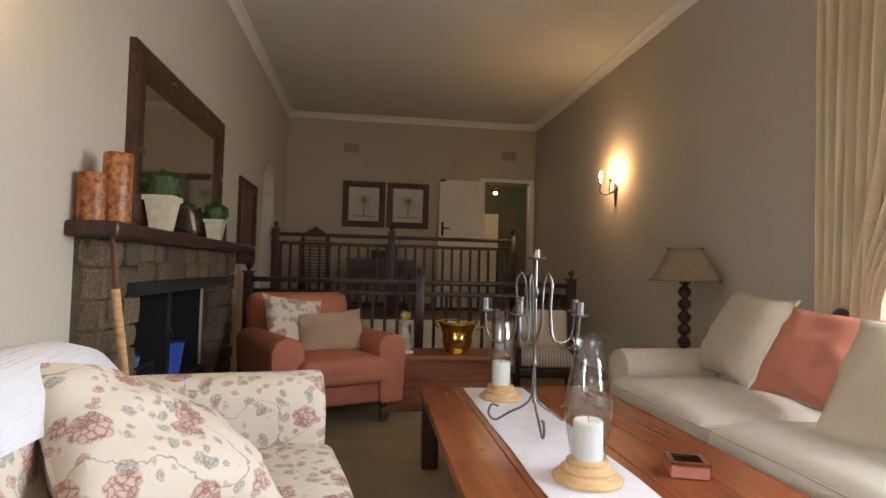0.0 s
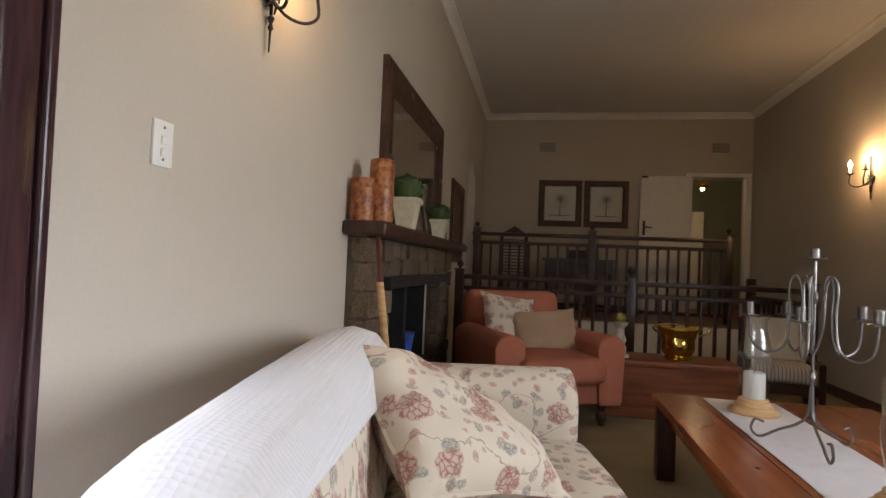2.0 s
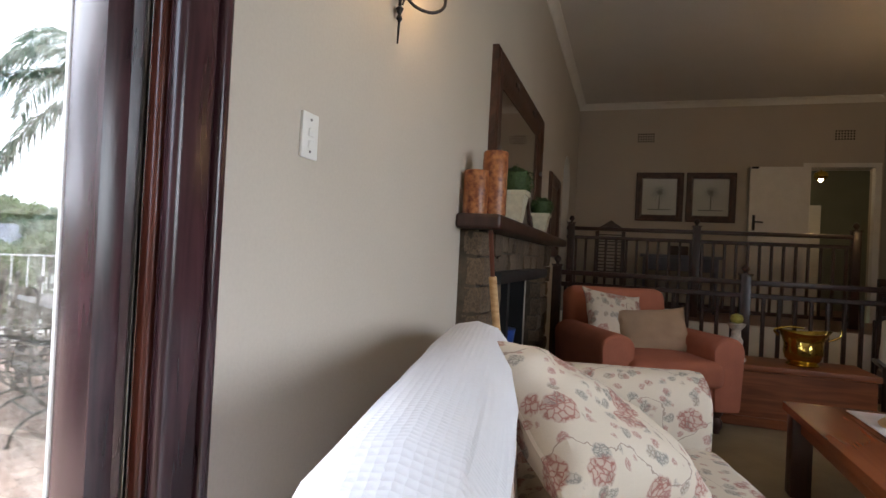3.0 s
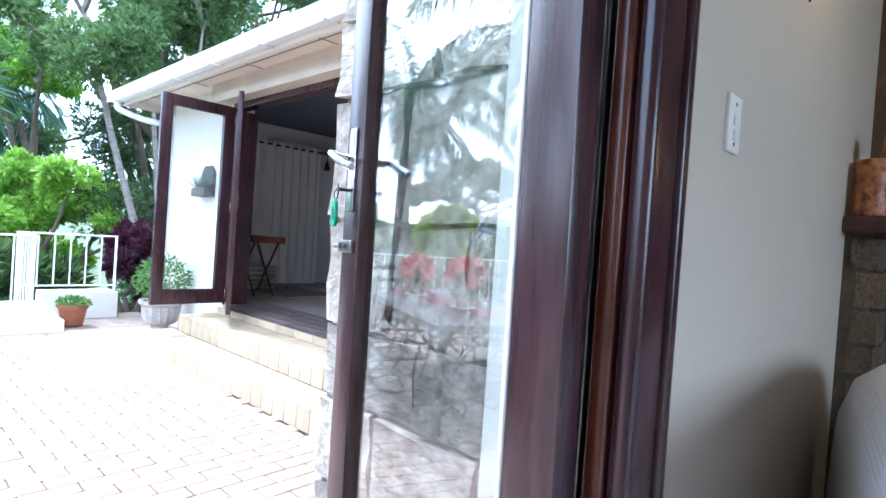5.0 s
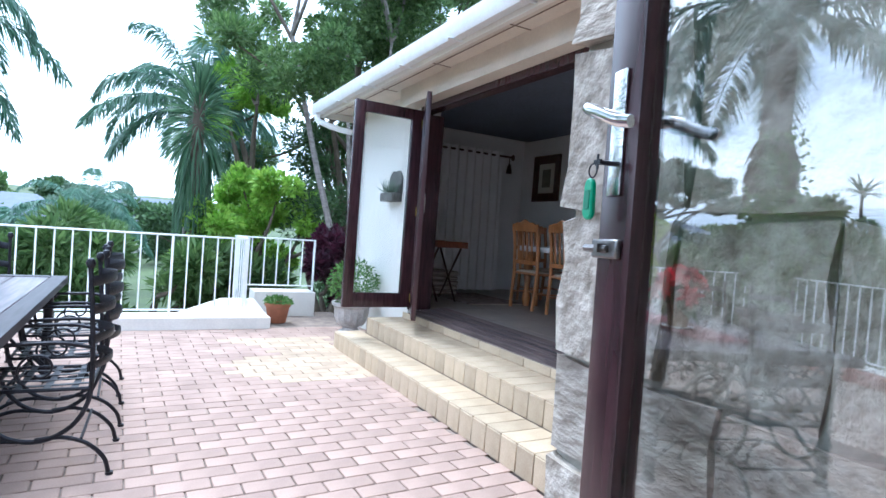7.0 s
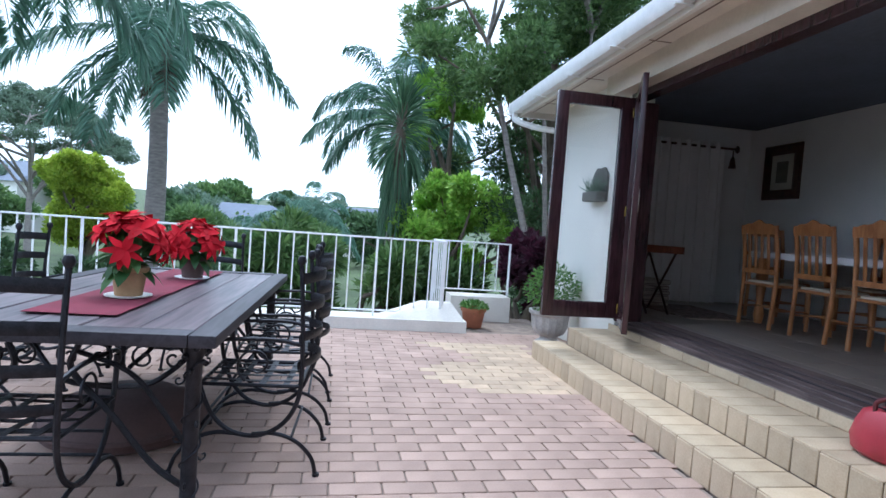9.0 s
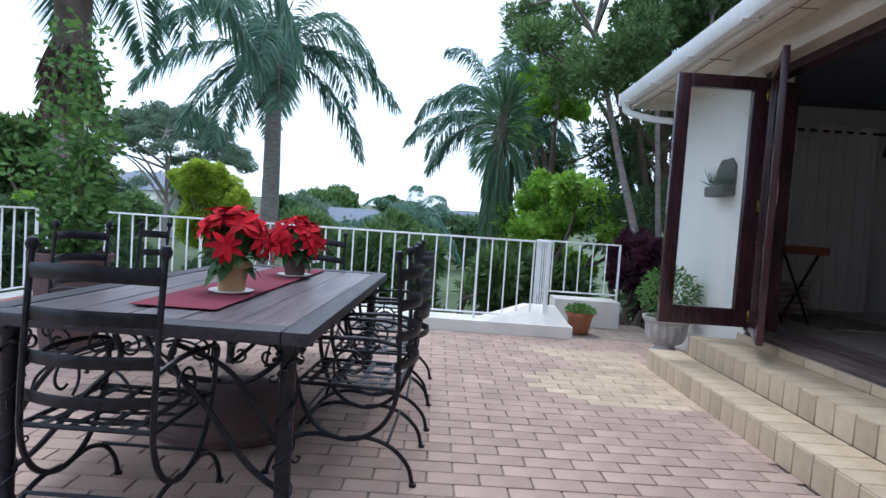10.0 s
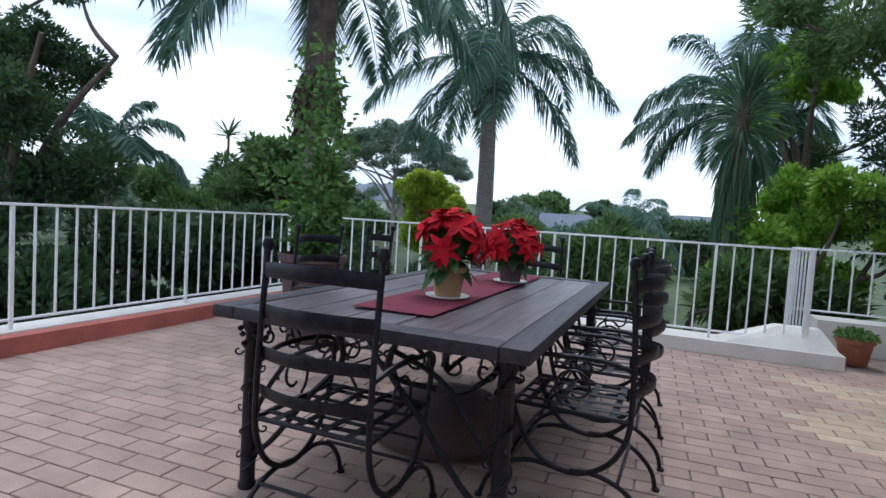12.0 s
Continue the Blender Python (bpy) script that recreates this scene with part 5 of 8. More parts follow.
for k in range(3):
    a = radians(-95 + 120 * k)
    d = Vector((math.cos(a), math.sin(a), 0))

    def P(r, z):
        return d * r + Vector((0, 0, z))
    part("foot", tube(bmesh.new(), smooth_curve([P(0.004, 0.26), P(0.012, 0.15), P(0.05, 0.10), P(0.12, 0.06), P(0.19, 0.015), P(0.225, 0.04), P(0.21, 0.085), P(0.175, 0.08)], 5), 0.0058, 7), SILVER, c)
b = thing("card_box", (0.91, 2.17, CTZ), "small dusty pink box with a dark glazed lid", "box", turn=-18)
part("box", rbox((-0.066, -0.062, 0), (0.066, 0.062, 0.048), 0.004, 1), REDBOX, b)
bm = bmesh.new()
for p, q in (((-0.068, -0.064), (0.068, -0.046)), ((-0.068, 0.046), (0.068, 0.064)), ((-0.068, -0.046), (-0.050, 0.046)), ((0.050, -0.046), (0.068, 0.046))):
    box(bm, (*p, 0.048), (*q, 0.058))
part("lid_frame", bm, REDWOOD, b, "dark reddish lid frame")
part("lid_picture", box(bmesh.new(), (-0.050, -0.046, 0.048), (0.050, 0.046, 0.051)), MOULDED, b, "dark picture under the lid", smooth=False)
part("lid_glass", box(bmesh.new(), (-0.050, -0.046, 0.053), (0.050, 0.046, 0.0545)), GLASSDARK, b, smooth=False)


# upholstery


def soft(bm, amount=0.004, scale=3.0, seed=0):
    for v in bm.verts:
        v.co += Vector([noise.noise(v.co * scale + Vector((seed, i * 7, 0))) * amount for i in range(3)])
    return bm


def block(a, b, r, seg=4, cuts=0, amount=0.006, seed=0, crown=0.0):
    bm = box(bmesh.new(), a, b)
    bmesh.ops.bevel(bm, geom=bm.edges[:], offset=r, segments=seg, affect="EDGES", profile=0.5)
    if cuts:
        big = [e for e in bm.edges if e.calc_length() > 0.12]
        bmesh.ops.subdivide_edges(bm, edges=big, cuts=cuts, use_grid_fill=True)
    cx, cy = (a[0] + b[0]) / 2, (a[1] + b[1]) / 2
    for v in bm.verts:
        if crown and v.co.z > (a[2] + b[2]) / 2:
            u, w = (v.co.x - cx) / (b[0] - a[0]) * 2, (v.co.y - cy) / (b[1] - a[1]) * 2
            v.co.z += crown * max(0, 1 - u * u) * max(0, 1 - w * w)
    return soft(bm, amount, 4, seed)


def rolled_arm(x0, x1, y0, y1, z0, z1, roll=0.0):
    """An arm along x with a rounded top."""
    n = 12
    w = (y1 - y0) / 2
    prof = [(y0 + 0.01, z0), (y0, z0 + 0.02)] + [((y0 + y1) / 2 - (w + roll) * math.cos(math.pi * i / n), z1 - w + w * math.sin(math.pi * i / n)) for i in range(n + 1)] + [(y1, z0 + 0.02), (y1 - 0.01, z0)]
    bm = bmesh.new()
    rs = []
    m = len(prof)
    cy, cz = (y0 + y1) / 2, (z0 + z1) / 2
    xs = [x0, x0 + 0.012, x0 + 0.05] + [x0 + (x1 - x0) * i / 6 for i in range(1, 6)] + [x1 - 0.05, x1 - 0.012, x1]
    for i, x in enumerate(xs):
        k = 0.93 if i in (0, len(xs) - 1) else 0.985 if i in (1, len(xs) - 2) else 1
        rs.append([bm.verts.new((x, cy + (y - cy) * k, cz + (z - cz) * (k if z > cz else 1))) for y, z in prof])
    for p, q in zip(rs, rs[1:]):
        bridge(bm, p, q)
    bm.faces.new(rs[0]), bm.faces.new(rs[-1][::-1])
    return soft(bm, 0.004, 5, x0)


# floral sofa with its throw
def back_top(y):
    """Height of the sofa's back along its length: round at one end, long and sloping at the other."""
    a = math.sin(min(1.0, max(0.0, y) / 0.14) * math.pi / 2) ** 0.6
    b = math.sin(min(1.0, max(0.0, SL - y) / 0.85) * math.pi / 2) ** 0.38
    return 0.66 + 0.275 * min(a, b)


sf = thing("floral_sofa", (-1.13, 0.62, ZF), "cream floral two-seat sofa with its back to the fireplace wall", "sofa", turn=11)
SL = 2.12
part("base", block((0.10, 0.02, 0.05), (1.05, SL - 0.02, 0.30), 0.03, 3, 2), FLORAL, sf)
bm = bmesh.new()
rs = []
ny = 18
for j in range(ny + 1):
    y = SL * j / ny
    top = back_top(y)
    prof = [(0.02, 0.06), (0.0, 0.30), (0.01, top - 0.13), (0.035, top - 0.05), (0.085, top - 0.008), (0.14, top), (0.20, top - 0.02), (0.245, top - 0.08), (0.27, top - 0.18), (0.31, 0.40), (0.31, 0.30)]
    k = 0.9 if j in (0, ny) else 1
    rs.append([bm.verts.new((0.15 + (x - 0.15) * k, y, z)) for x, z in prof])
for p, q in zip(rs, rs[1:]):
    bridge(bm, p, q)
bm.faces.new(rs[0][::-1]), bm.faces.new(rs[-1])
bk = part("back", soft(bm, 0.004, 4, 2), FLORAL, sf)
part("arm", rolled_arm(0.22, 1.06, SL - 0.26, SL, 0.06, 0.745, 0.012), FLORAL, sf)
part("arm", rolled_arm(0.22, 0.98, 0.0, 0.24, 0.06, 0.62, 0.012), FLORAL, sf)
part("seat_cushion", block((0.28, 0.25, 0.29), (1.10, SL / 2, 0.47), 0.055, 4, 5, 0.008, 3, crown=0.03), FLORAL, sf)
part("seat_cushion", block((0.28, SL / 2, 0.29), (1.10, SL - 0.25, 0.47), 0.055, 4, 5, 0.008, 5, crown=0.03), FLORAL, sf)
for x in (0.2, 0.95):
    for y in (0.1, SL - 0.14):
        part("leg", lathe(bmesh.new(), [(0.02, 0), (0.028, 0.03), (0.024, 0.06)], (x, y, 0), n=10), DARKWOOD, sf)
# throw: a thin cloth over the back
th = thing("sofa_throw", (-1.13, 0.62, ZF), "white waffle-weave throw draped over the sofa's back", "throw", turn=11)
bm = bmesh.new()
outer, inner = [], []
ny = 22
for j in range(ny + 1):
    y = -0.012 + (SL + 0.0) * j / ny
    top = back_top(y)
    prof = [(-0.012, 0.20), (-0.014, 0.35), (-0.004, top - 0.13), (0.022, top - 0.045), (0.078, top + 0.006), (0.14, top + 0.015), (0.208, top - 0.006), (0.259, top - 0.07), (0.286, top - 0.18)]
    hem = min(0.885 - 0.10 * y, top - 0.03)
    prof += [(0.292, 0.62)]
    for q in range(5, len(prof)):
        if prof[q][1] < hem:
            (xa, za), (xb, zb) = prof[q - 1], prof[q]
            end = (xa + (xb - xa) * (za - hem) / max(1e-4, za - zb), hem)
            prof = prof[:q] + [(end[0] + 0.001 * w, hem - 0.003 * w) for w in range(len(prof) - q)]
            break
    for k, (dx, dz) in enumerate(((0.0, 0.0), (0.0, 0.0))):
        row = []
        for i, (x, z) in enumerate(prof):
            w = 0.006 * noise.noise(Vector((x * 5, y * 4, z * 5)))
            cx, cz = 0.14, top - 0.2
            off = 0.008 if k == 0 else 0.001
            dirv = Vector((x - cx, 0, max(0, z - cz) + 0.001)).normalized()
            row.append(bm.verts.new((x + dirv.x * (off + w), y, z + dirv.z * (off + w))))
        (outer if k == 0 else inner).append(row)
for j in range(ny):
    for i in range(len(outer[0]) - 1):
        bm.faces.new((outer[j][i], outer[j][i + 1], outer[j + 1][i + 1], outer[j + 1][i]))
        bm.faces.new((inner[j][i], inner[j + 1][i], inner[j + 1][i + 1], inner[j][i + 1]))
part("cloth", bm, THROW, th)


def cushion(name, at, rx, ry, rz, sx, sy, sz, material, label, seed=0, corner=0.06):
    t = thing(name, at, label, "cushion")
    t.matrix_basis = pose(*at, rx, ry, rz)
    part("cover", pillow(sx, sy, sz, 18, 0.008, seed, corner), material, t)
    bm = bmesh.new()
    n = 18
    pts = []
    for (a0, b0), (a1, b1) in (((-1, -1), (1, -1)), ((1, -1), (1, 1)), ((1, 1), (-1, 1)), ((-1, 1), (-1, -1))):
        for i in range(n):
            u, v = a0 + (a1 - a0) * i / n, b0 + (b1 - b0) * i / n
            pull = 1 - 0.06 * (1 - abs(u * v)) * (abs(u) ** 4 + abs(v) ** 4) + corner * (abs(u * v)) ** 6
            pts.append((u * sx / 2 * pull, v * sy / 2 * pull, 0))
    pts.append(pts[0])
    part("piping", tube(bm, pts, sz * 0.032, 5), material, t)
    return t


c = cushion("scatter_cushion", (0, 0, 0), 0, 0, 0, 0.62, 0.55, 0.22, FLORAL, "large cream floral scatter cushion leaning on the sofa's back", 2, 0.07)
ux = Vector((0.371, 0.480, -0.143)).normalized()
uz = ux.cross(Vector((-0.307, 0.355, 0.269))).normalized()
m3 = Matrix((ux, uz.cross(ux), uz)).transposed().to_4x4()
c.matrix_basis = Matrix.Translation((-0.87, 1.90, 0.825)) @ m3
for ob in c.children:
    for v in ob.data.vertices:
        v.co.z -= 0.13 * max(0, v.co.x / 0.31 + 0.4) * max(0, v.co.y / 0.275 + 0.4) / 1.96
        v.co.z += 0.012 * noise.noise(Vector((v.co.x * 7, v.co.y * 7, 3)))

# cream sofa under the window
cs = thing("cream_sofa", (2.33, 0.26, ZF), "long cream cotton three-seat sofa against the window wall", "sofa")
CL = 3.75
part("base", block((-0.98, 0.03, 0.05), (-0.03, CL - 0.03, 0.30), 0.03, 3, 2), CREAMCLOTH, cs)
part("back", block((-0.26, 0.10, 0.2), (-0.0, CL - 0.10, 0.78), 0.09, 5, 6), CREAMCLOTH, cs)
part("arm", rolled_arm(-0.90, -0.04, CL - 0.28, CL, 0.06, 0.70, 0.02), CREAMCLOTH, cs)
part("arm", rolled_arm(-0.98, -0.04, 0.0, 0.28, 0.06, 0.72, 0.02), CREAMCLOTH, cs)
for i in range(3):
    y0 = 0.28 + i * (CL - 0.56) / 3
    y1 = y0 + (CL - 0.56) / 3
    k = part("seat_cushion", block((-1.05, y0 + 0.004, 0.29), (-0.24, y1 - 0.004, 0.535), 0.07, 5, 7, 0.022, i * 3 + 1, crown=0.07), CREAMCLOTH, cs)
    for z in (0.325, 0.505):
        part("piping", tube(bmesh.new(), smooth_curve([(-0.3, y0 + 0.01, z), (-0.98, y0 + 0.012, z), (-1.05, y0 + 0.06, z), (-1.052, (y0 + y1) / 2, z + 0.004), (-1.05, y1 - 0.06, z), (-0.98, y1 - 0.012, z), (-0.3, y1 - 0.01, z)], 4), 0.005, 5), CREAMCUSH, k)
for x in (-0.92, -0.1):
    for y in (0.1, CL / 2, CL - 0.1):
        part("leg", lathe(bmesh.new(), [(0.02, 0), (0.03, 0.03), (0.026, 0.06)], (x, y, 0), n=10), DARKWOOD, cs)
cushion("back_cushion", (1.98, 3.34, 0.97), 6, -62, -16, 0.54, 0.62, 0.24, CREAMCUSH, "oatmeal linen cushion against the sofa's arm", 3)
cushion("back_cushion", (1.88, 2.64, 0.95), 4, -58, 4, 0.48, 0.54, 0.20, CORAL, "coral cotton cushion among oatmeal ones", 4)
cushion("back_cushion", (1.74, 2.02, 0.92), -8, -56, 14, 0.60, 0.66, 0.22, CREAMCUSH, "oatmeal linen cushion leaning over its neighbour", 5)
cushion("back_cushion", (1.96, 1.40, 0.90), 0, -64, 0, 0.60, 0.62, 0.20, CREAMCUSH, "oatmeal linen cushion on the cream sofa", 6)

# floor lamp behind the sofa
fl = thing("barley_twist_lamp", (2.09, 4.17, ZF), "lamp with a dark beaded wooden column and a brown parchment shade", "lamp")
prof = [(0.10, 0), (0.11, 0.02), (0.08, 0.05), (0.03, 0.08)]
z = 0.10
while z < 1.14:
    prof += [(0.022, z), (0.043, z + 0.022), (0.050, z + 0.045), (0.043, z + 0.068), (0.022, z + 0.088)]
    z += 0.094
prof += [(0.02, 1.19), (0.012, 1.25)]
part("column", lathe(bmesh.new(), prof, n=20), DARKWOOD, fl)
part("shade", lathe(bmesh.new(), [(0.242, 1.165), (0.245, 1.17), (0.122, 1.41), (0.117, 1.41), (0.237, 1.173)], n=36, cap=False), LAMPSHADE, fl)
bm = bmesh.new()
for r, zz, k in ((0.246, 1.17, 48), (0.124, 1.41, 30)):
    for i in range(k):
        a = 2 * math.pi * i / k
        d = Vector((math.cos(a), math.sin(a), 0))
        tube(bm, [d * (r + 0.003) + Vector((0, 0, zz - 0.008)), d * (r + 0.002) + Vector((0, 0, zz + 0.010))], 0.003, 4)
part("shade_stitching", bm, DARKWOOD, fl, "dark leather stitching")

# armchair, chest and striped chair
ac = thing("armchair", (-0.66, 4.86, ZF), "terracotta upholstered armchair with rolled arms and turned feet", "armchair", turn=27)
ac.scale = (1.13, 1.13, 1.05)
part("base", block((-0.42, -0.40, 0.16), (0.42, 0.42, 0.34), 0.03, 3, 2), TERRACLOTH, ac)
part("seat_cushion", block((-0.31, -0.50, 0.32), (0.31, 0.26, 0.50), 0.06, 5, 4, 0.006, 2, crown=0.025), TERRACLOTH, ac)
bm = block((-0.40, 0.0, 0.0), (0.40, 0.20, 0.64), 0.085, 5, 4, 0.008, 3)
bm.transform(pose(0, 0.24, 0.32, -12, 0, 0))
part("back", bm, TERRACLOTH, ac)
for s in (-1, 1):
    bm = rolled_arm(-0.42, 0.40, -0.09, 0.09, 0.16, 0.66, 0.02)
    bm.transform(pose(s * 0.37, 0.0, 0, 0, 0, 90))
    part("arm", bm, TERRACLOTH, ac)
for x in (-0.34, 0.34):
    for y in (-0.36, 0.36):
        part("leg", lathe(bmesh.new(), [(0.018, 0), (0.022, 0.02), (0.036, 0.05), (0.036, 0.08), (0.022, 0.11), (0.034, 0.13), (0.034, 0.17)], (x, y, 0), n=14), DARKWOOD, ac, "dark turned foot")
m = ac.matrix_basis.copy()
for nm, at, rot, s, mt, lb, sd in (("scatter_cushion", (-0.13, 0.14, 0.70), (62, 8, 8), (0.46, 0.42, 0.15), FLORAL, "floral cushion on the armchair", 8),
                                   ("scatter_cushion", (0.09, 0.0, 0.63), (58, -4, -6), (0.50, 0.36, 0.14), TAUPE, "plain taupe cushion on the armchair", 9)):
    q = m @ pose(*at, *rot)
    t = thing(nm, (0, 0, 0), lb, "cushion")
    t.matrix_basis = q
    part("cover", pillow(*s, 16, 0.006, sd, 0.06), mt, t)
ch = thing("blanket_chest", (-0.10, 4.98, ZF), "long low orange pine blanket chest", "chest")
part("body", rbox((0.02, 0.02, 0.05), (1.05, 0.50, 0.42), 0.006, 1), CHESTPINE, ch)
part("lid", rbox((0, 0, 0.42), (1.07, 0.52, 0.465), 0.010, 2), CHESTPINE, ch)
part("plinth", rbox((0.0, 0.0, 0.0), (1.07, 0.52, 0.075), 0.008, 1), CHESTPINE, ch)
v = thing("wooden_candlestick", (0.05, 5.15, ZF + 0.465), "whitewashed turned candlestick with a yellow-green ball candle", "candlestick")
part("stick", lathe(bmesh.new(), [(0.078, 0), (0.08, 0.02), (0.05, 0.04), (0.058, 0.08), (0.04, 0.10), (0.055, 0.15), (0.036, 0.19), (0.034, 0.24), (0.062, 0.27), (0.068, 0.29)], n=18), mat("whitewashed_wood", (0.50, 0.45, 0.39), 0.8, vary=0.3, scale=18), v)
part("ball", lathe(bmesh.new(), [(0.01, 0.288), (0.04, 0.30), (0.05, 0.325), (0.04, 0.355), (0.005, 0.37)], n=16), mat("yellow_green_ball", (0.33, 0.30, 0.06), 0.6, vary=0.2, scale=30), v, "yellow-green ball")
b = thing("brass_scuttle", (0.53, 5.22, ZF + 0.465), "shiny brass coal scuttle with a lipped rim and a handle", "coal scuttle")
bm = lathe(bmesh.new(), [(0.100, 0), (0.118, 0.010), (0.095, 0.028), (0.120, 0.050), (0.135, 0.10), (0.132, 0.155), (0.118, 0.185), (0.135, 0.225), (0.155, 0.250), (0.150, 0.250), (0.112, 0.185), (0.125, 0.10), (0.09, 0.05)], n=32)
for q in bm.verts:
    if q.co.z > 0.18:
        q.co.x *= 1.22
        q.co.z += 0.10 * (q.co.x / 0.2) ** 2 * 0.35
part("bucket", bm, BRASS, b)
part("handle", tube(bmesh.new(), smooth_curve([(-0.17, 0, 0.22), (-0.20, 0, 0.26), (-0.1, 0, 0.29), (0.0, 0, 0.285)], 5), 0.008, 8), BRASS, b)
part("handle", tube(bmesh.new(), smooth_curve([(0.17, 0, 0.2), (0.24, 0, 0.24), (0.25, 0, 0.29)], 5), 0.008, 8), BRASS, b)
t = thing("striped_chair", (1.50, 5.70, ZF), "dark framed chair with striped cream seat and back cushion", "chair", turn=-12)
part("seat_cushion", block((-0.27, -0.27, 0.28), (0.27, 0.24, 0.42), 0.05, 4, 3, crown=0.02), STRIPE, t)
bm = block((-0.26, -0.06, 0.0), (0.26, 0.07, 0.42), 0.05, 4, 3)
bm.transform(pose(0, 0.24, 0.40, -10, 0, 0))
part("back_cushion", bm, CREAMCLOTH, t, "plain cream back cushion")
part("seat_frame", rbox((-0.30, -0.29, 0.20), (0.30, 0.30, 0.28), 0.01, 2), RAILWOOD, t)
for x in (-0.30, 0.25):
    part("leg", rbox((x, -0.29, 0), (x + 0.05, -0.24, 0.46), 0.008, 1), RAILWOOD, t)
    part("leg", rbox((x, 0.27, 0), (x + 0.05, 0.32, 0.80), 0.008, 1), RAILWOOD, t)
    part("armrest", rbox((x, -0.29, 0.44), (x + 0.05, 0.30, 0.475), 0.008, 1), RAILWOOD, t)
part("leg_rail", rbox((-0.28, 0.27, 0.78), (0.28, 0.32, 0.84), 0.008, 1), RAILWOOD, t)

# window and curtain
w = thing("window_1", (XR, -0.6, 0.95), "wide window with dark timber frame and sill", "window")
tagged(w, kind="structure")
for a, b, nm in (((0.06, 0, 0), (0.14, 3.55, 0.07), "window_frame"), ((0.06, 0, 1.58), (0.14, 3.55, 1.65), "window_frame"), ((-0.05, 0.0, -0.03), (0.14, 3.55, 0.0), "window_sill")):
    part(nm, rbox(a, b, 0.006, 1), DOORWOOD, w)
for y in (0.0, 1.16, 2.32, 3.48):
    part("mullion", rbox((0.06, y, 0.07), (0.14, y + 0.07, 1.58), 0.006, 1), DOORWOOD, w)
for i in range(3):
    g = part("pane", box(bmesh.new(), (0.098, 0.07 + 1.16 * i, 0.07), (0.102, 1.16 + 1.16 * i, 1.58)), GLASS, w, smooth=False)
    g.visible_shadow = False


def drape(pts_top, pts_bot, z1, z0, folds, depth, material, parent, name="cloth", waist=None, axis="y", along=24, seed=0):
    """A pleated cloth between two widths, gathered at a waist if given."""
    bm = bmesh.new()
    n = folds * 8
    rows = []
    for j in range(along + 1):
        k = j / along
        z = z1 + (z0 - z1) * k
        lo = pts_top[0] + (pts_bot[0] - pts_top[0]) * k
        hi = pts_top[1] + (pts_bot[1] - pts_top[1]) * k
        if waist:
            wz, wlo, whi = waist
            g = math.exp(-((z - wz) / (0.55 if z > wz else 0.30)) ** 2)
            lo, hi = lo + (wlo - lo) * g, hi + (whi - hi) * g
        dd = depth * (1 - (0.35 * math.exp(-((z - waist[0]) / 0.2) ** 2) if waist else 0))
        front, backr = [], []
        for i in range(n + 1):
            u = i / n
            c = lo + (hi - lo) * u
            o = dd * math.sin(u * folds * 2 * math.pi + 0.8 * noise.noise(Vector((u * 4, k * 1.5, seed)))) + 0.01 * noise.noise(Vector((u * 7, k * 3, seed + 4)))
            for off, row in ((0.0, front), (0.004, backr)):
                row.append(bm.verts.new((o + off, c, z) if axis == "y" else (c, o + off, z)))
        rows.append((front, backr))
    for (f0, b0), (f1, b1) in zip(rows, rows[1:]):
        for i in range(n):
            bm.faces.new((f0[i], f0[i + 1], f1[i + 1], f1[i]))
            bm.faces.new((b0[i], b1[i], b1[i + 1], b0[i + 1]))
    return part(name, bm, material, parent)


cu = thing("window_curtain", (XR - 0.12, 0, 0), "cream floor-length curtain gathered by a tie-back", "curtain")
drape((2.62, 3.08), (2.80, 3.10), 3.05, 0.14, 6, 0.050, CURTAIN, cu)
drape((1.75, 2.60), (2.5, 2.85), 3.05, 0.14, 6, 0.050, CURTAIN, cu, "gathered_cloth", waist=(1.12, 2.66, 2.84), seed=5)
ro = thing("curtain_rod", (XR - 0.12, 0, 3.08), "dark wooden curtain rod with ball ends", "curtain rod")
bm = cyl(bmesh.new(), (0, -1.0, 0), (0, 3.20, 0), 0.018, 12)
lathe(bm, [(0.01, -0.05), (0.035, -0.035), (0.045, 0), (0.035, 0.035), (0.01, 0.05)], (0, 3.24, 0), n=14)
part("pole", bm, DARKWOOD, ro)
hb = thing("curtain_holdback", (XR, 2.90, 1.11), "dark turned wooden curtain holdback", "curtain holdback")
bm = lathe(bmesh.new(), [(0.02, 0), (0.02, 0.14), (0.062, 0.15), (0.066, 0.165), (0.05, 0.18), (0.035, 0.185), (0.01, 0.19)], n=24)
bm.transform(pose(0, 0, 0, 0, -90, 0))
part("knob", bm, DARKWOOD, hb)

# ---- terrace furniture ----


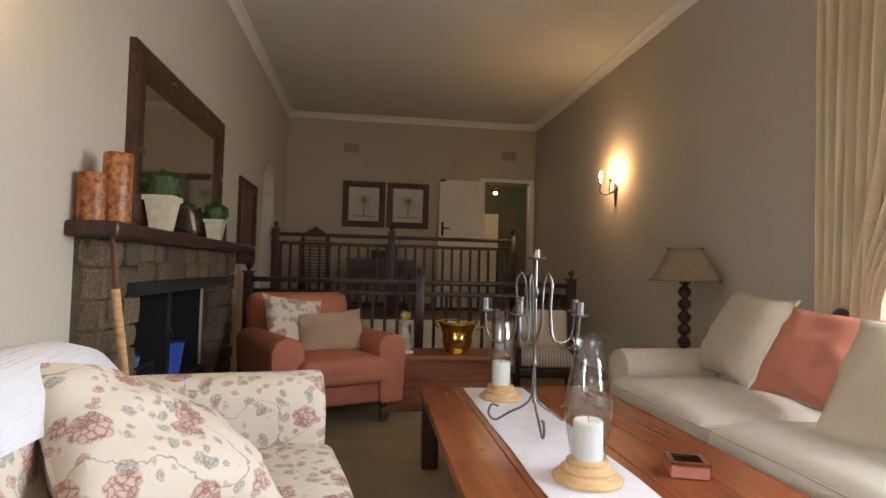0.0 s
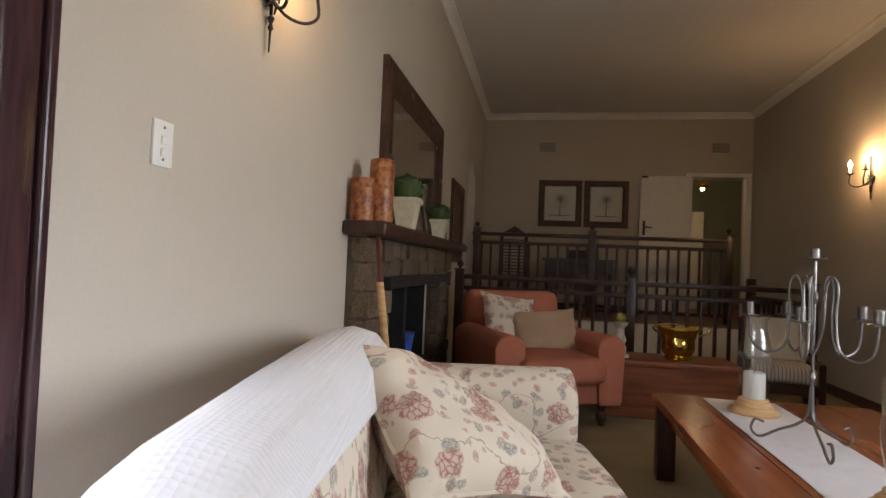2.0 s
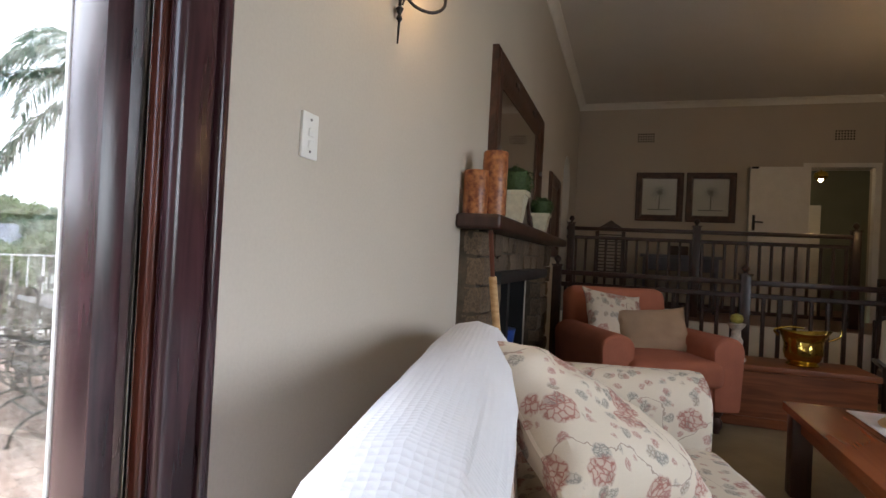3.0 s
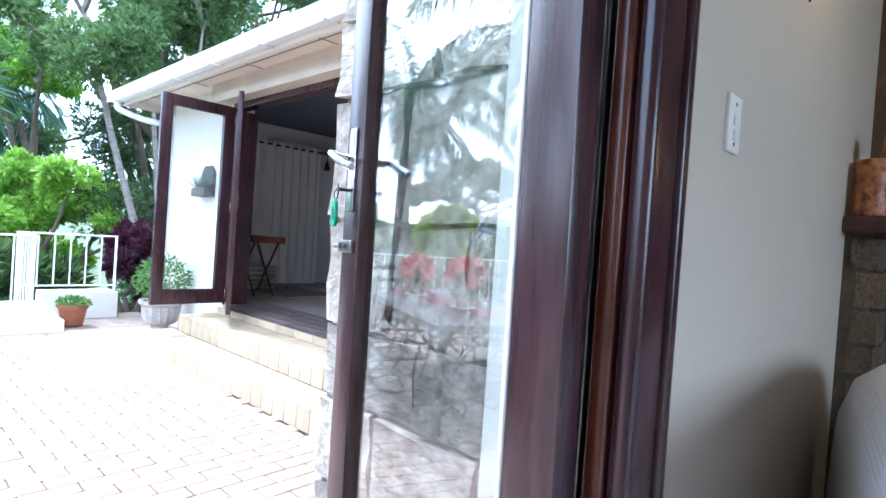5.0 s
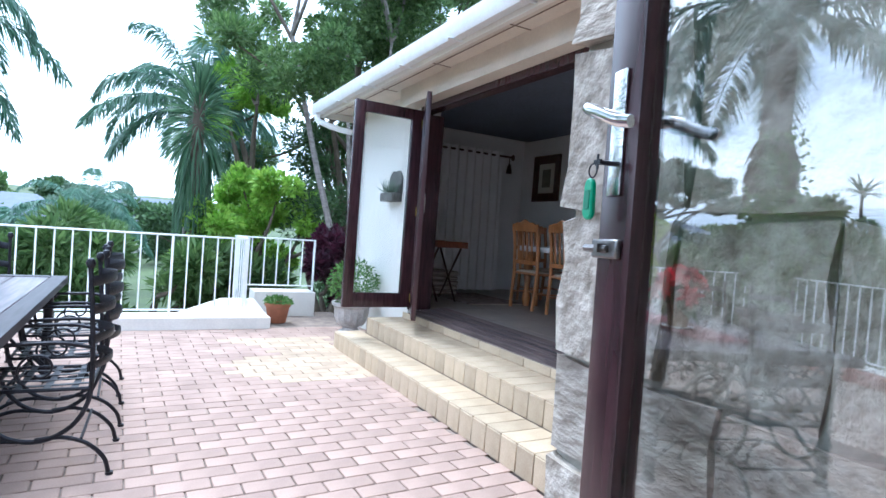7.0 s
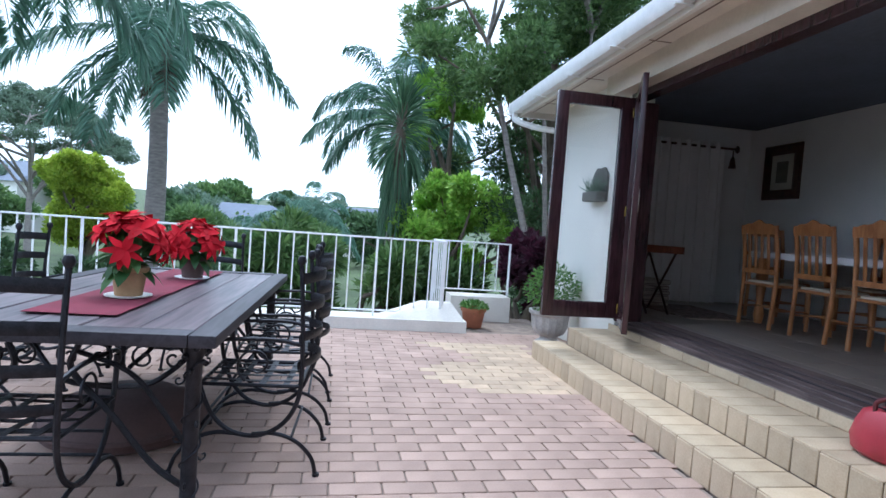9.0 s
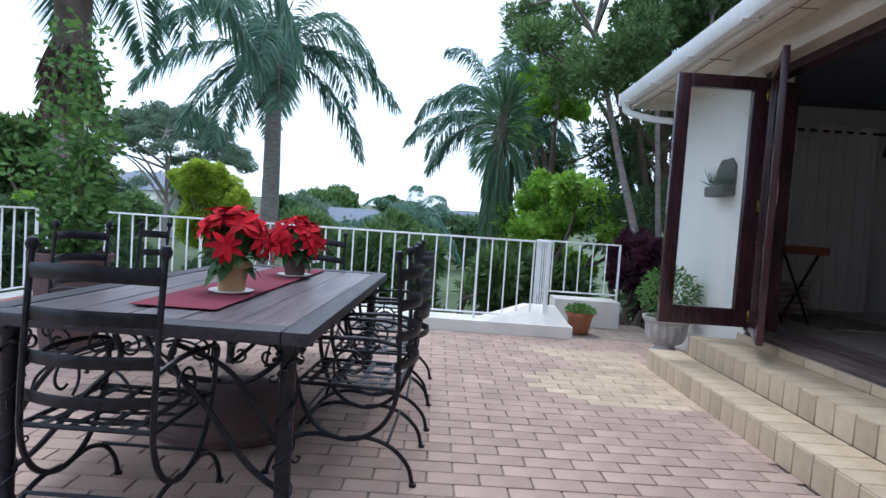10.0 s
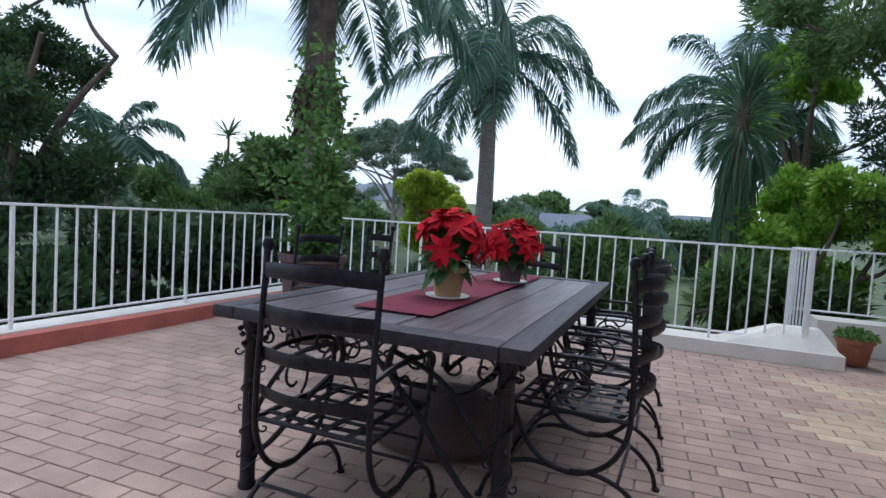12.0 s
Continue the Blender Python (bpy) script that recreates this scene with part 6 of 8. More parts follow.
def iron_chair(at, turn, first=None):
    m = pose(*at, 0, 0, turn)
    if first:
        return copy_thing(first, m)
    t = thing("iron_chair", (0, 0, 0), "black wrought iron armchair with strapped seat and curved ladder back", "chair", "iron chairs round the terrace table")
    t.matrix_basis = m
    hw = 0.22
    for s in (-1, 1):
        bm = tube(bmesh.new(), smooth_curve([(0.02, s * hw, 1.0), (0.0, s * hw, 0.75), (-0.01, s * hw, 0.50), (0.0, s * hw, 0.36), (0.06, s * hw, 0.25), (0.17, s * hw, 0.19), (0.29, s * hw, 0.205), (0.38, s * hw, 0.28), (0.435, s * hw, 0.40), (0.46, s * hw, 0.52), (0.455, s * hw, 0.60)], 4), 0.011, 7)
        part("side_frame", bm, IRON, t, "bowed side frame")
        part("finial", lathe(bmesh.new(), [(0.008, 0.99), (0.017, 1.0), (0.022, 1.015), (0.015, 1.035), (0.004, 1.04)], (0.02, s * hw, 0), n=10), IRON, t)
        bm = tube(bmesh.new(), smooth_curve([(-0.10, s * hw, 0.012), (-0.075, s * hw, 0.09), (0.0, s * hw, 0.165), (0.10, s * hw, 0.20), (0.20, s * hw, 0.195)], 4), 0.010, 7)
        cyl(bm, (-0.103, s * hw, 0.0), (-0.103, s * hw, 0.014), 0.017, 8)
        part("leg", bm, IRON, t, "curved back leg")
        bm = tube(bmesh.new(), smooth_curve([(0.56, s * hw, 0.012), (0.53, s * hw, 0.09), (0.46, s * hw, 0.165), (0.36, s * hw, 0.20), (0.26, s * hw, 0.195)], 4), 0.010, 7)
        cyl(bm, (0.563, s * hw, 0.0), (0.563, s * hw, 0.014), 0.017, 8)
        part("leg", bm, IRON, t, "curved front leg")
        bm = tube(bmesh.new(), smooth_curve([(0.0, s * hw, 0.62), (0.12, s * (hw + 0.015), 0.645), (0.30, s * (hw + 0.02), 0.64), (0.42, s * (hw + 0.01), 0.625), (0.475, s * hw, 0.60), (0.47, s * hw, 0.565), (0.445, s * hw, 0.565)], 4), 0.010, 7)
        part("armrest", bm, IRON, t)
        part("side_scroll", tube(bmesh.new(), smooth_curve(spiral((0.20, s * hw, 0.52), 0.09, 0.03, -60, 300, 16), 2), 0.006, 5), IRON, t)
        part("seat_rail", tube(bmesh.new(), [(-0.005, s * hw, 0.425), (0.44, s * hw, 0.425)], 0.009, 6), IRON, t)
    for z, h in ((0.93, 0.026), (0.79, 0.024), (0.65, 0.022), (0.52, 0.020)):
        pts = [(-0.085 * math.cos(math.pi / 2 * (2 * i / 12 - 1)) + 0.01, -hw + 2 * hw * i / 12, z + 0.012 * math.cos(math.pi / 2 * (2 * i / 12 - 1))) for i in range(13)]
        part("back_strap", tube(bmesh.new(), pts, h, 8, flat=0.16, up=(0, 0, 1)), IRON, t, "curved flat back strap")
    for x in (-0.005, 0.44):
        part("seat_rail", tube(bmesh.new(), [(x, -hw, 0.425), (x, hw, 0.425)], 0.009, 6), IRON, t)
    part("front_rail", tube(bmesh.new(), [(0.40, -hw, 0.30), (0.40, hw, 0.30)], 0.007, 6), IRON, t)
    part("stretcher", tube(bmesh.new(), [(0.02, -hw, 0.185), (0.02, hw, 0.185)], 0.007, 6), IRON, t)
    part("stretcher", tube(bmesh.new(), [(0.44, -hw, 0.185), (0.44, hw, 0.185)], 0.007, 6), IRON, t)
    for i in range(4):
        y = -hw + 0.075 + i * 0.097
        part("seat_strap", tube(bmesh.new(), [(0.0, y, 0.432), (0.22, y, 0.424), (0.44, y, 0.432)], 0.017, 6, flat=0.14, up=(0, 1, 0)), IRON, t, "flat seat strap")
        part("seat_strap", tube(bmesh.new(), [(0.06 + i * 0.11, -hw, 0.428), (0.06 + i * 0.11, 0, 0.419), (0.06 + i * 0.11, hw, 0.428)], 0.017, 6, flat=0.14, up=(1, 0, 0)), IRON, t, "flat seat strap")
    return t


c0 = iron_chair((-4.06, -0.73, 0), 180)
for at, turn in (((-4.93, 0.22, 0), 268), ((-5.60, 0.24, 0), 271), ((-6.22, 0.22, 0), 269), ((-5.75, -1.90, 0), 84), ((-6.45, -1.82, 0), 93), ((-7.02, -0.70, 0), 0)):
    iron_chair(at, turn, c0)

X0, X1, Y0, Y1, TT = -6.62, -4.21, -1.31, -0.06, 0.755
EDGEWOOD = wood("near_black_edge_timber", (0.011, 0.010, 0.015), (0.038, 0.032, 0.042), 0.55, (0.5, 7, 7), 6)
tb = thing("terrace_table", (0, 0, 0), "long weathered black plank table on a wrought iron base", "table")
part("edge_board", rbox((X0, Y1 - 0.10, TT - 0.05), (X1, Y1, TT), 0.008, 2), EDGEWOOD, tb, "near-black edge board")
part("edge_board", rbox((X0, Y0, TT - 0.05), (X1, Y0 + 0.10, TT), 0.008, 2), EDGEWOOD, tb, "near-black edge board")
part("end_board", rbox((X1 - 0.11, Y0 + 0.101, TT - 0.05), (X1, Y1 - 0.101, TT), 0.008, 2), EDGEWOOD, tb, "near-black edge board")
part("end_board", rbox((X0, Y0 + 0.101, TT - 0.05), (X0 + 0.11, Y1 - 0.101, TT), 0.008, 2), EDGEWOOD, tb, "near-black edge board")
nb = 5
yw = (Y1 - Y0 - 0.204) / nb
for i in range(nb):
    part("plank", rbox((X0 + 0.114, Y0 + 0.102 + yw * i + 0.003, TT - 0.048), (X1 - 0.114, Y0 + 0.102 + yw * (i + 1) - 0.003, TT - 0.004 - 0.002 * (i % 2)), 0.005, 1), TABLEWOOD, tb)
for x in (X0 + 0.12, X1 - 0.12):
    for y in (Y0 + 0.10, Y1 - 0.10):
        bm = lathe(bmesh.new(), [(0.036, 0), (0.036, 0.02), (0.030, 0.03), (0.030, 0.64), (0.042, 0.66), (0.042, 0.705)], (x, y, 0), n=14)
        lg = part("leg", bm, IRON, tb, "round iron leg")
        pts = [(x + 0.036 * math.cos(a * 0.42), y + 0.036 * math.sin(a * 0.42), 0.08 + a * 0.0118) for a in range(48)]
        bm = tube(bmesh.new(), pts, 0.0045, 5)
        for k in range(7):
            a = k * 2.3
            q = Vector((x + 0.036 * math.cos(a), y + 0.036 * math.sin(a), 0.16 + k * 0.08))
            tube(bm, spiral(q + Vector((math.cos(a), math.sin(a), 0)) * 0.018, 0.020, 0.006, 180, 480, 9, (math.cos(a), math.sin(a), 0)), 0.004, 4)
        part("vine", bm, IRON, lg, "twisted iron vine")
        for k in range(9):
            a = k * 2.4
            bm = lathe(bmesh.new(), [(0.002, -0.012), (0.012, -0.004), (0.012, 0.006), (0.002, 0.013)], (x + 0.05 * math.cos(a), y + 0.05 * math.sin(a), 0.60 + 0.011 * k), n=7)
            part("grape", bm, IRON, lg)
for a, b in (((X0 + 0.12, Y0 + 0.1), (X1 - 0.12, Y0 + 0.1)), ((X0 + 0.12, Y1 - 0.1), (X1 - 0.12, Y1 - 0.1)), ((X1 - 0.12, Y0 + 0.1), (X1 - 0.12, Y1 - 0.1)), ((X0 + 0.12, Y0 + 0.1), (X0 + 0.12, Y1 - 0.1))):
    a3, b3 = Vector((*a, 0.69)), Vector((*b, 0.69))
    part("apron_bar", tube(bmesh.new(), [a3, b3], 0.012, 6), IRON, tb)
    d = (b3 - a3).normalized()
    n = round((b3 - a3).length / 0.26)
    for i in range(n):
        c = a3 + (b3 - a3) * ((i + 0.5) / n) + Vector((0, 0, -0.055))
        bm = tube(bmesh.new(), spiral(c - d * 0.055, 0.048, 0.010, 90, 500, 14, tuple(d)), 0.0055, 5)
        part("scroll", bm, IRON, tb, "iron apron scroll")
        part("scroll", tube(bmesh.new(), spiral(c + d * 0.055, 0.048, 0.010, 90, -320, 14, tuple(d)), 0.0055, 5), IRON, tb, "iron apron scroll")
for x in (X0 + 0.12, X1 - 0.12):
    bm = bmesh.new()
    for s in (-1, 1):
        tube(bm, smooth_curve([(x, Y0 + 0.1 if s < 0 else Y1 - 0.1, 0.12), (x, -0.695 + s * 0.40, 0.22), (x, -0.695 + s * 0.24, 0.42), (x, -0.695 + s * 0.10, 0.58), (x, -0.695 + s * 0.12, 0.68)], 5), 0.012, 6)
        tube(bm, smooth_curve([(x, -0.695 + s * 0.10, 0.66), (x, -0.695 + s * 0.30, 0.58), (x, -0.695 + s * 0.42, 0.44), (x, Y0 + 0.12 if s < 0 else Y1 - 0.12, 0.30)], 5), 0.010, 6)
    part("end_brace", bm, IRON, tb, "curved iron end brace")
for x in (-5.9, -5.05):
    bm = bmesh.new()
    for s in (-1, 1):
        tube(bm, smooth_curve([(x, -0.695 + s * 0.50, 0.69), (x + 0.05, -0.695 + s * 0.36, 0.50), (x + 0.10, -0.695 + s * 0.2, 0.36), (x, -0.695, 0.30)], 5), 0.014, 6)
        tube(bm, smooth_curve([(x - 0.4, -0.695 + s * 0.15, 0.69), (x - 0.2, -0.695 + s * 0.12, 0.50), (x, -0.695 + s * 0.05, 0.40)], 5), 0.012, 6)
    part("centre_brace", bm, IRON, tb, "arched iron centre brace")

rn = thing("red_runner", (0, 0, TT), "burgundy cloth runner along the terrace table", "table runner")
bm = bmesh.new()
vs = {}
for i in range(7):
    for j in range(31):
        x, y = -4.52 - 1.95 * j / 30, -0.88 + 0.36 * i / 6
        x += 0.012 * noise.noise(Vector((y * 8, 0, j // 30)))
        y += 0.012 * noise.noise(Vector((x * 2.0, 4, 0)))
        for k in (0, 1):
            vs[i, j, k] = bm.verts.new((x, y, 0.002 + 0.003 * k + 0.006 * max(0, noise.noise(Vector((x * 5, y * 8, 2))))))
for i in range(6):
    for j in range(30):
        bm.faces.new((vs[i, j, 1], vs[i + 1, j, 1], vs[i + 1, j + 1, 1], vs[i, j + 1, 1]))
        bm.faces.new((vs[i, j, 0], vs[i, j + 1, 0], vs[i + 1, j + 1, 0], vs[i + 1, j, 0]))
part("cloth", bm, RUNNERR, rn)


def big_leaf(bm, p, d, up, l, w, bend=0.25, k=4):
    """A pointed oval leaf with a folded midrib."""
    d = d.normalized()
    s = d.cross(up).normalized()
    u = s.cross(d)
    prev = None
    for i in range(k + 1):
        t = i / k
        c = p + d * l * t - u * bend * l * t * t
        ww = w / 2 * math.sin(math.pi * min(1, 0.08 + t * 0.92)) ** 0.8 + 1e-4
        cur = [bm.verts.new(c - s * ww + u * ww * 0.25), bm.verts.new(c), bm.verts.new(c + s * ww + u * ww * 0.25)]
        if prev:
            for a in (0, 1):
                bm.faces.new((prev[a], prev[a + 1], cur[a + 1], cur[a]))
        prev = cur


PETAL = leafmat("scarlet_bract", (0.30, 0.003, 0.010), (0.58, 0.008, 0.022), rough=0.8, glow=0.12)
PETAL.node_tree.nodes["Principled BSDF"].inputs["Specular IOR Level"].default_value = 0.2
PLEAF = leafmat("poinsettia_green", (0.02, 0.075, 0.02), (0.07, 0.16, 0.035))


def poinsettia(x, y, pot, r, seed, h, label):
    t = thing("poinsettia", (x, y, TT + 0.006), label, "potted plant")
    part("pot", lathe(bmesh.new(), [(0.060, 0.008), (0.062, 0.01), (0.078, 0.12), (0.086, 0.125), (0.088, 0.15), (0.080, 0.15), (0.074, 0.12), (0.01, 0.12)], n=24), pot, t)
    part("saucer", lathe(bmesh.new(), [(0.085, 0.0), (0.105, 0.006), (0.108, 0.012), (0.10, 0.012), (0.06, 0.008)], n=24), WHITEPLASTIC, t, "white saucer")
    rnd = random.Random(seed)
    green, stem = bmesh.new(), bmesh.new()
    for k in range(22):
        a, el = rnd.uniform(0, 2 * math.pi), rnd.uniform(0.12, 1.45)
        o = Vector((math.cos(a) * math.cos(el), math.sin(a) * math.cos(el), math.sin(el)))
        c = Vector((0, 0, 0.19)) + Vector((o.x * r, o.y * r, o.z * h))
        tube(stem, [Vector((0, 0, 0.12)), Vector((0, 0, 0.17)) + o * 0.06, c], 0.003, 4)
        red = bmesh.new()
        for j in range(10):
            b = 2 * math.pi * j / 10 + rnd.uniform(-.3, .3)
            side = o.orthogonal().normalized()
            q = (side * math.cos(b) + o.cross(side) * math.sin(b))
            big_leaf(red, c, q + o * rnd.uniform(-0.1, 0.65), o, rnd.uniform(0.065, 0.105), rnd.uniform(0.030, 0.045), rnd.uniform(0.15, 0.5))
        part("flower_head", red, PETAL, t, "scarlet flower head")
        for j in range(4):
            b = rnd.uniform(0, 2 * math.pi)
            side = o.orthogonal().normalized()
            q = (side * math.cos(b) + o.cross(side) * math.sin(b))
            big_leaf(green, c - o * 0.05, q - Vector((0, 0, 0.3)), o, rnd.uniform(0.07, 0.12), rnd.uniform(0.035, 0.055), 0.4)
    for k in range(24):
        a = rnd.uniform(0, 2 * math.pi)
        q = Vector((math.cos(a), math.sin(a), rnd.uniform(-0.5, 0.4)))
        big_leaf(green, Vector((0, 0, rnd.uniform(0.14, 0.22))) + q * 0.05, q, Vector((0, 0, 1)), rnd.uniform(0.09, 0.14), rnd.uniform(0.05, 0.07), 0.5)
    part("stem", stem, PLEAF, t)
    part("foliage", green, PLEAF, t)


poinsettia(-5.03, -0.66, mat("buff_clay_pot", (0.42, 0.27, 0.14), 0.8, vary=0.12, scale=10), 0.17, 3, 0.21, "scarlet poinsettia in a buff clay pot on a white saucer")
poinsettia(-5.94, -0.60, OLDPOT, 0.165, 11, 0.17, "low scarlet poinsettia in a dark pot on a white saucer")
ub = thing("clay_base_pot", (-5.28, -0.72, 0), "wide squat brown clay base under the table", "pot")
part("body", lathe(bmesh.new(), [(0.36, 0), (0.40, 0.02), (0.41, 0.07), (0.36, 0.15), (0.25, 0.20), (0.12, 0.22), (0.01, 0.22)], n=36), OLDPOT, ub)
part("rim", lathe(bmesh.new(), [(0.402, 0.045), (0.418, 0.05), (0.424, 0.062), (0.418, 0.078), (0.402, 0.082)], n=36), OLDPOT, ub)

# pots round the terrace
bp = thing("large_potted_climber", (-6.58, -2.52, 0), "tall loose green climber in a large brown clay pot", "potted plant")
part("pot", lathe(bmesh.new(), [(0.17, 0), (0.19, 0.02), (0.25, 0.55), (0.26, 0.68), (0.285, 0.69), (0.29, 0.75), (0.265, 0.755), (0.25, 0.70), (0.01, 0.68)], n=32), OLDPOT, bp)
rnd = random.Random(21)
bm = bmesh.new()
st = bmesh.new()
for k in range(22):
    a = rnd.uniform(0, 2 * math.pi)
    top = Vector((math.cos(a) * rnd.uniform(0.05, 0.42), math.sin(a) * rnd.uniform(0.05, 0.42), rnd.choice((1.15, 1.25, 1.35, 1.5, 1.7, 2.3)) + rnd.uniform(-0.15, 0.2)))
    if top.z > 2.1:
        top.x, top.y = top.x * 0.5 - 0.05, top.y * 0.5 - 0.05
    pts = smooth_curve([(0, 0, 0.68), (top.x * 0.5 + rnd.gauss(0, .05), top.y * 0.5 + rnd.gauss(0, .05), 0.68 + (top.z - 0.68) * 0.5), tuple(top)], 6)
    tube(st, pts, 0.005, 4, rend=0.002)
    for p in pts[2:]:
        for j in range(15):
            q = Vector((rnd.gauss(0, 1), rnd.gauss(0, 1), rnd.gauss(0, 0.8))).normalized()
            add_leaf(bm, Vector(p) + q * rnd.uniform(0, 0.13), q, rnd.uniform(0.05, 0.085), 0.042, rnd)
part("stem", st, BARKD, bp)
part("leaves", bm, HEDGELEAF, bp, smooth=False)
tagged(bp.children[-1], kind="stuff")
tp = thing("small_terracotta_pot", (-8.83, 1.98, 0), "terracotta pot of low green succulents beside the kerb", "potted plant")
part("pot", lathe(bmesh.new(), [(0.10, 0), (0.11, 0.01), (0.145, 0.20), (0.160, 0.205), (0.165, 0.25), (0.150, 0.25), (0.14, 0.21), (0.01, 0.20)], n=24), TERRAPOT, tp)
leaf_ball(tp, "leaves", (0, 0, 0.26), 0.16, 500, 0.05, HEDGELEAF, 31, 0.35)
ur = thing("stone_urn", (-7.98, 2.66, 0), "fluted grey cast stone urn planted with a loose green shrub", "urn")
bm = lathe(bmesh.new(), [(0.14, 0), (0.15, 0.03), (0.10, 0.06), (0.09, 0.09), (0.16, 0.13), (0.19, 0.20), (0.20, 0.32), (0.235, 0.345), (0.24, 0.38), (0.21, 0.38), (0.19, 0.33), (0.01, 0.32)], n=48)
for v in bm.verts:
    if 0.12 < v.co.z < 0.33:
        a = math.atan2(v.co.y, v.co.x)
        k = 1 + 0.05 * math.cos(a * 16)
        v.co.x *= k
        v.co.y *= k
part("urn", bm, URNSTONE, ur)
leaf_ball(ur, "shrub", (0, 0, 0.62), 0.29, 1700, 0.045, HEDGELEAF, 41, 0.9)
part("stem", tube(bmesh.new(), [(0, 0, 0.32), (0.03, 0.02, 0.6)], 0.008, 5), BARKD, ur)

PLANTER = mat("dark_verdigris_iron", (0.13, 0.125, 0.11), 0.7, 0.2, vary=0.5, scale=30, bump=0.003, bscale=60)
wp = thing("wall_planter", (-7.62, FY, 1.60), "small arched iron wall planter with grassy leaves", "wall planter")
bm = rbox((-0.18, -0.13, 0.0), (0.18, -0.0, 0.10), 0.01, 1)
part("trough", bm, PLANTER, wp)
bm = bmesh.new()
outline = [(0.18, 0.10), (0.18, 0.26)] + [(0.18 * math.cos(radians(a)), 0.26 + 0.10 * math.sin(radians(a)) + 0.012 * math.cos(radians(a * 6))) for a in range(15, 180, 15)] + [(-0.18, 0.26), (-0.18, 0.10)]
f0 = [bm.verts.new((x, -0.018, z)) for x, z in outline]
f1 = [bm.verts.new((x, -0.002, z)) for x, z in outline]
bridge(bm, f0, f1)
bm.faces.new(f0), bm.faces.new(f1[::-1])
part("back_plate", bm, PLANTER, wp)
rnd = random.Random(5)
bm = bmesh.new()
for k in range(60):
    q = Vector((rnd.gauss(0, .6), rnd.uniform(-1, 0.2), rnd.uniform(0.6, 1.6)))
    big_leaf(bm, Vector((rnd.uniform(-.14, .14), -0.07, 0.09)), q, Vector((0, -1, 0.2)), rnd.uniform(0.10, 0.22), 0.014, 0.35, 3)
part("leaves", bm, GREYLEAF, wp)


# ---- dining room ----
dc = thing("dining_curtain", (-9.0, 0, 0), "grey-white eyelet curtain hanging from a dark rod", "curtain")
drape((3.45, 5.34), (3.45, 5.38), 2.62, 0.45, 13, 0.045, VOILE, dc)
rd = thing("dining_curtain_rod", (-9.0, 0, 2.56), "dark curtain rod with a tassel", "curtain rod")
part("pole", cyl(bmesh.new(), (0, 3.3, 0), (0, 5.50, 0), 0.016, 10), DARKWOOD, rd)
part("finial", lathe(bmesh.new(), [(0.01, -0.05), (0.03, -0.03), (0.03, 0.02), (0.01, 0.05)], (0, 5.53, 0), n=10), DARKWOOD, rd)
part("tassel", lathe(bmesh.new(), [(0.01, -0.02), (0.008, -0.10), (0.03, -0.14), (0.05, -0.26)], (0, 5.47, 0), n=10), DARKWOOD, rd)
bmx = thing("ceiling_beam", (0, 0, 0), "dark stained timber ceiling beam", "beam")
part("beam", rbox((-8.86, 5.42, 3.29), (-2.03, 5.70, 3.66), 0.01, 1), DARKWOOD, bmx)
pf = thing("dining_picture", (-8.96, BY, 1.90), "small print in a broad dark frame on the dining room wall", "picture")
frame_bars(pf, 0.64, 0.72, 0.13, 0.035, MOULDED, "y")
part("print", box(bmesh.new(), (0.12, -0.010, 0.12), (0.52, -0.007, 0.60)), PAPER, pf, smooth=False)
part("drawing", box(bmesh.new(), (0.22, -0.012, 0.22), (0.42, -0.0105, 0.50)), INK, pf, smooth=False)
dt = thing("dining_table", (-6.05, 5.20, 0.43), "long orange wood dining table laid with white cloths", "dining table")
part("tabletop", rbox((-1.5, -0.55, 0.73), (1.9, 0.55, 0.77), 0.008, 2), CHAIRWOOD, dt)
for x in (-1.35, 1.7):
    for y in (-0.42, 0.42):
        part("leg", lathe(bmesh.new(), [(0.035, 0), (0.055, 0.10), (0.035, 0.25), (0.06, 0.5), (0.05, 0.72)], (x, y, 0), n=14), CHAIRWOOD, dt)
dr = thing("dining_table_runner", (-6.05, 5.20, 1.20), "white cloth over the dining table", "tablecloth")
part("cloth", rbox((-1.4, -0.52, 0.001), (1.8, 0.52, 0.006), 0.002, 1), RUNNERW, dr)
part("hem", rbox((-1.4, -0.562, -0.06), (1.8, -0.558, 0.003), 0.001, 1), RUNNERW, dr)


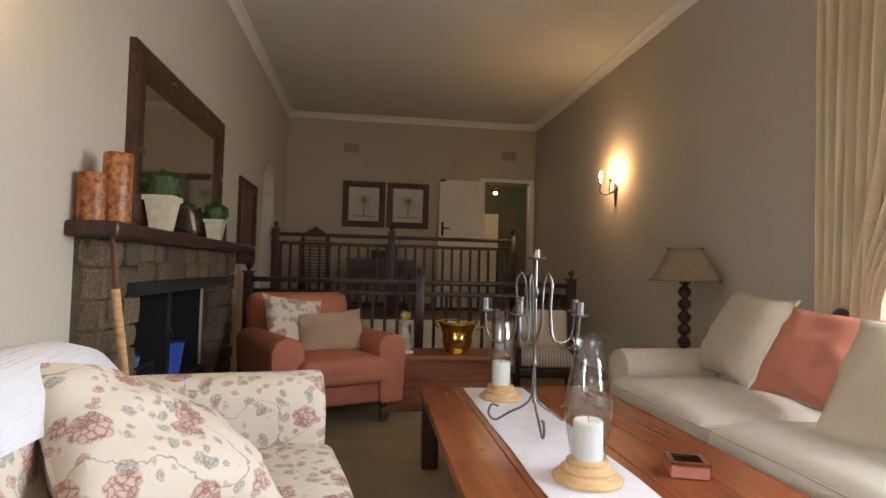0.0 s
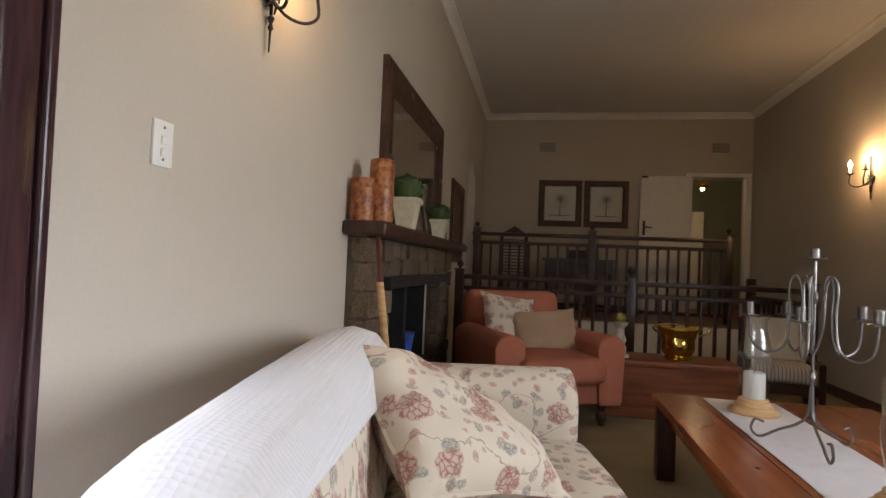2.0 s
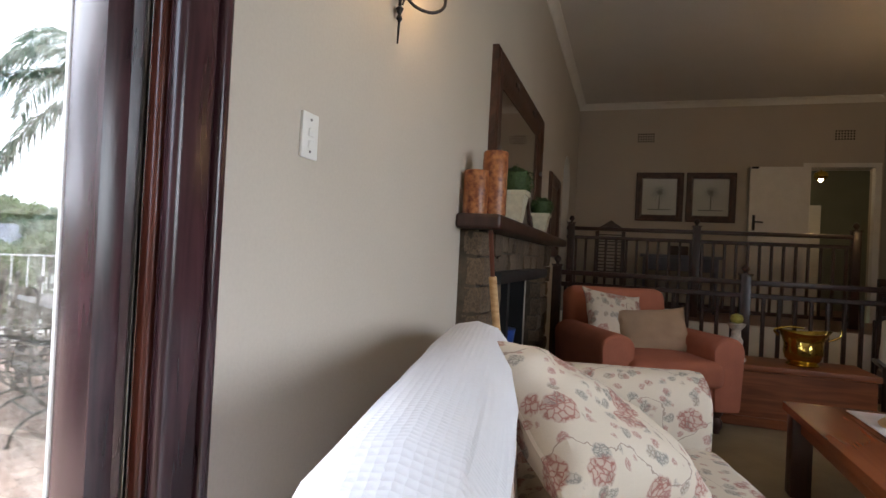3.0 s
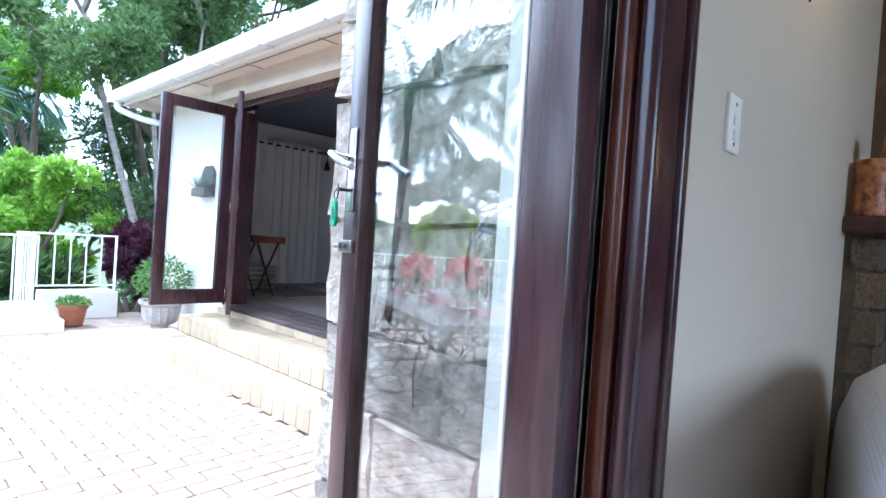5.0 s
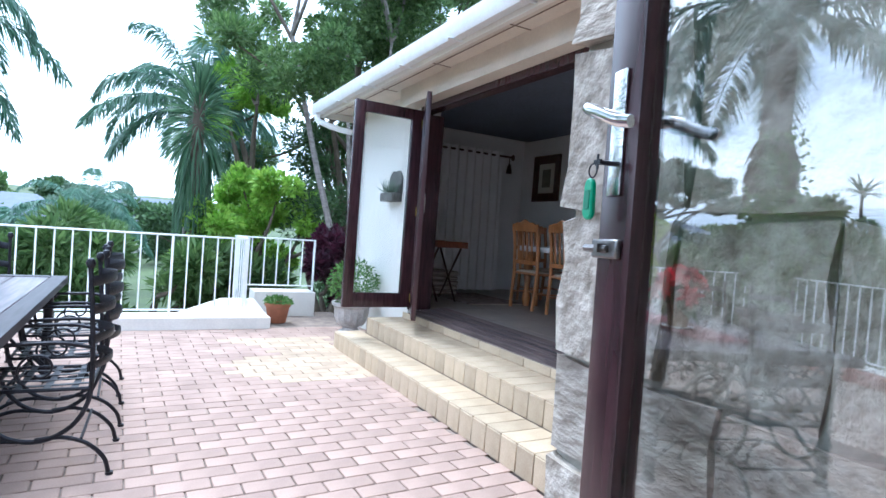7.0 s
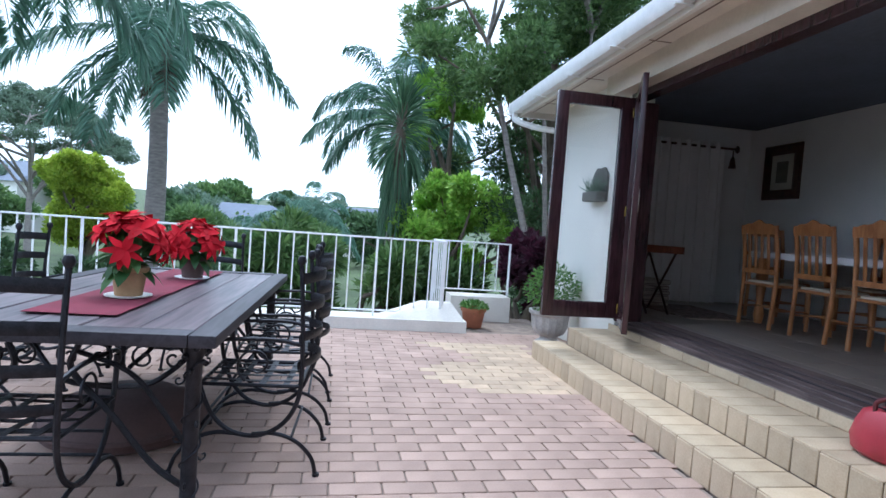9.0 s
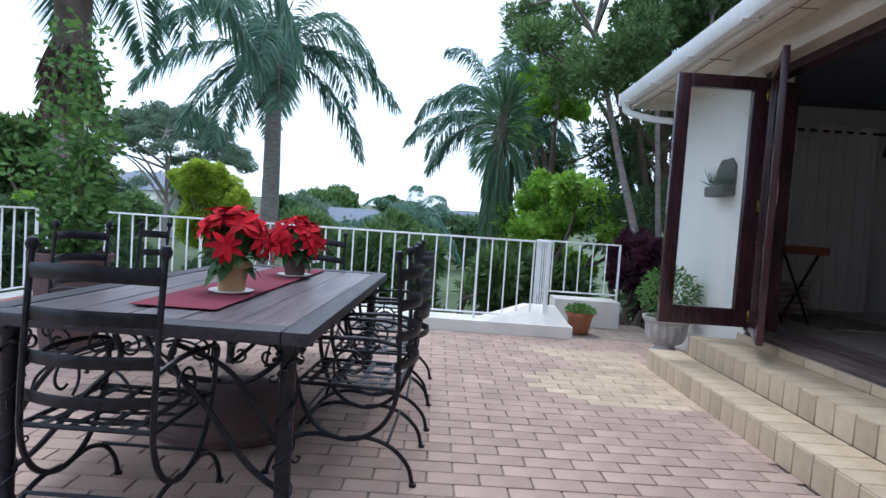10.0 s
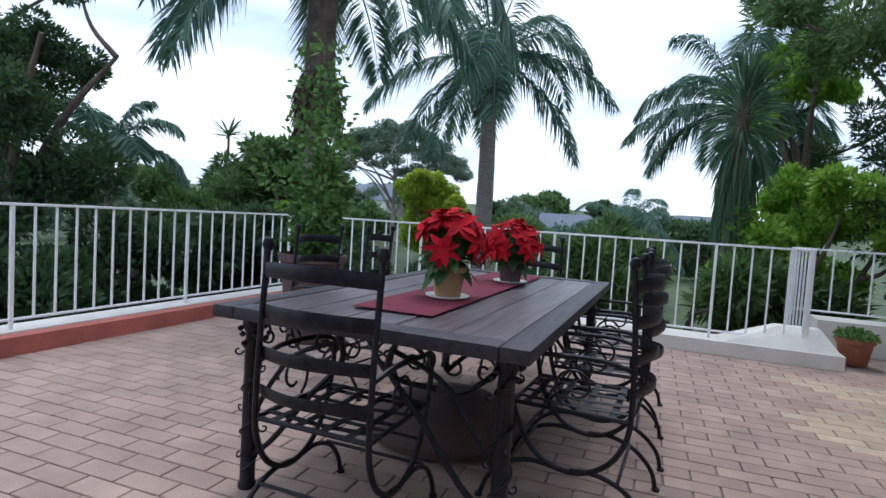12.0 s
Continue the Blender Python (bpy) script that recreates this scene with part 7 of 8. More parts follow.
def dining_chair(at, turn, first=None, material=None):
    m = pose(*at, 0, 0, turn)
    if first:
        return copy_thing(first, m)
    t = thing("dining_chair", (0, 0, 0), "honey wooden dining chair with a slatted back and a woven seat", "dining chair", "chairs along the dining table")
    t.matrix_basis = m
    W2 = 0.215
    for s in (-1, 1):
        part("leg", tube(bmesh.new(), [(s * (W2 - 0.01), -0.03, 0), (s * W2, 0, 0.44), (s * W2, -0.015, 0.75), (s * W2, -0.06, 1.04)], 0.021, 8), CHAIRWOOD, t, "turned back post")
        part("leg", tube(bmesh.new(), [(s * W2, 0.40, 0), (s * W2, 0.40, 0.44)], 0.020, 8), CHAIRWOOD, t)
        part("stretcher", cyl(bmesh.new(), (s * W2, 0.0, 0.20), (s * W2, 0.40, 0.20), 0.011, 6), CHAIRWOOD, t)
    part("seat_rim", rbox((-W2, -0.01, 0.425), (W2, 0.42, 0.455), 0.012, 2), CHAIRWOOD, t)
    part("seat", block((-W2 + 0.03, 0.02, 0.45), (W2 - 0.03, 0.40, 0.475), 0.010, 2), CREAMCUSH, t, "woven rush seat pad")
    bm = bmesh.new()
    n = 14
    r0, r1 = [], []
    for i in range(n + 1):
        u = 2 * i / n - 1
        ztop = 1.03 + 0.055 * math.cos(u * math.pi / 2) ** 2 + 0.012 * math.cos(u * 3 * math.pi)
        for rr, y in ((r0, -0.068), (r1, -0.046)):
            rr.append((bm.verts.new((u * (W2 + 0.015), y, 0.95)), bm.verts.new((u * (W2 + 0.015), y - 0.008, ztop))))
    for i in range(n):
        bm.faces.new((r0[i][0], r0[i + 1][0], r0[i + 1][1], r0[i][1]))
        bm.faces.new((r1[i][0], r1[i][1], r1[i + 1][1], r1[i + 1][0]))
        bm.faces.new((r0[i][1], r0[i + 1][1], r1[i + 1][1], r1[i][1]))
        bm.faces.new((r0[i][0], r1[i][0], r1[i + 1][0], r0[i + 1][0]))
    bm.faces.new((r0[0][0], r0[0][1], r1[0][1], r1[0][0])), bm.faces.new((r0[n][0], r1[n][0], r1[n][1], r0[n][1]))
    part("crest_rail", bm, CHAIRWOOD, t, "scalloped crest rail")
    part("lower_rail", rbox((-W2, -0.028, 0.55), (W2, -0.008, 0.60), 0.005, 1), CHAIRWOOD, t)
    for i in range(4):
        x = -0.125 + i * 0.083
        bm = rbox((-0.017, -0.008, 0), (0.017, 0.006, 0.37), 0.004, 1)
        bm.transform(pose(x, -0.018, 0.59, 6, 0, 0))
        part("back_slat", bm, CHAIRWOOD, t)
    part("stretcher", cyl(bmesh.new(), (-W2, 0.2, 0.20), (W2, 0.2, 0.20), 0.011, 6), CHAIRWOOD, t)
    return t


d0 = dining_chair((-7.15, 4.55, 0.43), 3)
for x, a in ((-6.50, -2), (-5.85, 4), (-5.20, 0), (-4.55, 2)):
    dining_chair((x, 4.58, 0.43), a, d0)
for x in (-6.9, -6.2, -5.5, -4.8):
    dining_chair((x, 5.84, 0.43), 180, d0)
k = dining_chair((-7.92, 5.25, 0.43), -90, d0)
tt = thing("butler_tray", (-7.95, 3.78, 0.43), "dark wooden butler's tray on crossed legs", "tray table")
part("tray", rbox((-0.30, -0.2, 0.68), (0.30, 0.2, 0.70), 0.004, 1), REDWOOD, tt)
for a, b in (((-0.32, -0.22, 0.68), (-0.29, 0.22, 0.76)), ((0.29, -0.22, 0.68), (0.32, 0.22, 0.76)), ((-0.29, -0.22, 0.68), (0.29, -0.20, 0.73)), ((-0.29, 0.20, 0.68), (0.29, 0.22, 0.73))):
    part("tray_side", rbox(a, b, 0.005, 1), REDWOOD, tt)
for y in (-0.16, 0.16):
    part("leg", tube(bmesh.new(), [(-0.25, y, 0), (0.25, y, 0.68)], 0.014, 6), DARKWOOD, tt)
    part("leg", tube(bmesh.new(), [(0.25, y * 0.8, 0), (-0.25, y * 0.8, 0.68)], 0.014, 6), DARKWOOD, tt)
for i in range(5):
    f = thing("folded_cushion", (-8.55, 4.05, 0.45 + i * 0.065), "folded grey striped seat cushion in a stack on the floor", "cushion", "stack of folded cushions", turn=(i * 37) % 11 - 5)
    part("cover", block((-0.25, -0.24, 0), (0.25, 0.24, 0.06), 0.022, 3, 2, 0.01, i), STRIPE, f)

rg = thing("dining_rug", (-8.0, 4.35, 0.442), "worn dark patterned rug on the tiled floor", "rug", turn=3)
part("woven_field", rbox((-0.55, -0.42, 0), (0.55, 0.42, 0.012), 0.004, 1), mat("worn_rug_pile", (0.13, 0.07, 0.06), 0.95, vary=0.6, scale=16, bump=0.002, bscale=180, col2=(0.30, 0.24, 0.20)), rg)
part("fringe", rbox((-0.585, -0.40, 0), (-0.552, 0.40, 0.005), 0.001, 1), CREAMCUSH, rg, "pale fringe")
part("fringe", rbox((0.552, -0.40, 0), (0.585, 0.40, 0.005), 0.001, 1), CREAMCUSH, rg, "pale fringe")
hb = thing("handbag", (-4.06, 2.80, 0.345), "red leather handbag standing on the upper terrace step", "handbag", turn=12)
REDBAG = mat("red_leather", (0.36, 0.03, 0.045), 0.42, vary=0.12, scale=9, bump=0.0006, bscale=150)
bm = lathe(bmesh.new(), [(0.01, 0.0), (0.17, 0.0), (0.205, 0.02), (0.215, 0.07), (0.195, 0.14), (0.16, 0.195), (0.12, 0.215), (0.01, 0.20)], n=32)
for v in bm.verts:
    v.co.y *= 0.52
    v.co += Vector((v.co.x, v.co.y, 0)) * 0.05 * noise.noise(v.co * 12)
part("body", bm, REDBAG, hb)
for s in (-1, 1):
    part("strap", tube(bmesh.new(), smooth_curve([(-0.09, s * 0.05, 0.195), (-0.08, s * 0.055, 0.25), (0.0, s * 0.05, 0.285), (0.08, s * 0.055, 0.25), (0.09, s * 0.05, 0.195)], 5), 0.010, 8), mat("dark_red_strap", (0.10, 0.015, 0.02), 0.5), hb, "dark red handle strap")
part("zip", rbox((-0.12, -0.008, 0.205), (0.12, 0.008, 0.218), 0.003, 1), IRON, hb, "dark zip")

# ---- garden ----


def leaf_mesh(name, P, D, L, Wd, material, parent, seed, kind="stuff", droop=0.0):
    """Many flat pointed leaves in one mesh: arrays of points, directions and lengths."""
    rng = np.random.default_rng(seed)
    n = len(P)
    D = D / (np.linalg.norm(D, axis=1, keepdims=True) + 1e-9)
    R = rng.normal(size=(n, 3))
    S = np.cross(D, R)
    S /= np.linalg.norm(S, axis=1, keepdims=True) + 1e-9
    L, Wd = L[:, None], Wd[:, None]
    mid = P + D * L * 0.45
    mid[:, 2] += L[:, 0] * 0.05
    tip = P + D * L
    tip[:, 2] -= L[:, 0] * droop
    V = np.stack([P, mid + S * Wd / 2, tip, mid - S * Wd / 2], axis=1).reshape(-1, 3)
    me = bpy.data.meshes.new(name)
    me.vertices.add(len(V))
    me.vertices.foreach_set("co", V.astype(np.float32).ravel())
    me.loops.add(4 * n)
    me.loops.foreach_set("vertex_index", np.arange(4 * n, dtype=np.int32))
    me.polygons.add(n)
    me.polygons.foreach_set("loop_start", np.arange(0, 4 * n, 4, dtype=np.int32))
    me.update(calc_edges=True)
    me.materials.append(material)
    ob = new(name, me)
    ob.parent = parent
    return tagged(ob, kind=kind)


def cloud(rng, c, r, n, squash=0.8, hollow=0.45):
    d = rng.normal(size=(n, 3))
    d /= np.linalg.norm(d, axis=1, keepdims=True)
    k = rng.random(n) ** (1 / 3) * (1 - hollow) + hollow
    p = d * (r * k)[:, None]
    p[:, 2] *= squash
    return p + np.array(c), d


def bushy(name, at, label, clumps, leaf, width, material, seed, per=500, trunk=None, bark=None, squash=0.8, up=0.3, category="shrub"):
    """A shrub or tree: a branching trunk and a crown of many clumps of leaves."""
    t = thing(name, at, label, category)
    rng = np.random.default_rng(seed)
    PP, DD = [], []
    for (x, y, z, r) in clumps:
        m = max(4, int(7 * r / 0.5))
        for _ in range(m):
            d = rng.normal(size=3)
            d /= np.linalg.norm(d)
            cc = np.array((x, y, z)) + d * r * rng.uniform(0.3, 0.85) * np.array((1, 1, squash))
            rr = r * rng.uniform(0.28, 0.50)
            p, dd = cloud(rng, cc, rr, int(per * (rr / 0.4) ** 1.3) + 20, squash, 0.5)
            dd = dd + rng.normal(size=dd.shape) * 0.6
            dd[:, 2] += up
            PP.append(p)
            DD.append(dd)
    P, D = np.concatenate(PP), np.concatenate(DD)
    if trunk:
        bm = bmesh.new()
        for pts, r0, r1 in trunk:
            tube(bm, smooth_curve(pts, 5), r0, 8, rend=r1)
        for (x, y, z, r) in clumps:
            s = min((Vector(q) for pts, a, b in trunk for q in pts), key=lambda q: (q - Vector((x, y, z))).length)
            tube(bm, smooth_curve([s, (s + Vector((x, y, z))) / 2 + Vector((0.1, 0, -0.1)), (x, y, z)], 4), 0.045, 6, rend=0.015)
        part("trunk", bm, bark or BARKD, t)
    L = rng.uniform(0.6, 1.3, len(P)) * leaf
    leaf_mesh("crown", P, D, L, L * width, material, t, seed)
    return t


def frond(bm, rng, base, az, el, length, droop, leaflet, stem=True):
    """One feather frond: a curving rib with two rows of hanging leaflets. Returns leaf arrays."""
    pts = []
    p = Vector(base)
    d = Vector((math.cos(az) * math.cos(el), math.sin(az) * math.cos(el), math.sin(el)))
    n = 26
    for i in range(n + 1):
        pts.append(p.copy())
        d = (d + Vector((0, 0, -droop / n * (0.4 + 1.6 * i / n)))).normalized()
        p = p + d * length / n
    tube(bm, pts, 0.028, 5, rend=0.005)
    P, D, L = [], [], []
    for i in range(3, n):
        dirv = (pts[i + 1] - pts[i]).normalized()
        side = dirv.cross(Vector((0, 0, 1)))
        side = side.normalized() if side.length > 0.05 else Vector((1, 0, 0))
        upv = side.cross(dirv)
        k = i / n
        ll = leaflet * math.sin(math.pi * (0.12 + 0.84 * k)) ** 0.6
        for s in (-1, 1):
            for j in range(5):
                o = pts[i] + (pts[i + 1] - pts[i]) * (j / 5)
                q = side * s * 0.9 + dirv * 0.55 + upv * float(rng.uniform(-0.25, 0.35)) + Vector((0, 0, -0.38))
                P.append(o), D.append(q), L.append(ll * float(rng.uniform(0.8, 1.15)))
    return P, D, L


def palm(name, at, label, trunk_pts, r0, r1, crown_z, fronds, length, seed, leaflet=0.55, skirt=0.0, els=(-0.35, 1.35), lean=(0, 0), width=0.040, shaft=1.3):
    t = thing(name, at, label, "palm tree")
    rng = np.random.default_rng(seed)
    bm = tube(bmesh.new(), smooth_curve(trunk_pts, 10), r0, 14, rend=r1)
    for v in bm.verts:
        v.co += Vector((v.co.x, v.co.y, 0)) * 0.02 * math.sin(v.co.z * 22)
    part("trunk", bm, BARKP, t, "ringed grey trunk")
    top = Vector(trunk_pts[-1])
    bm = lathe(bmesh.new(), [(r1 * 1.0, 0), (r1 * 1.35, 0.15), (r1 * 1.3, shaft * 0.6), (r1 * 0.6, shaft)], top - Vector((0, 0, 0.05)), n=14)
    part("crownshaft", bm, SHAFT if skirt else BARKP, t)
    ribs = bmesh.new()
    PP, DD, LL = [], [], []
    base = top + Vector((0, 0, shaft * 0.85))
    for k in range(fronds):
        az = 2 * math.pi * (k * 0.381966 + 0.05 * float(rng.normal()))
        el = els[0] + (els[1] - els[0]) * ((k + 0.5) / fronds) ** 0.9
        P, D, L = frond(ribs, rng, base + Vector((math.cos(az), math.sin(az), 0)) * 0.08, az, el, length * float(rng.uniform(0.85, 1.1)), 2.1 if el > 0.2 else 1.2, leaflet)
        PP += P
        DD += D
        LL += L
    part("ribs", ribs, PALMLEAF, t)
    P, D, L = np.array([tuple(p) for p in PP]), np.array([tuple(d) for d in DD]), np.array(LL)
    leaf_mesh("fronds", P, D, L, np.full(len(L), width), PALMLEAF, t, seed, droop=0.28)
    if skirt:
        P, d = [], []
        n = 900
        az = rng.uniform(0, 2 * math.pi, n)
        zz = rng.uniform(-0.1, min(0.65, shaft * 0.6), n)
        rr = r1 * 1.25
        P = np.stack([top.x + rr * np.cos(az), top.y + rr * np.sin(az), top.z + zz], axis=1)
        D = np.stack([np.cos(az) * 0.45, np.sin(az) * 0.45, np.full(n, -1.0)], axis=1)
        L = rng.uniform(0.3, 0.9, n) * skirt
        leaf_mesh("dead_skirt", P, D, L, L * 0.09, DRYLEAF, t, seed + 1)
    return t


DRYLEAF = leafmat("dry_brown_frond", (0.07, 0.045, 0.03), (0.17, 0.12, 0.09), rough=0.9, glow=0.1)
G = -2.4
palm("royal_palm", (-15.86, -4.03, G), "royal palm with a smooth grey trunk and arching feather fronds", [(0, 0, 0), (0.05, 0, 2.5), (0.0, 0.0, 4.5), (-0.02, -0.05, 6.4)], 0.25, 0.18, 0, 17, 3.3, 5, skirt=0.5, els=(-0.65, 1.3), shaft=1.3, leaflet=0.80)
palm("royal_palm", (-9.80, -4.80, G), "tall royal palm with dead brown sheaths hanging below its crown", [(0, 0, 0), (0.05, 0.0, 3.0), (0.10, 0.06, 4.95)], 0.20, 0.165, 0, 17, 3.6, 9, skirt=0.62, els=(-0.5, 1.2), shaft=3.1, leaflet=0.80)
palm("feather_palm", (-17.6, 1.55, G), "feather palm with broad arching fronds behind the yucca", [(0, 0, 0), (0, 0, 3.0), (0, 0, 5.4)], 0.24, 0.16, 0, 17, 2.9, 13, els=(-0.6, 1.5), leaflet=0.75)
palm("low_feather_palm", (-30, -1.6, G), "grey-green feather palm in a distant garden", [(0, 0, 0), (0, 0, 1.6), (0, 0, 2.6)], 0.3, 0.25, 0, 18, 3.4, 17, els=(-0.2, 1.3), shaft=0.8)
palm("low_feather_palm", (-26, -3.9, G), "small feather palm in a distant garden", [(0, 0, 0), (0, 0, 1.0), (0, 0, 2.0)], 0.2, 0.18, 0, 12, 2.2, 18, els=(0.0, 1.35), shaft=0.6)
palm("leaning_palm", (-11.0, -10.9, G), "palm with upright wind-blown fronds beyond the side rail", [(-0.6, -0.4, 0), (-0.2, -0.2, 2.0), (0, 0, 4.0)], 0.12, 0.09, 0, 10, 1.7, 19, els=(0.3, 1.45), shaft=0.5)

# yucca: stiff leaves above a hanging skirt
yu = thing("yucca", (-12.6, 1.22, G), "tall yucca with stiff spiky leaves and a drooping skirt", "yucca")
part("trunk", tube(bmesh.new(), [(0, 0, 0), (0.05, 0, 3.0), (0, 0, 5.9)], 0.16, 10, rend=0.09), BARKD, yu)
rng = np.random.default_rng(3)
n = 900
az = rng.uniform(0, 2 * math.pi, n)
k = rng.random(n)
zz = 3.7 + 2.25 * k
el = -1.48 + 2.95 * np.clip((k - 0.50) / 0.50, 0, 1) + rng.normal(size=n) * 0.10
P = np.stack([0.08 * np.cos(az), 0.08 * np.sin(az), zz], axis=1)
D = np.stack([np.cos(az) * np.cos(el), np.sin(az) * np.cos(el), np.sin(el)], axis=1)
L = np.where(k > 0.50, rng.uniform(0.55, 0.78, n), rng.uniform(0.35, 0.65, n))
P[:, 0] += np.cos(az) * (0.10 + 0.10 * (1 - k)) * (k < 0.6)
P[:, 1] += np.sin(az) * (0.10 + 0.10 * (1 - k)) * (k < 0.6)
leaf_mesh("leaves", P, D, L, np.full(n, 0.042), leafmat("yucca_green", (0.05, 0.115, 0.06), (0.14, 0.24, 0.13)), yu, 3, droop=0.12)


def limbs(h, spread, seed, n=5, start=0.35):
    rnd = random.Random(seed)
    out = [([(0, 0, 0), (0.1, 0.05, h * 0.4), (0, 0.1, h * 0.75)], 0.20, 0.09)]
    for i in range(n):
        a = 2 * math.pi * i / n + rnd.uniform(-.4, .4)
        s = h * rnd.uniform(start, 0.7)
        e = (math.cos(a) * spread, math.sin(a) * spread, h * rnd.uniform(0.7, 1.0))
        out.append(([(0.05, 0.05, s), (e[0] * 0.5, e[1] * 0.5, s + (e[2] - s) * 0.65), e], 0.09, 0.03))
    return out


def clumps(n, rx, ry, z0, z1, r0, r1, seed, cx=0, cy=0):
    rnd = random.Random(seed)
    return [(cx + rnd.uniform(-rx, rx), cy + rnd.uniform(-ry, ry), rnd.uniform(z0, z1), rnd.uniform(r0, r1)) for _ in range(n)]


bushy("garden_tree", (-13.6, 4.4, G), "tall dark evergreen tree with layered loose foliage", clumps(34, 2.8, 2.7, 4.2, 9.8, 0.45, 0.95, 1), 0.17, 0.20, MIDLEAF, 1, 230, limbs(8.5, 2.0, 1, 7), squash=0.55, category="tree")
bushy("garden_tree", (-12.0, 7.6, G), "tall dark evergreen tree behind the dining wing", clumps(28, 2.8, 2.2, 5.0, 10.5, 0.5, 1.0, 2), 0.17, 0.20, MIDLEAF, 2, 230, limbs(9.0, 2.0, 2, 6), squash=0.6, category="tree")
bushy("slender_tree", (-11.1, 3.5, G), "slender pale-trunked tree with sparse mid-green foliage", clumps(13, 1.2, 0.9, 6.0, 8.8, 0.45, 0.8, 3), 0.10, 0.35, MIDLEAF, 3, 520, [([(0.5, 0.3, 0), (0.35, 0.35, 3.0), (0.2, 0.6, 7.0)], 0.05, 0.025), ([(-0.3, 0.5, 0), (-0.4, 0.6, 3.0), (-0.9, 0.7, 7.2)], 0.055, 0.025), ([(0.3, 0, 0), (0.15, 0, 2.5), (-0.4, -0.5, 5.0), (-0.8, -0.9, 7.0)], 0.085, 0.035), ([(0, 0.25, 0), (-0.05, 0.2, 3.0), (-0.35, 0.0, 6.5)], 0.07, 0.03)], BARKP, squash=0.7, category="tree")
bushy("lime_bush", (-13.5, 2.5, G), "bright lime-green rounded shrub", clumps(17, 1.25, 1.25, 2.2, 4.5, 0.30, 0.62, 4), 0.13, 0.42, LIMELEAF, 4, 620, limbs(3.6, 0.7, 4, 5), squash=0.75)
bushy("lime_bush", (-15.4, 2.6, G), "tall lime-green shrub top", clumps(6, 0.6, 0.7, 5.6, 7.2, 0.5, 0.75, 44), 0.10, 0.5, LIMELEAF, 44, 800, limbs(6.5, 0.6, 44, 5), squash=0.8)
bushy("oleander_hedge", (-11.8, 0.6, G), "long-leaved dark green hedge below the terrace rail", clumps(18, 0.9, 1.7, 0.6, 3.1, 0.5, 0.8, 5), 0.22, 0.22, MIDLEAF, 5, 520, limbs(2.6, 0.9, 5, 6), squash=0.9)
bushy("dark_thicket", (-13.6, 5.0, G), "dark dense fine-leaved thicket behind lime-green shrubs", clumps(26, 1.7, 1.9, 1.6, 6.6, 0.45, 0.9, 51), 0.14, 0.22, DARKLEAF, 51, 300, limbs(6.0, 1.5, 51, 6), squash=0.8, category="shrub")
bushy("maroon_shrub", (-10.9, 3.25, G), "maroon-leaved shrub beside the house", clumps(7, 0.4, 0.4, 2.2, 3.6, 0.3, 0.45, 6), 0.14, 0.45, MAROONLEAF, 6, 700, limbs(3.0, 0.4, 6, 4))
bushy("yellow_topiary", (-19.1, -6.85, G), "round yellow-green clipped tree", clumps(14, 0.55, 0.55, 2.9, 4.6, 0.55, 0.8, 7), 0.11, 0.5, YELLOWLEAF, 7, 900, limbs(3.6, 0.5, 7, 5), squash=0.85, category="tree")
bushy("mango_tree", (-13.4, -9.1, G), "dense dark large-leaved tree", clumps(22, 1.7, 1.7, 2.4, 4.8, 0.6, 1.0, 8), 0.22, 0.32, MIDLEAF, 8, 420, limbs(4.4, 1.4, 8, 6), squash=0.8, up=-0.25, category="tree")
bushy("dark_garden_tree", (-7.6, -8.6, G), "dark leafy tree close beyond the side rail", clumps(17, 1.1, 1.3, 3.0, 7.2, 0.45, 0.85, 9), 0.105, 0.36, DARKLEAF, 9, 520, limbs(6.5, 1.4, 9, 6), squash=0.7, category="tree")
bushy("understorey_hedge", (-6.6, -7.0, G), "dark mixed hedge below the side rail", clumps(24, 3.8, 0.8, 0.8, 3.0, 0.6, 0.95, 10), 0.13, 0.45, DARKLEAF, 10, 600, limbs(2.4, 1.5, 10, 6))
bushy("understorey_hedge", (-11.6, -6.4, G), "dark mixed hedge at the terrace corner", clumps(22, 1.4, 1.5, 0.8, 3.0, 0.6, 0.95, 11), 0.13, 0.45, DARKLEAF, 11, 560, limbs(2.4, 1.0, 11, 6))
bushy("understorey_hedge", (-13.0, -2.2, G), "dark shrubs below the far rail", clumps(20, 0.9, 2.4, 0.4, 2.5, 0.6, 0.95, 12), 0.14, 0.4, DARKLEAF, 12, 500, limbs(2.0, 1.0, 12, 6))
bushy("yellow_shrub", (-12.4, -7.2, G), "small yellow-green shrub among dark ones", clumps(6, 0.6, 0.6, 2.6, 3.5, 0.35, 0.5, 14), 0.12, 0.4, LIMELEAF, 14, 600, limbs(3.0, 0.4, 14, 4))
bushy("grassy_shrub", (-24, -2.6, G), "spiky light green garden shrub", clumps(10, 2.0, 2.0, 1.5, 3.4, 0.6, 1.0, 15), 0.30, 0.15, MIDLEAF, 15, 300, limbs(2.4, 1.2, 15, 5))
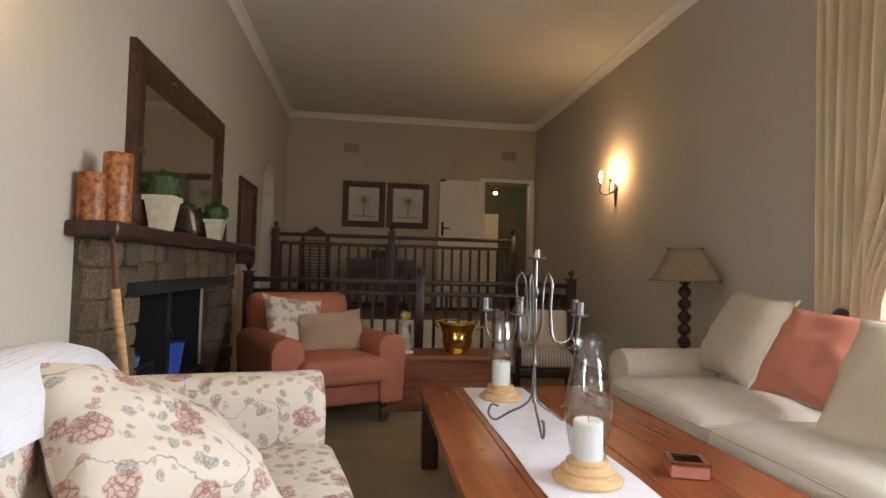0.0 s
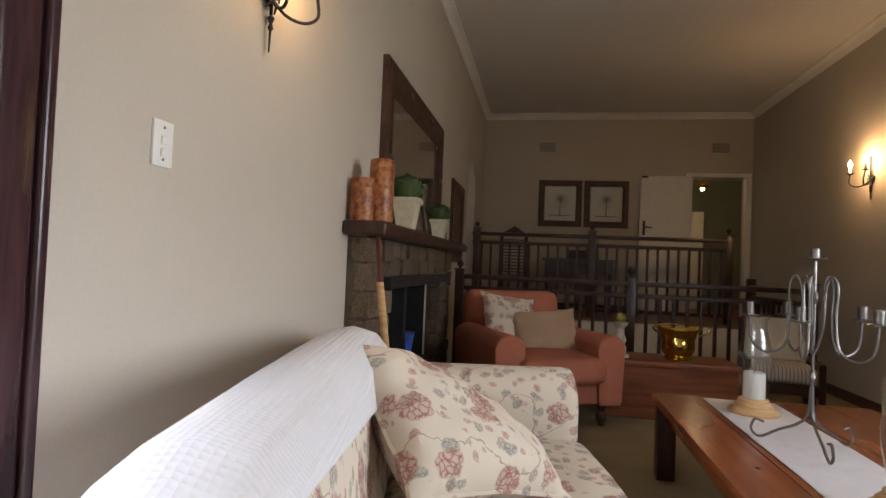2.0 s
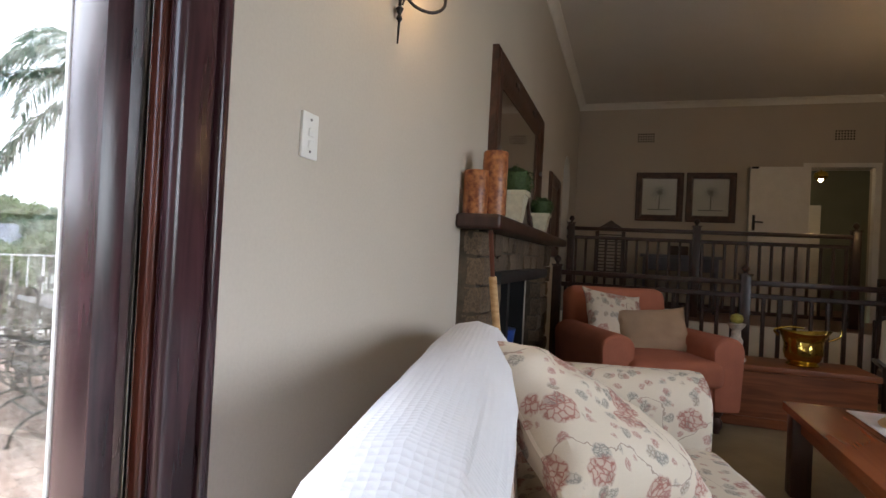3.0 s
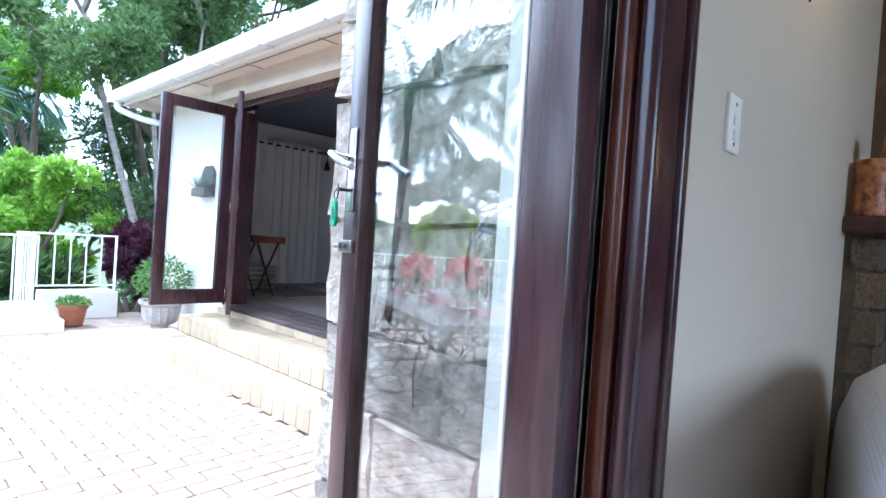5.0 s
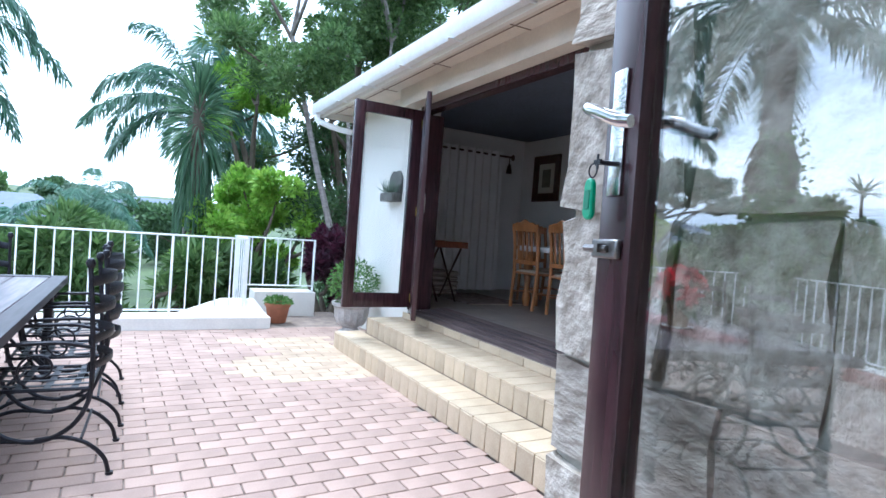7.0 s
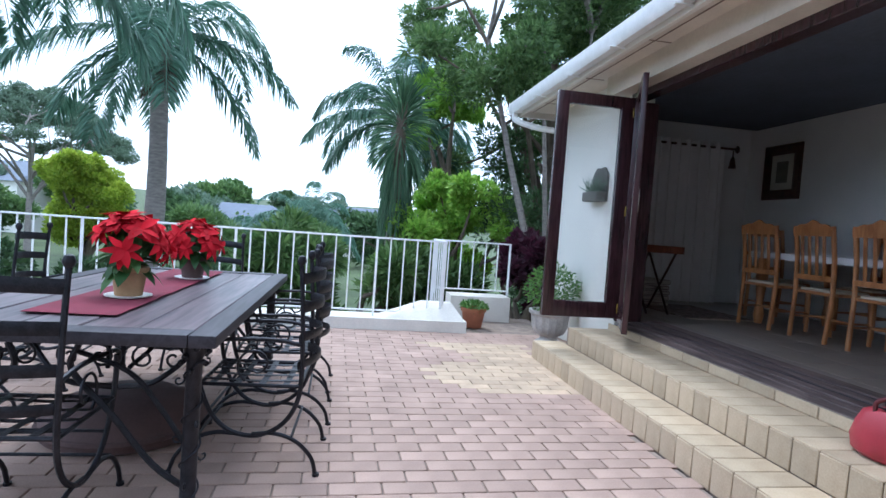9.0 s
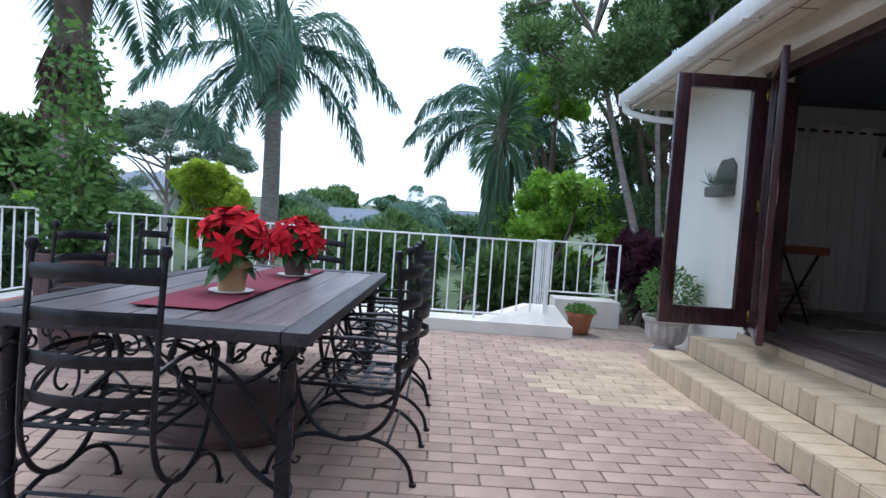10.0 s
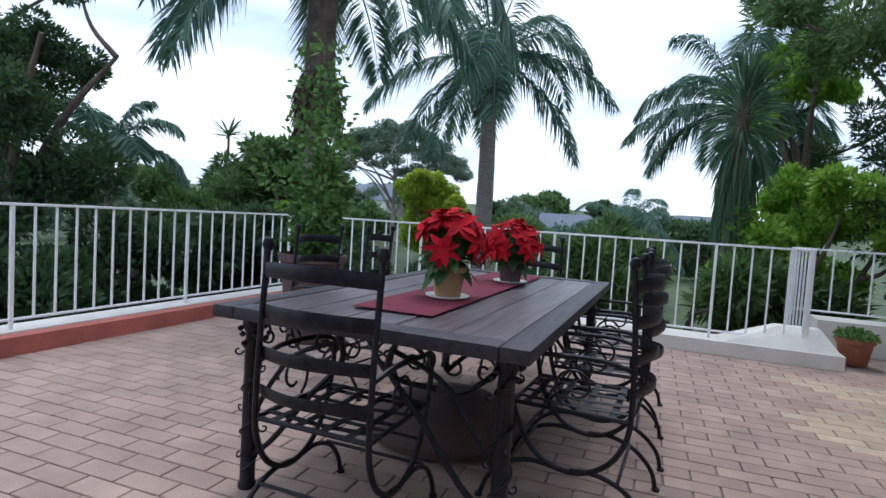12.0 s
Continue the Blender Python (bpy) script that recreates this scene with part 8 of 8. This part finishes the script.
# flat-topped tree far off; distance haze is put into its paler leaf colour
fr = bushy("flat_topped_tree", (-38.1, -18.0, G), "wide flat-topped tree with pale spreading branches", [(x + 0.3 * math.sin(y * 5), y + 0.3 * math.sin(x * 4), 9.5 - 0.115 * (x * x + y * y) + 0.2 * math.sin(x * 3 + y), 0.95) for x in (-4.4, -3.1, -1.9, -0.6, 0.6, 1.9, 3.1, 4.4) for y in (-4.6, -3.3, -2.0, -0.7, 0.7, 2.0, 3.3, 4.6) if x * x + y * y < 26], 0.15, 0.42, GREYLEAF, 16, 110, limbs(8.6, 4.0, 16, 13, 0.25), BARKP, squash=0.42, category="tree")
sp = thing("umbrella_tree", (-30.0, -25.5, G), "spiky umbrella-headed tree standing above distant trees", "tree")
part("trunk", tube(bmesh.new(), [(0, 0, 0), (0.1, 0, 4), (0, 0, 7.7)], 0.14, 8, rend=0.07), BARKD, sp)
bm = bmesh.new()
for i in range(26):
    a, e = 2.4 * i, 0.05 + 1.1 * (i % 5) / 5
    big_leaf(bm, Vector((0, 0, 7.65)), Vector((math.cos(a) * math.cos(e), math.sin(a) * math.cos(e), math.sin(e))), Vector((0, 0, 1)), 1.55, 0.17, 0.12)
part("leaves", bm, DARKLEAF, sp)
rnd = random.Random(77)
for i in range(30):
    a = math.atan2(-18, -38) + rnd.uniform(-0.7, 1.0)
    a = radians(rnd.uniform(172, 238))
    dd = rnd.uniform(45, 95)
    s = dd / 60
    bushy("distant_tree", (dd * math.cos(a), dd * math.sin(a), G), "rounded distant garden tree" if i % 2 else "broad distant garden tree", [(rnd.uniform(-2.6, 2.6) * s, rnd.uniform(-2.6, 2.6) * s, rnd.uniform(1.4, 4.6) * s, rnd.uniform(1.0, 1.7) * s) for _ in range(7)], 0.45 * s, 0.5, (DARKLEAF, MIDLEAF, GREYLEAF)[i % 3], 100 + i, 28, limbs(3.2 * s, 1.5, 100 + i, 4), squash=0.75, category="tree")


def house(at, turn, w, d, h, label):
    t = thing("neighbour_house", at, label, "house", turn=turn)
    part("wall", box(bmesh.new(), (-w / 2, -d / 2, 0), (w / 2, d / 2, h)), EXTWALL, t, smooth=False)
    bm = bmesh.new()
    o = 0.4
    vs = [bm.verts.new(q) for q in ((-w / 2 - o, -d / 2 - o, h), (w / 2 + o, -d / 2 - o, h), (w / 2 + o, d / 2 + o, h), (-w / 2 - o, d / 2 + o, h), (-w / 2 + 1.5, 0, h + d * 0.26), (w / 2 - 1.5, 0, h + d * 0.26))]
    for q in ((0, 1, 5, 4), (2, 3, 4, 5), (1, 2, 5), (3, 0, 4), (3, 2, 1, 0)):
        bm.faces.new([vs[i] for i in q])
    part("roof", bm, ROOFT, t, smooth=False)
    for x in (-w / 4, w / 4):
        part("window", rbox((x - 0.6, -d / 2 - 0.03, 0.9), (x + 0.6, -d / 2 + 0.02, 2.1), 0.02, 1), BLACK, t, "dark window")


house((-46, -7.4, G), 80, 7, 6, 2.7, "single-storey white house with a blue-grey roof")
house((-60, 1.5, G), 95, 9, 8, 2.8, "single-storey white house with a blue-grey roof")
house((-70, -36, G), 60, 16, 9, 5.0, "large pale house among distant trees")

# ---- ground ----
bm = bmesh.new()
N = 40
grid = {}
for i in range(N + 1):
    for j in range(N + 1):
        u, v = 2 * i / N - 1, 2 * j / N - 1
        x, y = 900 * abs(u) ** 2.6 * (1 if u > 0 else -1), 900 * abs(v) ** 2.6 * (1 if v > 0 else -1)
        far = math.hypot(x, y)
        z = -2.4 + 0.3 * noise.noise(Vector((x * 0.15, y * 0.15, 0))) + min(26, max(0, far - 130) * 0.05) * (0.75 + 0.25 * noise.noise(Vector((x * 0.01, y * 0.01, 3))))
        grid[i, j] = bm.verts.new((x, y, z))
for i in range(N):
    for j in range(N):
        bm.faces.new((grid[i, j], grid[i + 1, j], grid[i + 1, j + 1], grid[i, j + 1]))
struct("ground", bm, SOIL, "sloping garden ground with grass and soil", smooth=True)
wall("terrace_wall", [((-8.78, -4.18, -3.0), (XL - 0.25, 2.9, -0.25)), ((-9.7, 1.47, -3.0), (-8.78, 2.97, -0.25)), ((-9.58, 2.97, -3.0), (-1.9, 8.15, -0.2))], EXTWALL, "white rendered base of the house and terrace")

# ---- stones, tiles and pavers ----
sw = thing("stone_facing", (0, 0, 0), "rough sandstone facing of the wall beside the door", "stone wall")
tagged(sw, kind="structure")
laid_stones(sw, -2.56, -1.828, 0.0, 2.80, 1.235, RS, 8, h=(0.20, 0.36), w=(0.25, 0.48), depth=0.14, axis=0)
laid_stones(sw, 1.20, 2.96, 0.0, 2.80, -2.50, RS, 9, h=(0.20, 0.36), w=(0.3, 0.6), depth=0.13)

PW, PL = 0.118, 0.245


def piece(name, size, material, r=0.004):
    return finish(rbox((-size[0] / 2, -size[1] / 2, -size[2]), (size[0] / 2, size[1] / 2, 0), r, 1), name, material)


paver = piece("paver", (PW - 0.007, PL - 0.007, 0.012), PAVER)
pale = piece("paver", (PW - 0.009, PL - 0.009, 0.012), PAVERPALE)
terr = thing("terrace_paving", (0, 0, 0), "pink clay brick paving in running bond", "paving")
tagged(terr, kind="structure")
rnd = random.Random(4)
cand = []
TURN = 1.6
ct_, st2 = math.cos(radians(TURN)), math.sin(radians(TURN))
for i in range(-10, 62):
    for k in range(-30, 45):
        u, v = -8.34 + PW * i, (k + (0.5 if i % 2 else 0)) * PL
        x, y = -5 + (u + 5) * ct_ - v * st2, (u + 5) * st2 + v * ct_
        if -8.42 < x < XL - 0.31 and -3.85 < y < (2.86 if x < -7.40 else 2.32):
            cand.append((x, y, abs(rnd.gauss(0, 0.001)), TURN + rnd.uniform(-0.6, 0.6), -7.9 < x < -6.1 and 1.35 + 0.25 * math.sin(x * 5) < y < 2.3))
near_x, near_y = -3.9, 1.0
cand.sort(key=lambda c: (c[0] - near_x) ** 2 + (c[1] - near_y) ** 2)
for n, (x, y, dz, rot, p) in enumerate(cand):
    if n < 300:
        ob = new("paver", pale if p else paver)
        ob.parent = terr
        ob.matrix_basis = pose(x, y, dz, 0, 0, rot)
verts, faces = {False: [], True: []}, {False: [], True: []}
for (x, y, dz, rot, p) in cand[300:]:
    hx, hy = (PW - 0.007) / 2, (PL - 0.007) / 2
    c, s = math.cos(radians(rot)), math.sin(radians(rot))
    V, Fc = verts[p], faces[p]
    b = len(V)
    for z, k in ((-0.012, 0.0), (dz - 0.003, 0.0), (dz, 0.003)):
        for ax, ay in ((-1, -1), (1, -1), (1, 1), (-1, 1)):
            px, py = ax * (hx - k), ay * (hy - k)
            V.append((x + px * c - py * s, y + px * s + py * c, z))
    for r in (0, 4):
        for q in range(4):
            Fc.append((b + r + q, b + r + (q + 1) % 4, b + r + 4 + (q + 1) % 4, b + r + 4 + q))
    Fc.append((b + 8, b + 9, b + 10, b + 11))


def per_island(m, amount=0.17):
    """The same surface with its tone told by the island, for joined pieces."""
    m = m.copy()
    nt = m.node_tree
    for nd in list(nt.nodes):
        if nd.bl_idname == "ShaderNodeObjectInfo":
            g = nt.nodes.new("ShaderNodeNewGeometry")
            for l in list(nd.outputs["Random"].links):
                nt.links.new(g.outputs["Random Per Island"], l.to_socket)
    return m


for p, m in ((False, PAVER), (True, PAVERPALE)):
    me = bpy.data.meshes.new("more_pavers")
    me.from_pydata(verts[p], [], faces[p])
    me.materials.append(per_island(m))
    ob = new("more_pavers", me)
    ob.parent = terr
    tagged(ob, kind="stuff")

steps = thing("terrace_steps", (0, 0, 0), "two long steps faced with buff tiles", "steps")
tagged(steps, kind="structure")
TWd = 0.155
rt = piece("tile", (TWd - 0.006, 0.012, 0.160), STEPTILE)
tt_ = piece("tile", (TWd - 0.006, 0.292, 0.012), STEPTILE)
tt2 = piece("tile", (TWd - 0.006, 0.398, 0.012), STEPTILE)
rt2 = piece("tile", (TWd * 2 - 0.006, 0.012, 0.068), STEPTILE)
st_ = piece("tile", (0.012, 0.28, 0.160), STEPTILE)
n = int((7.32 - 2.5) / TWd)
for i in range(n):
    x = -7.32 + TWd * (i + 0.5)
    for m, y, z in ((rt, 2.256, 0.160), (tt_, 2.400, 0.170), (rt, 2.556, 0.330)):
        if x < -7.22 and y > 2.45:
            continue
        ob = new("tile", m)
        ob.parent = steps
        ob.location = (x, y, z)
    if x > -7.2:
        ob = new("tile", tt2)
        ob.parent = steps
        ob.location = (x, 2.752, 0.340)
for i in range(14):
    ob = new("tile", rt2)
    ob.parent = steps
    ob.location = (-6.95 + TWd * 2 * i, 2.926, 0.410)
for y in (2.40, 2.70):
    ob = new("tile", st_)
    ob.parent = steps
    ob.location = (-7.306, y, 0.160)
DT = piece("tile", (0.395, 0.395, 0.008), DININGFLOOR, 0.002)
df = thing("dining_floor_tiles", (0, 0, 0), "grey-brown square floor tiles", "floor tiles")
tagged(df, kind="structure")
for i in range(15):
    for j in range(7):
        ob = new("tile", DT)
        ob.parent = df
        ob.location = (-8.95 + 0.40 * i, 3.42 + 0.40 * j, 0.436)
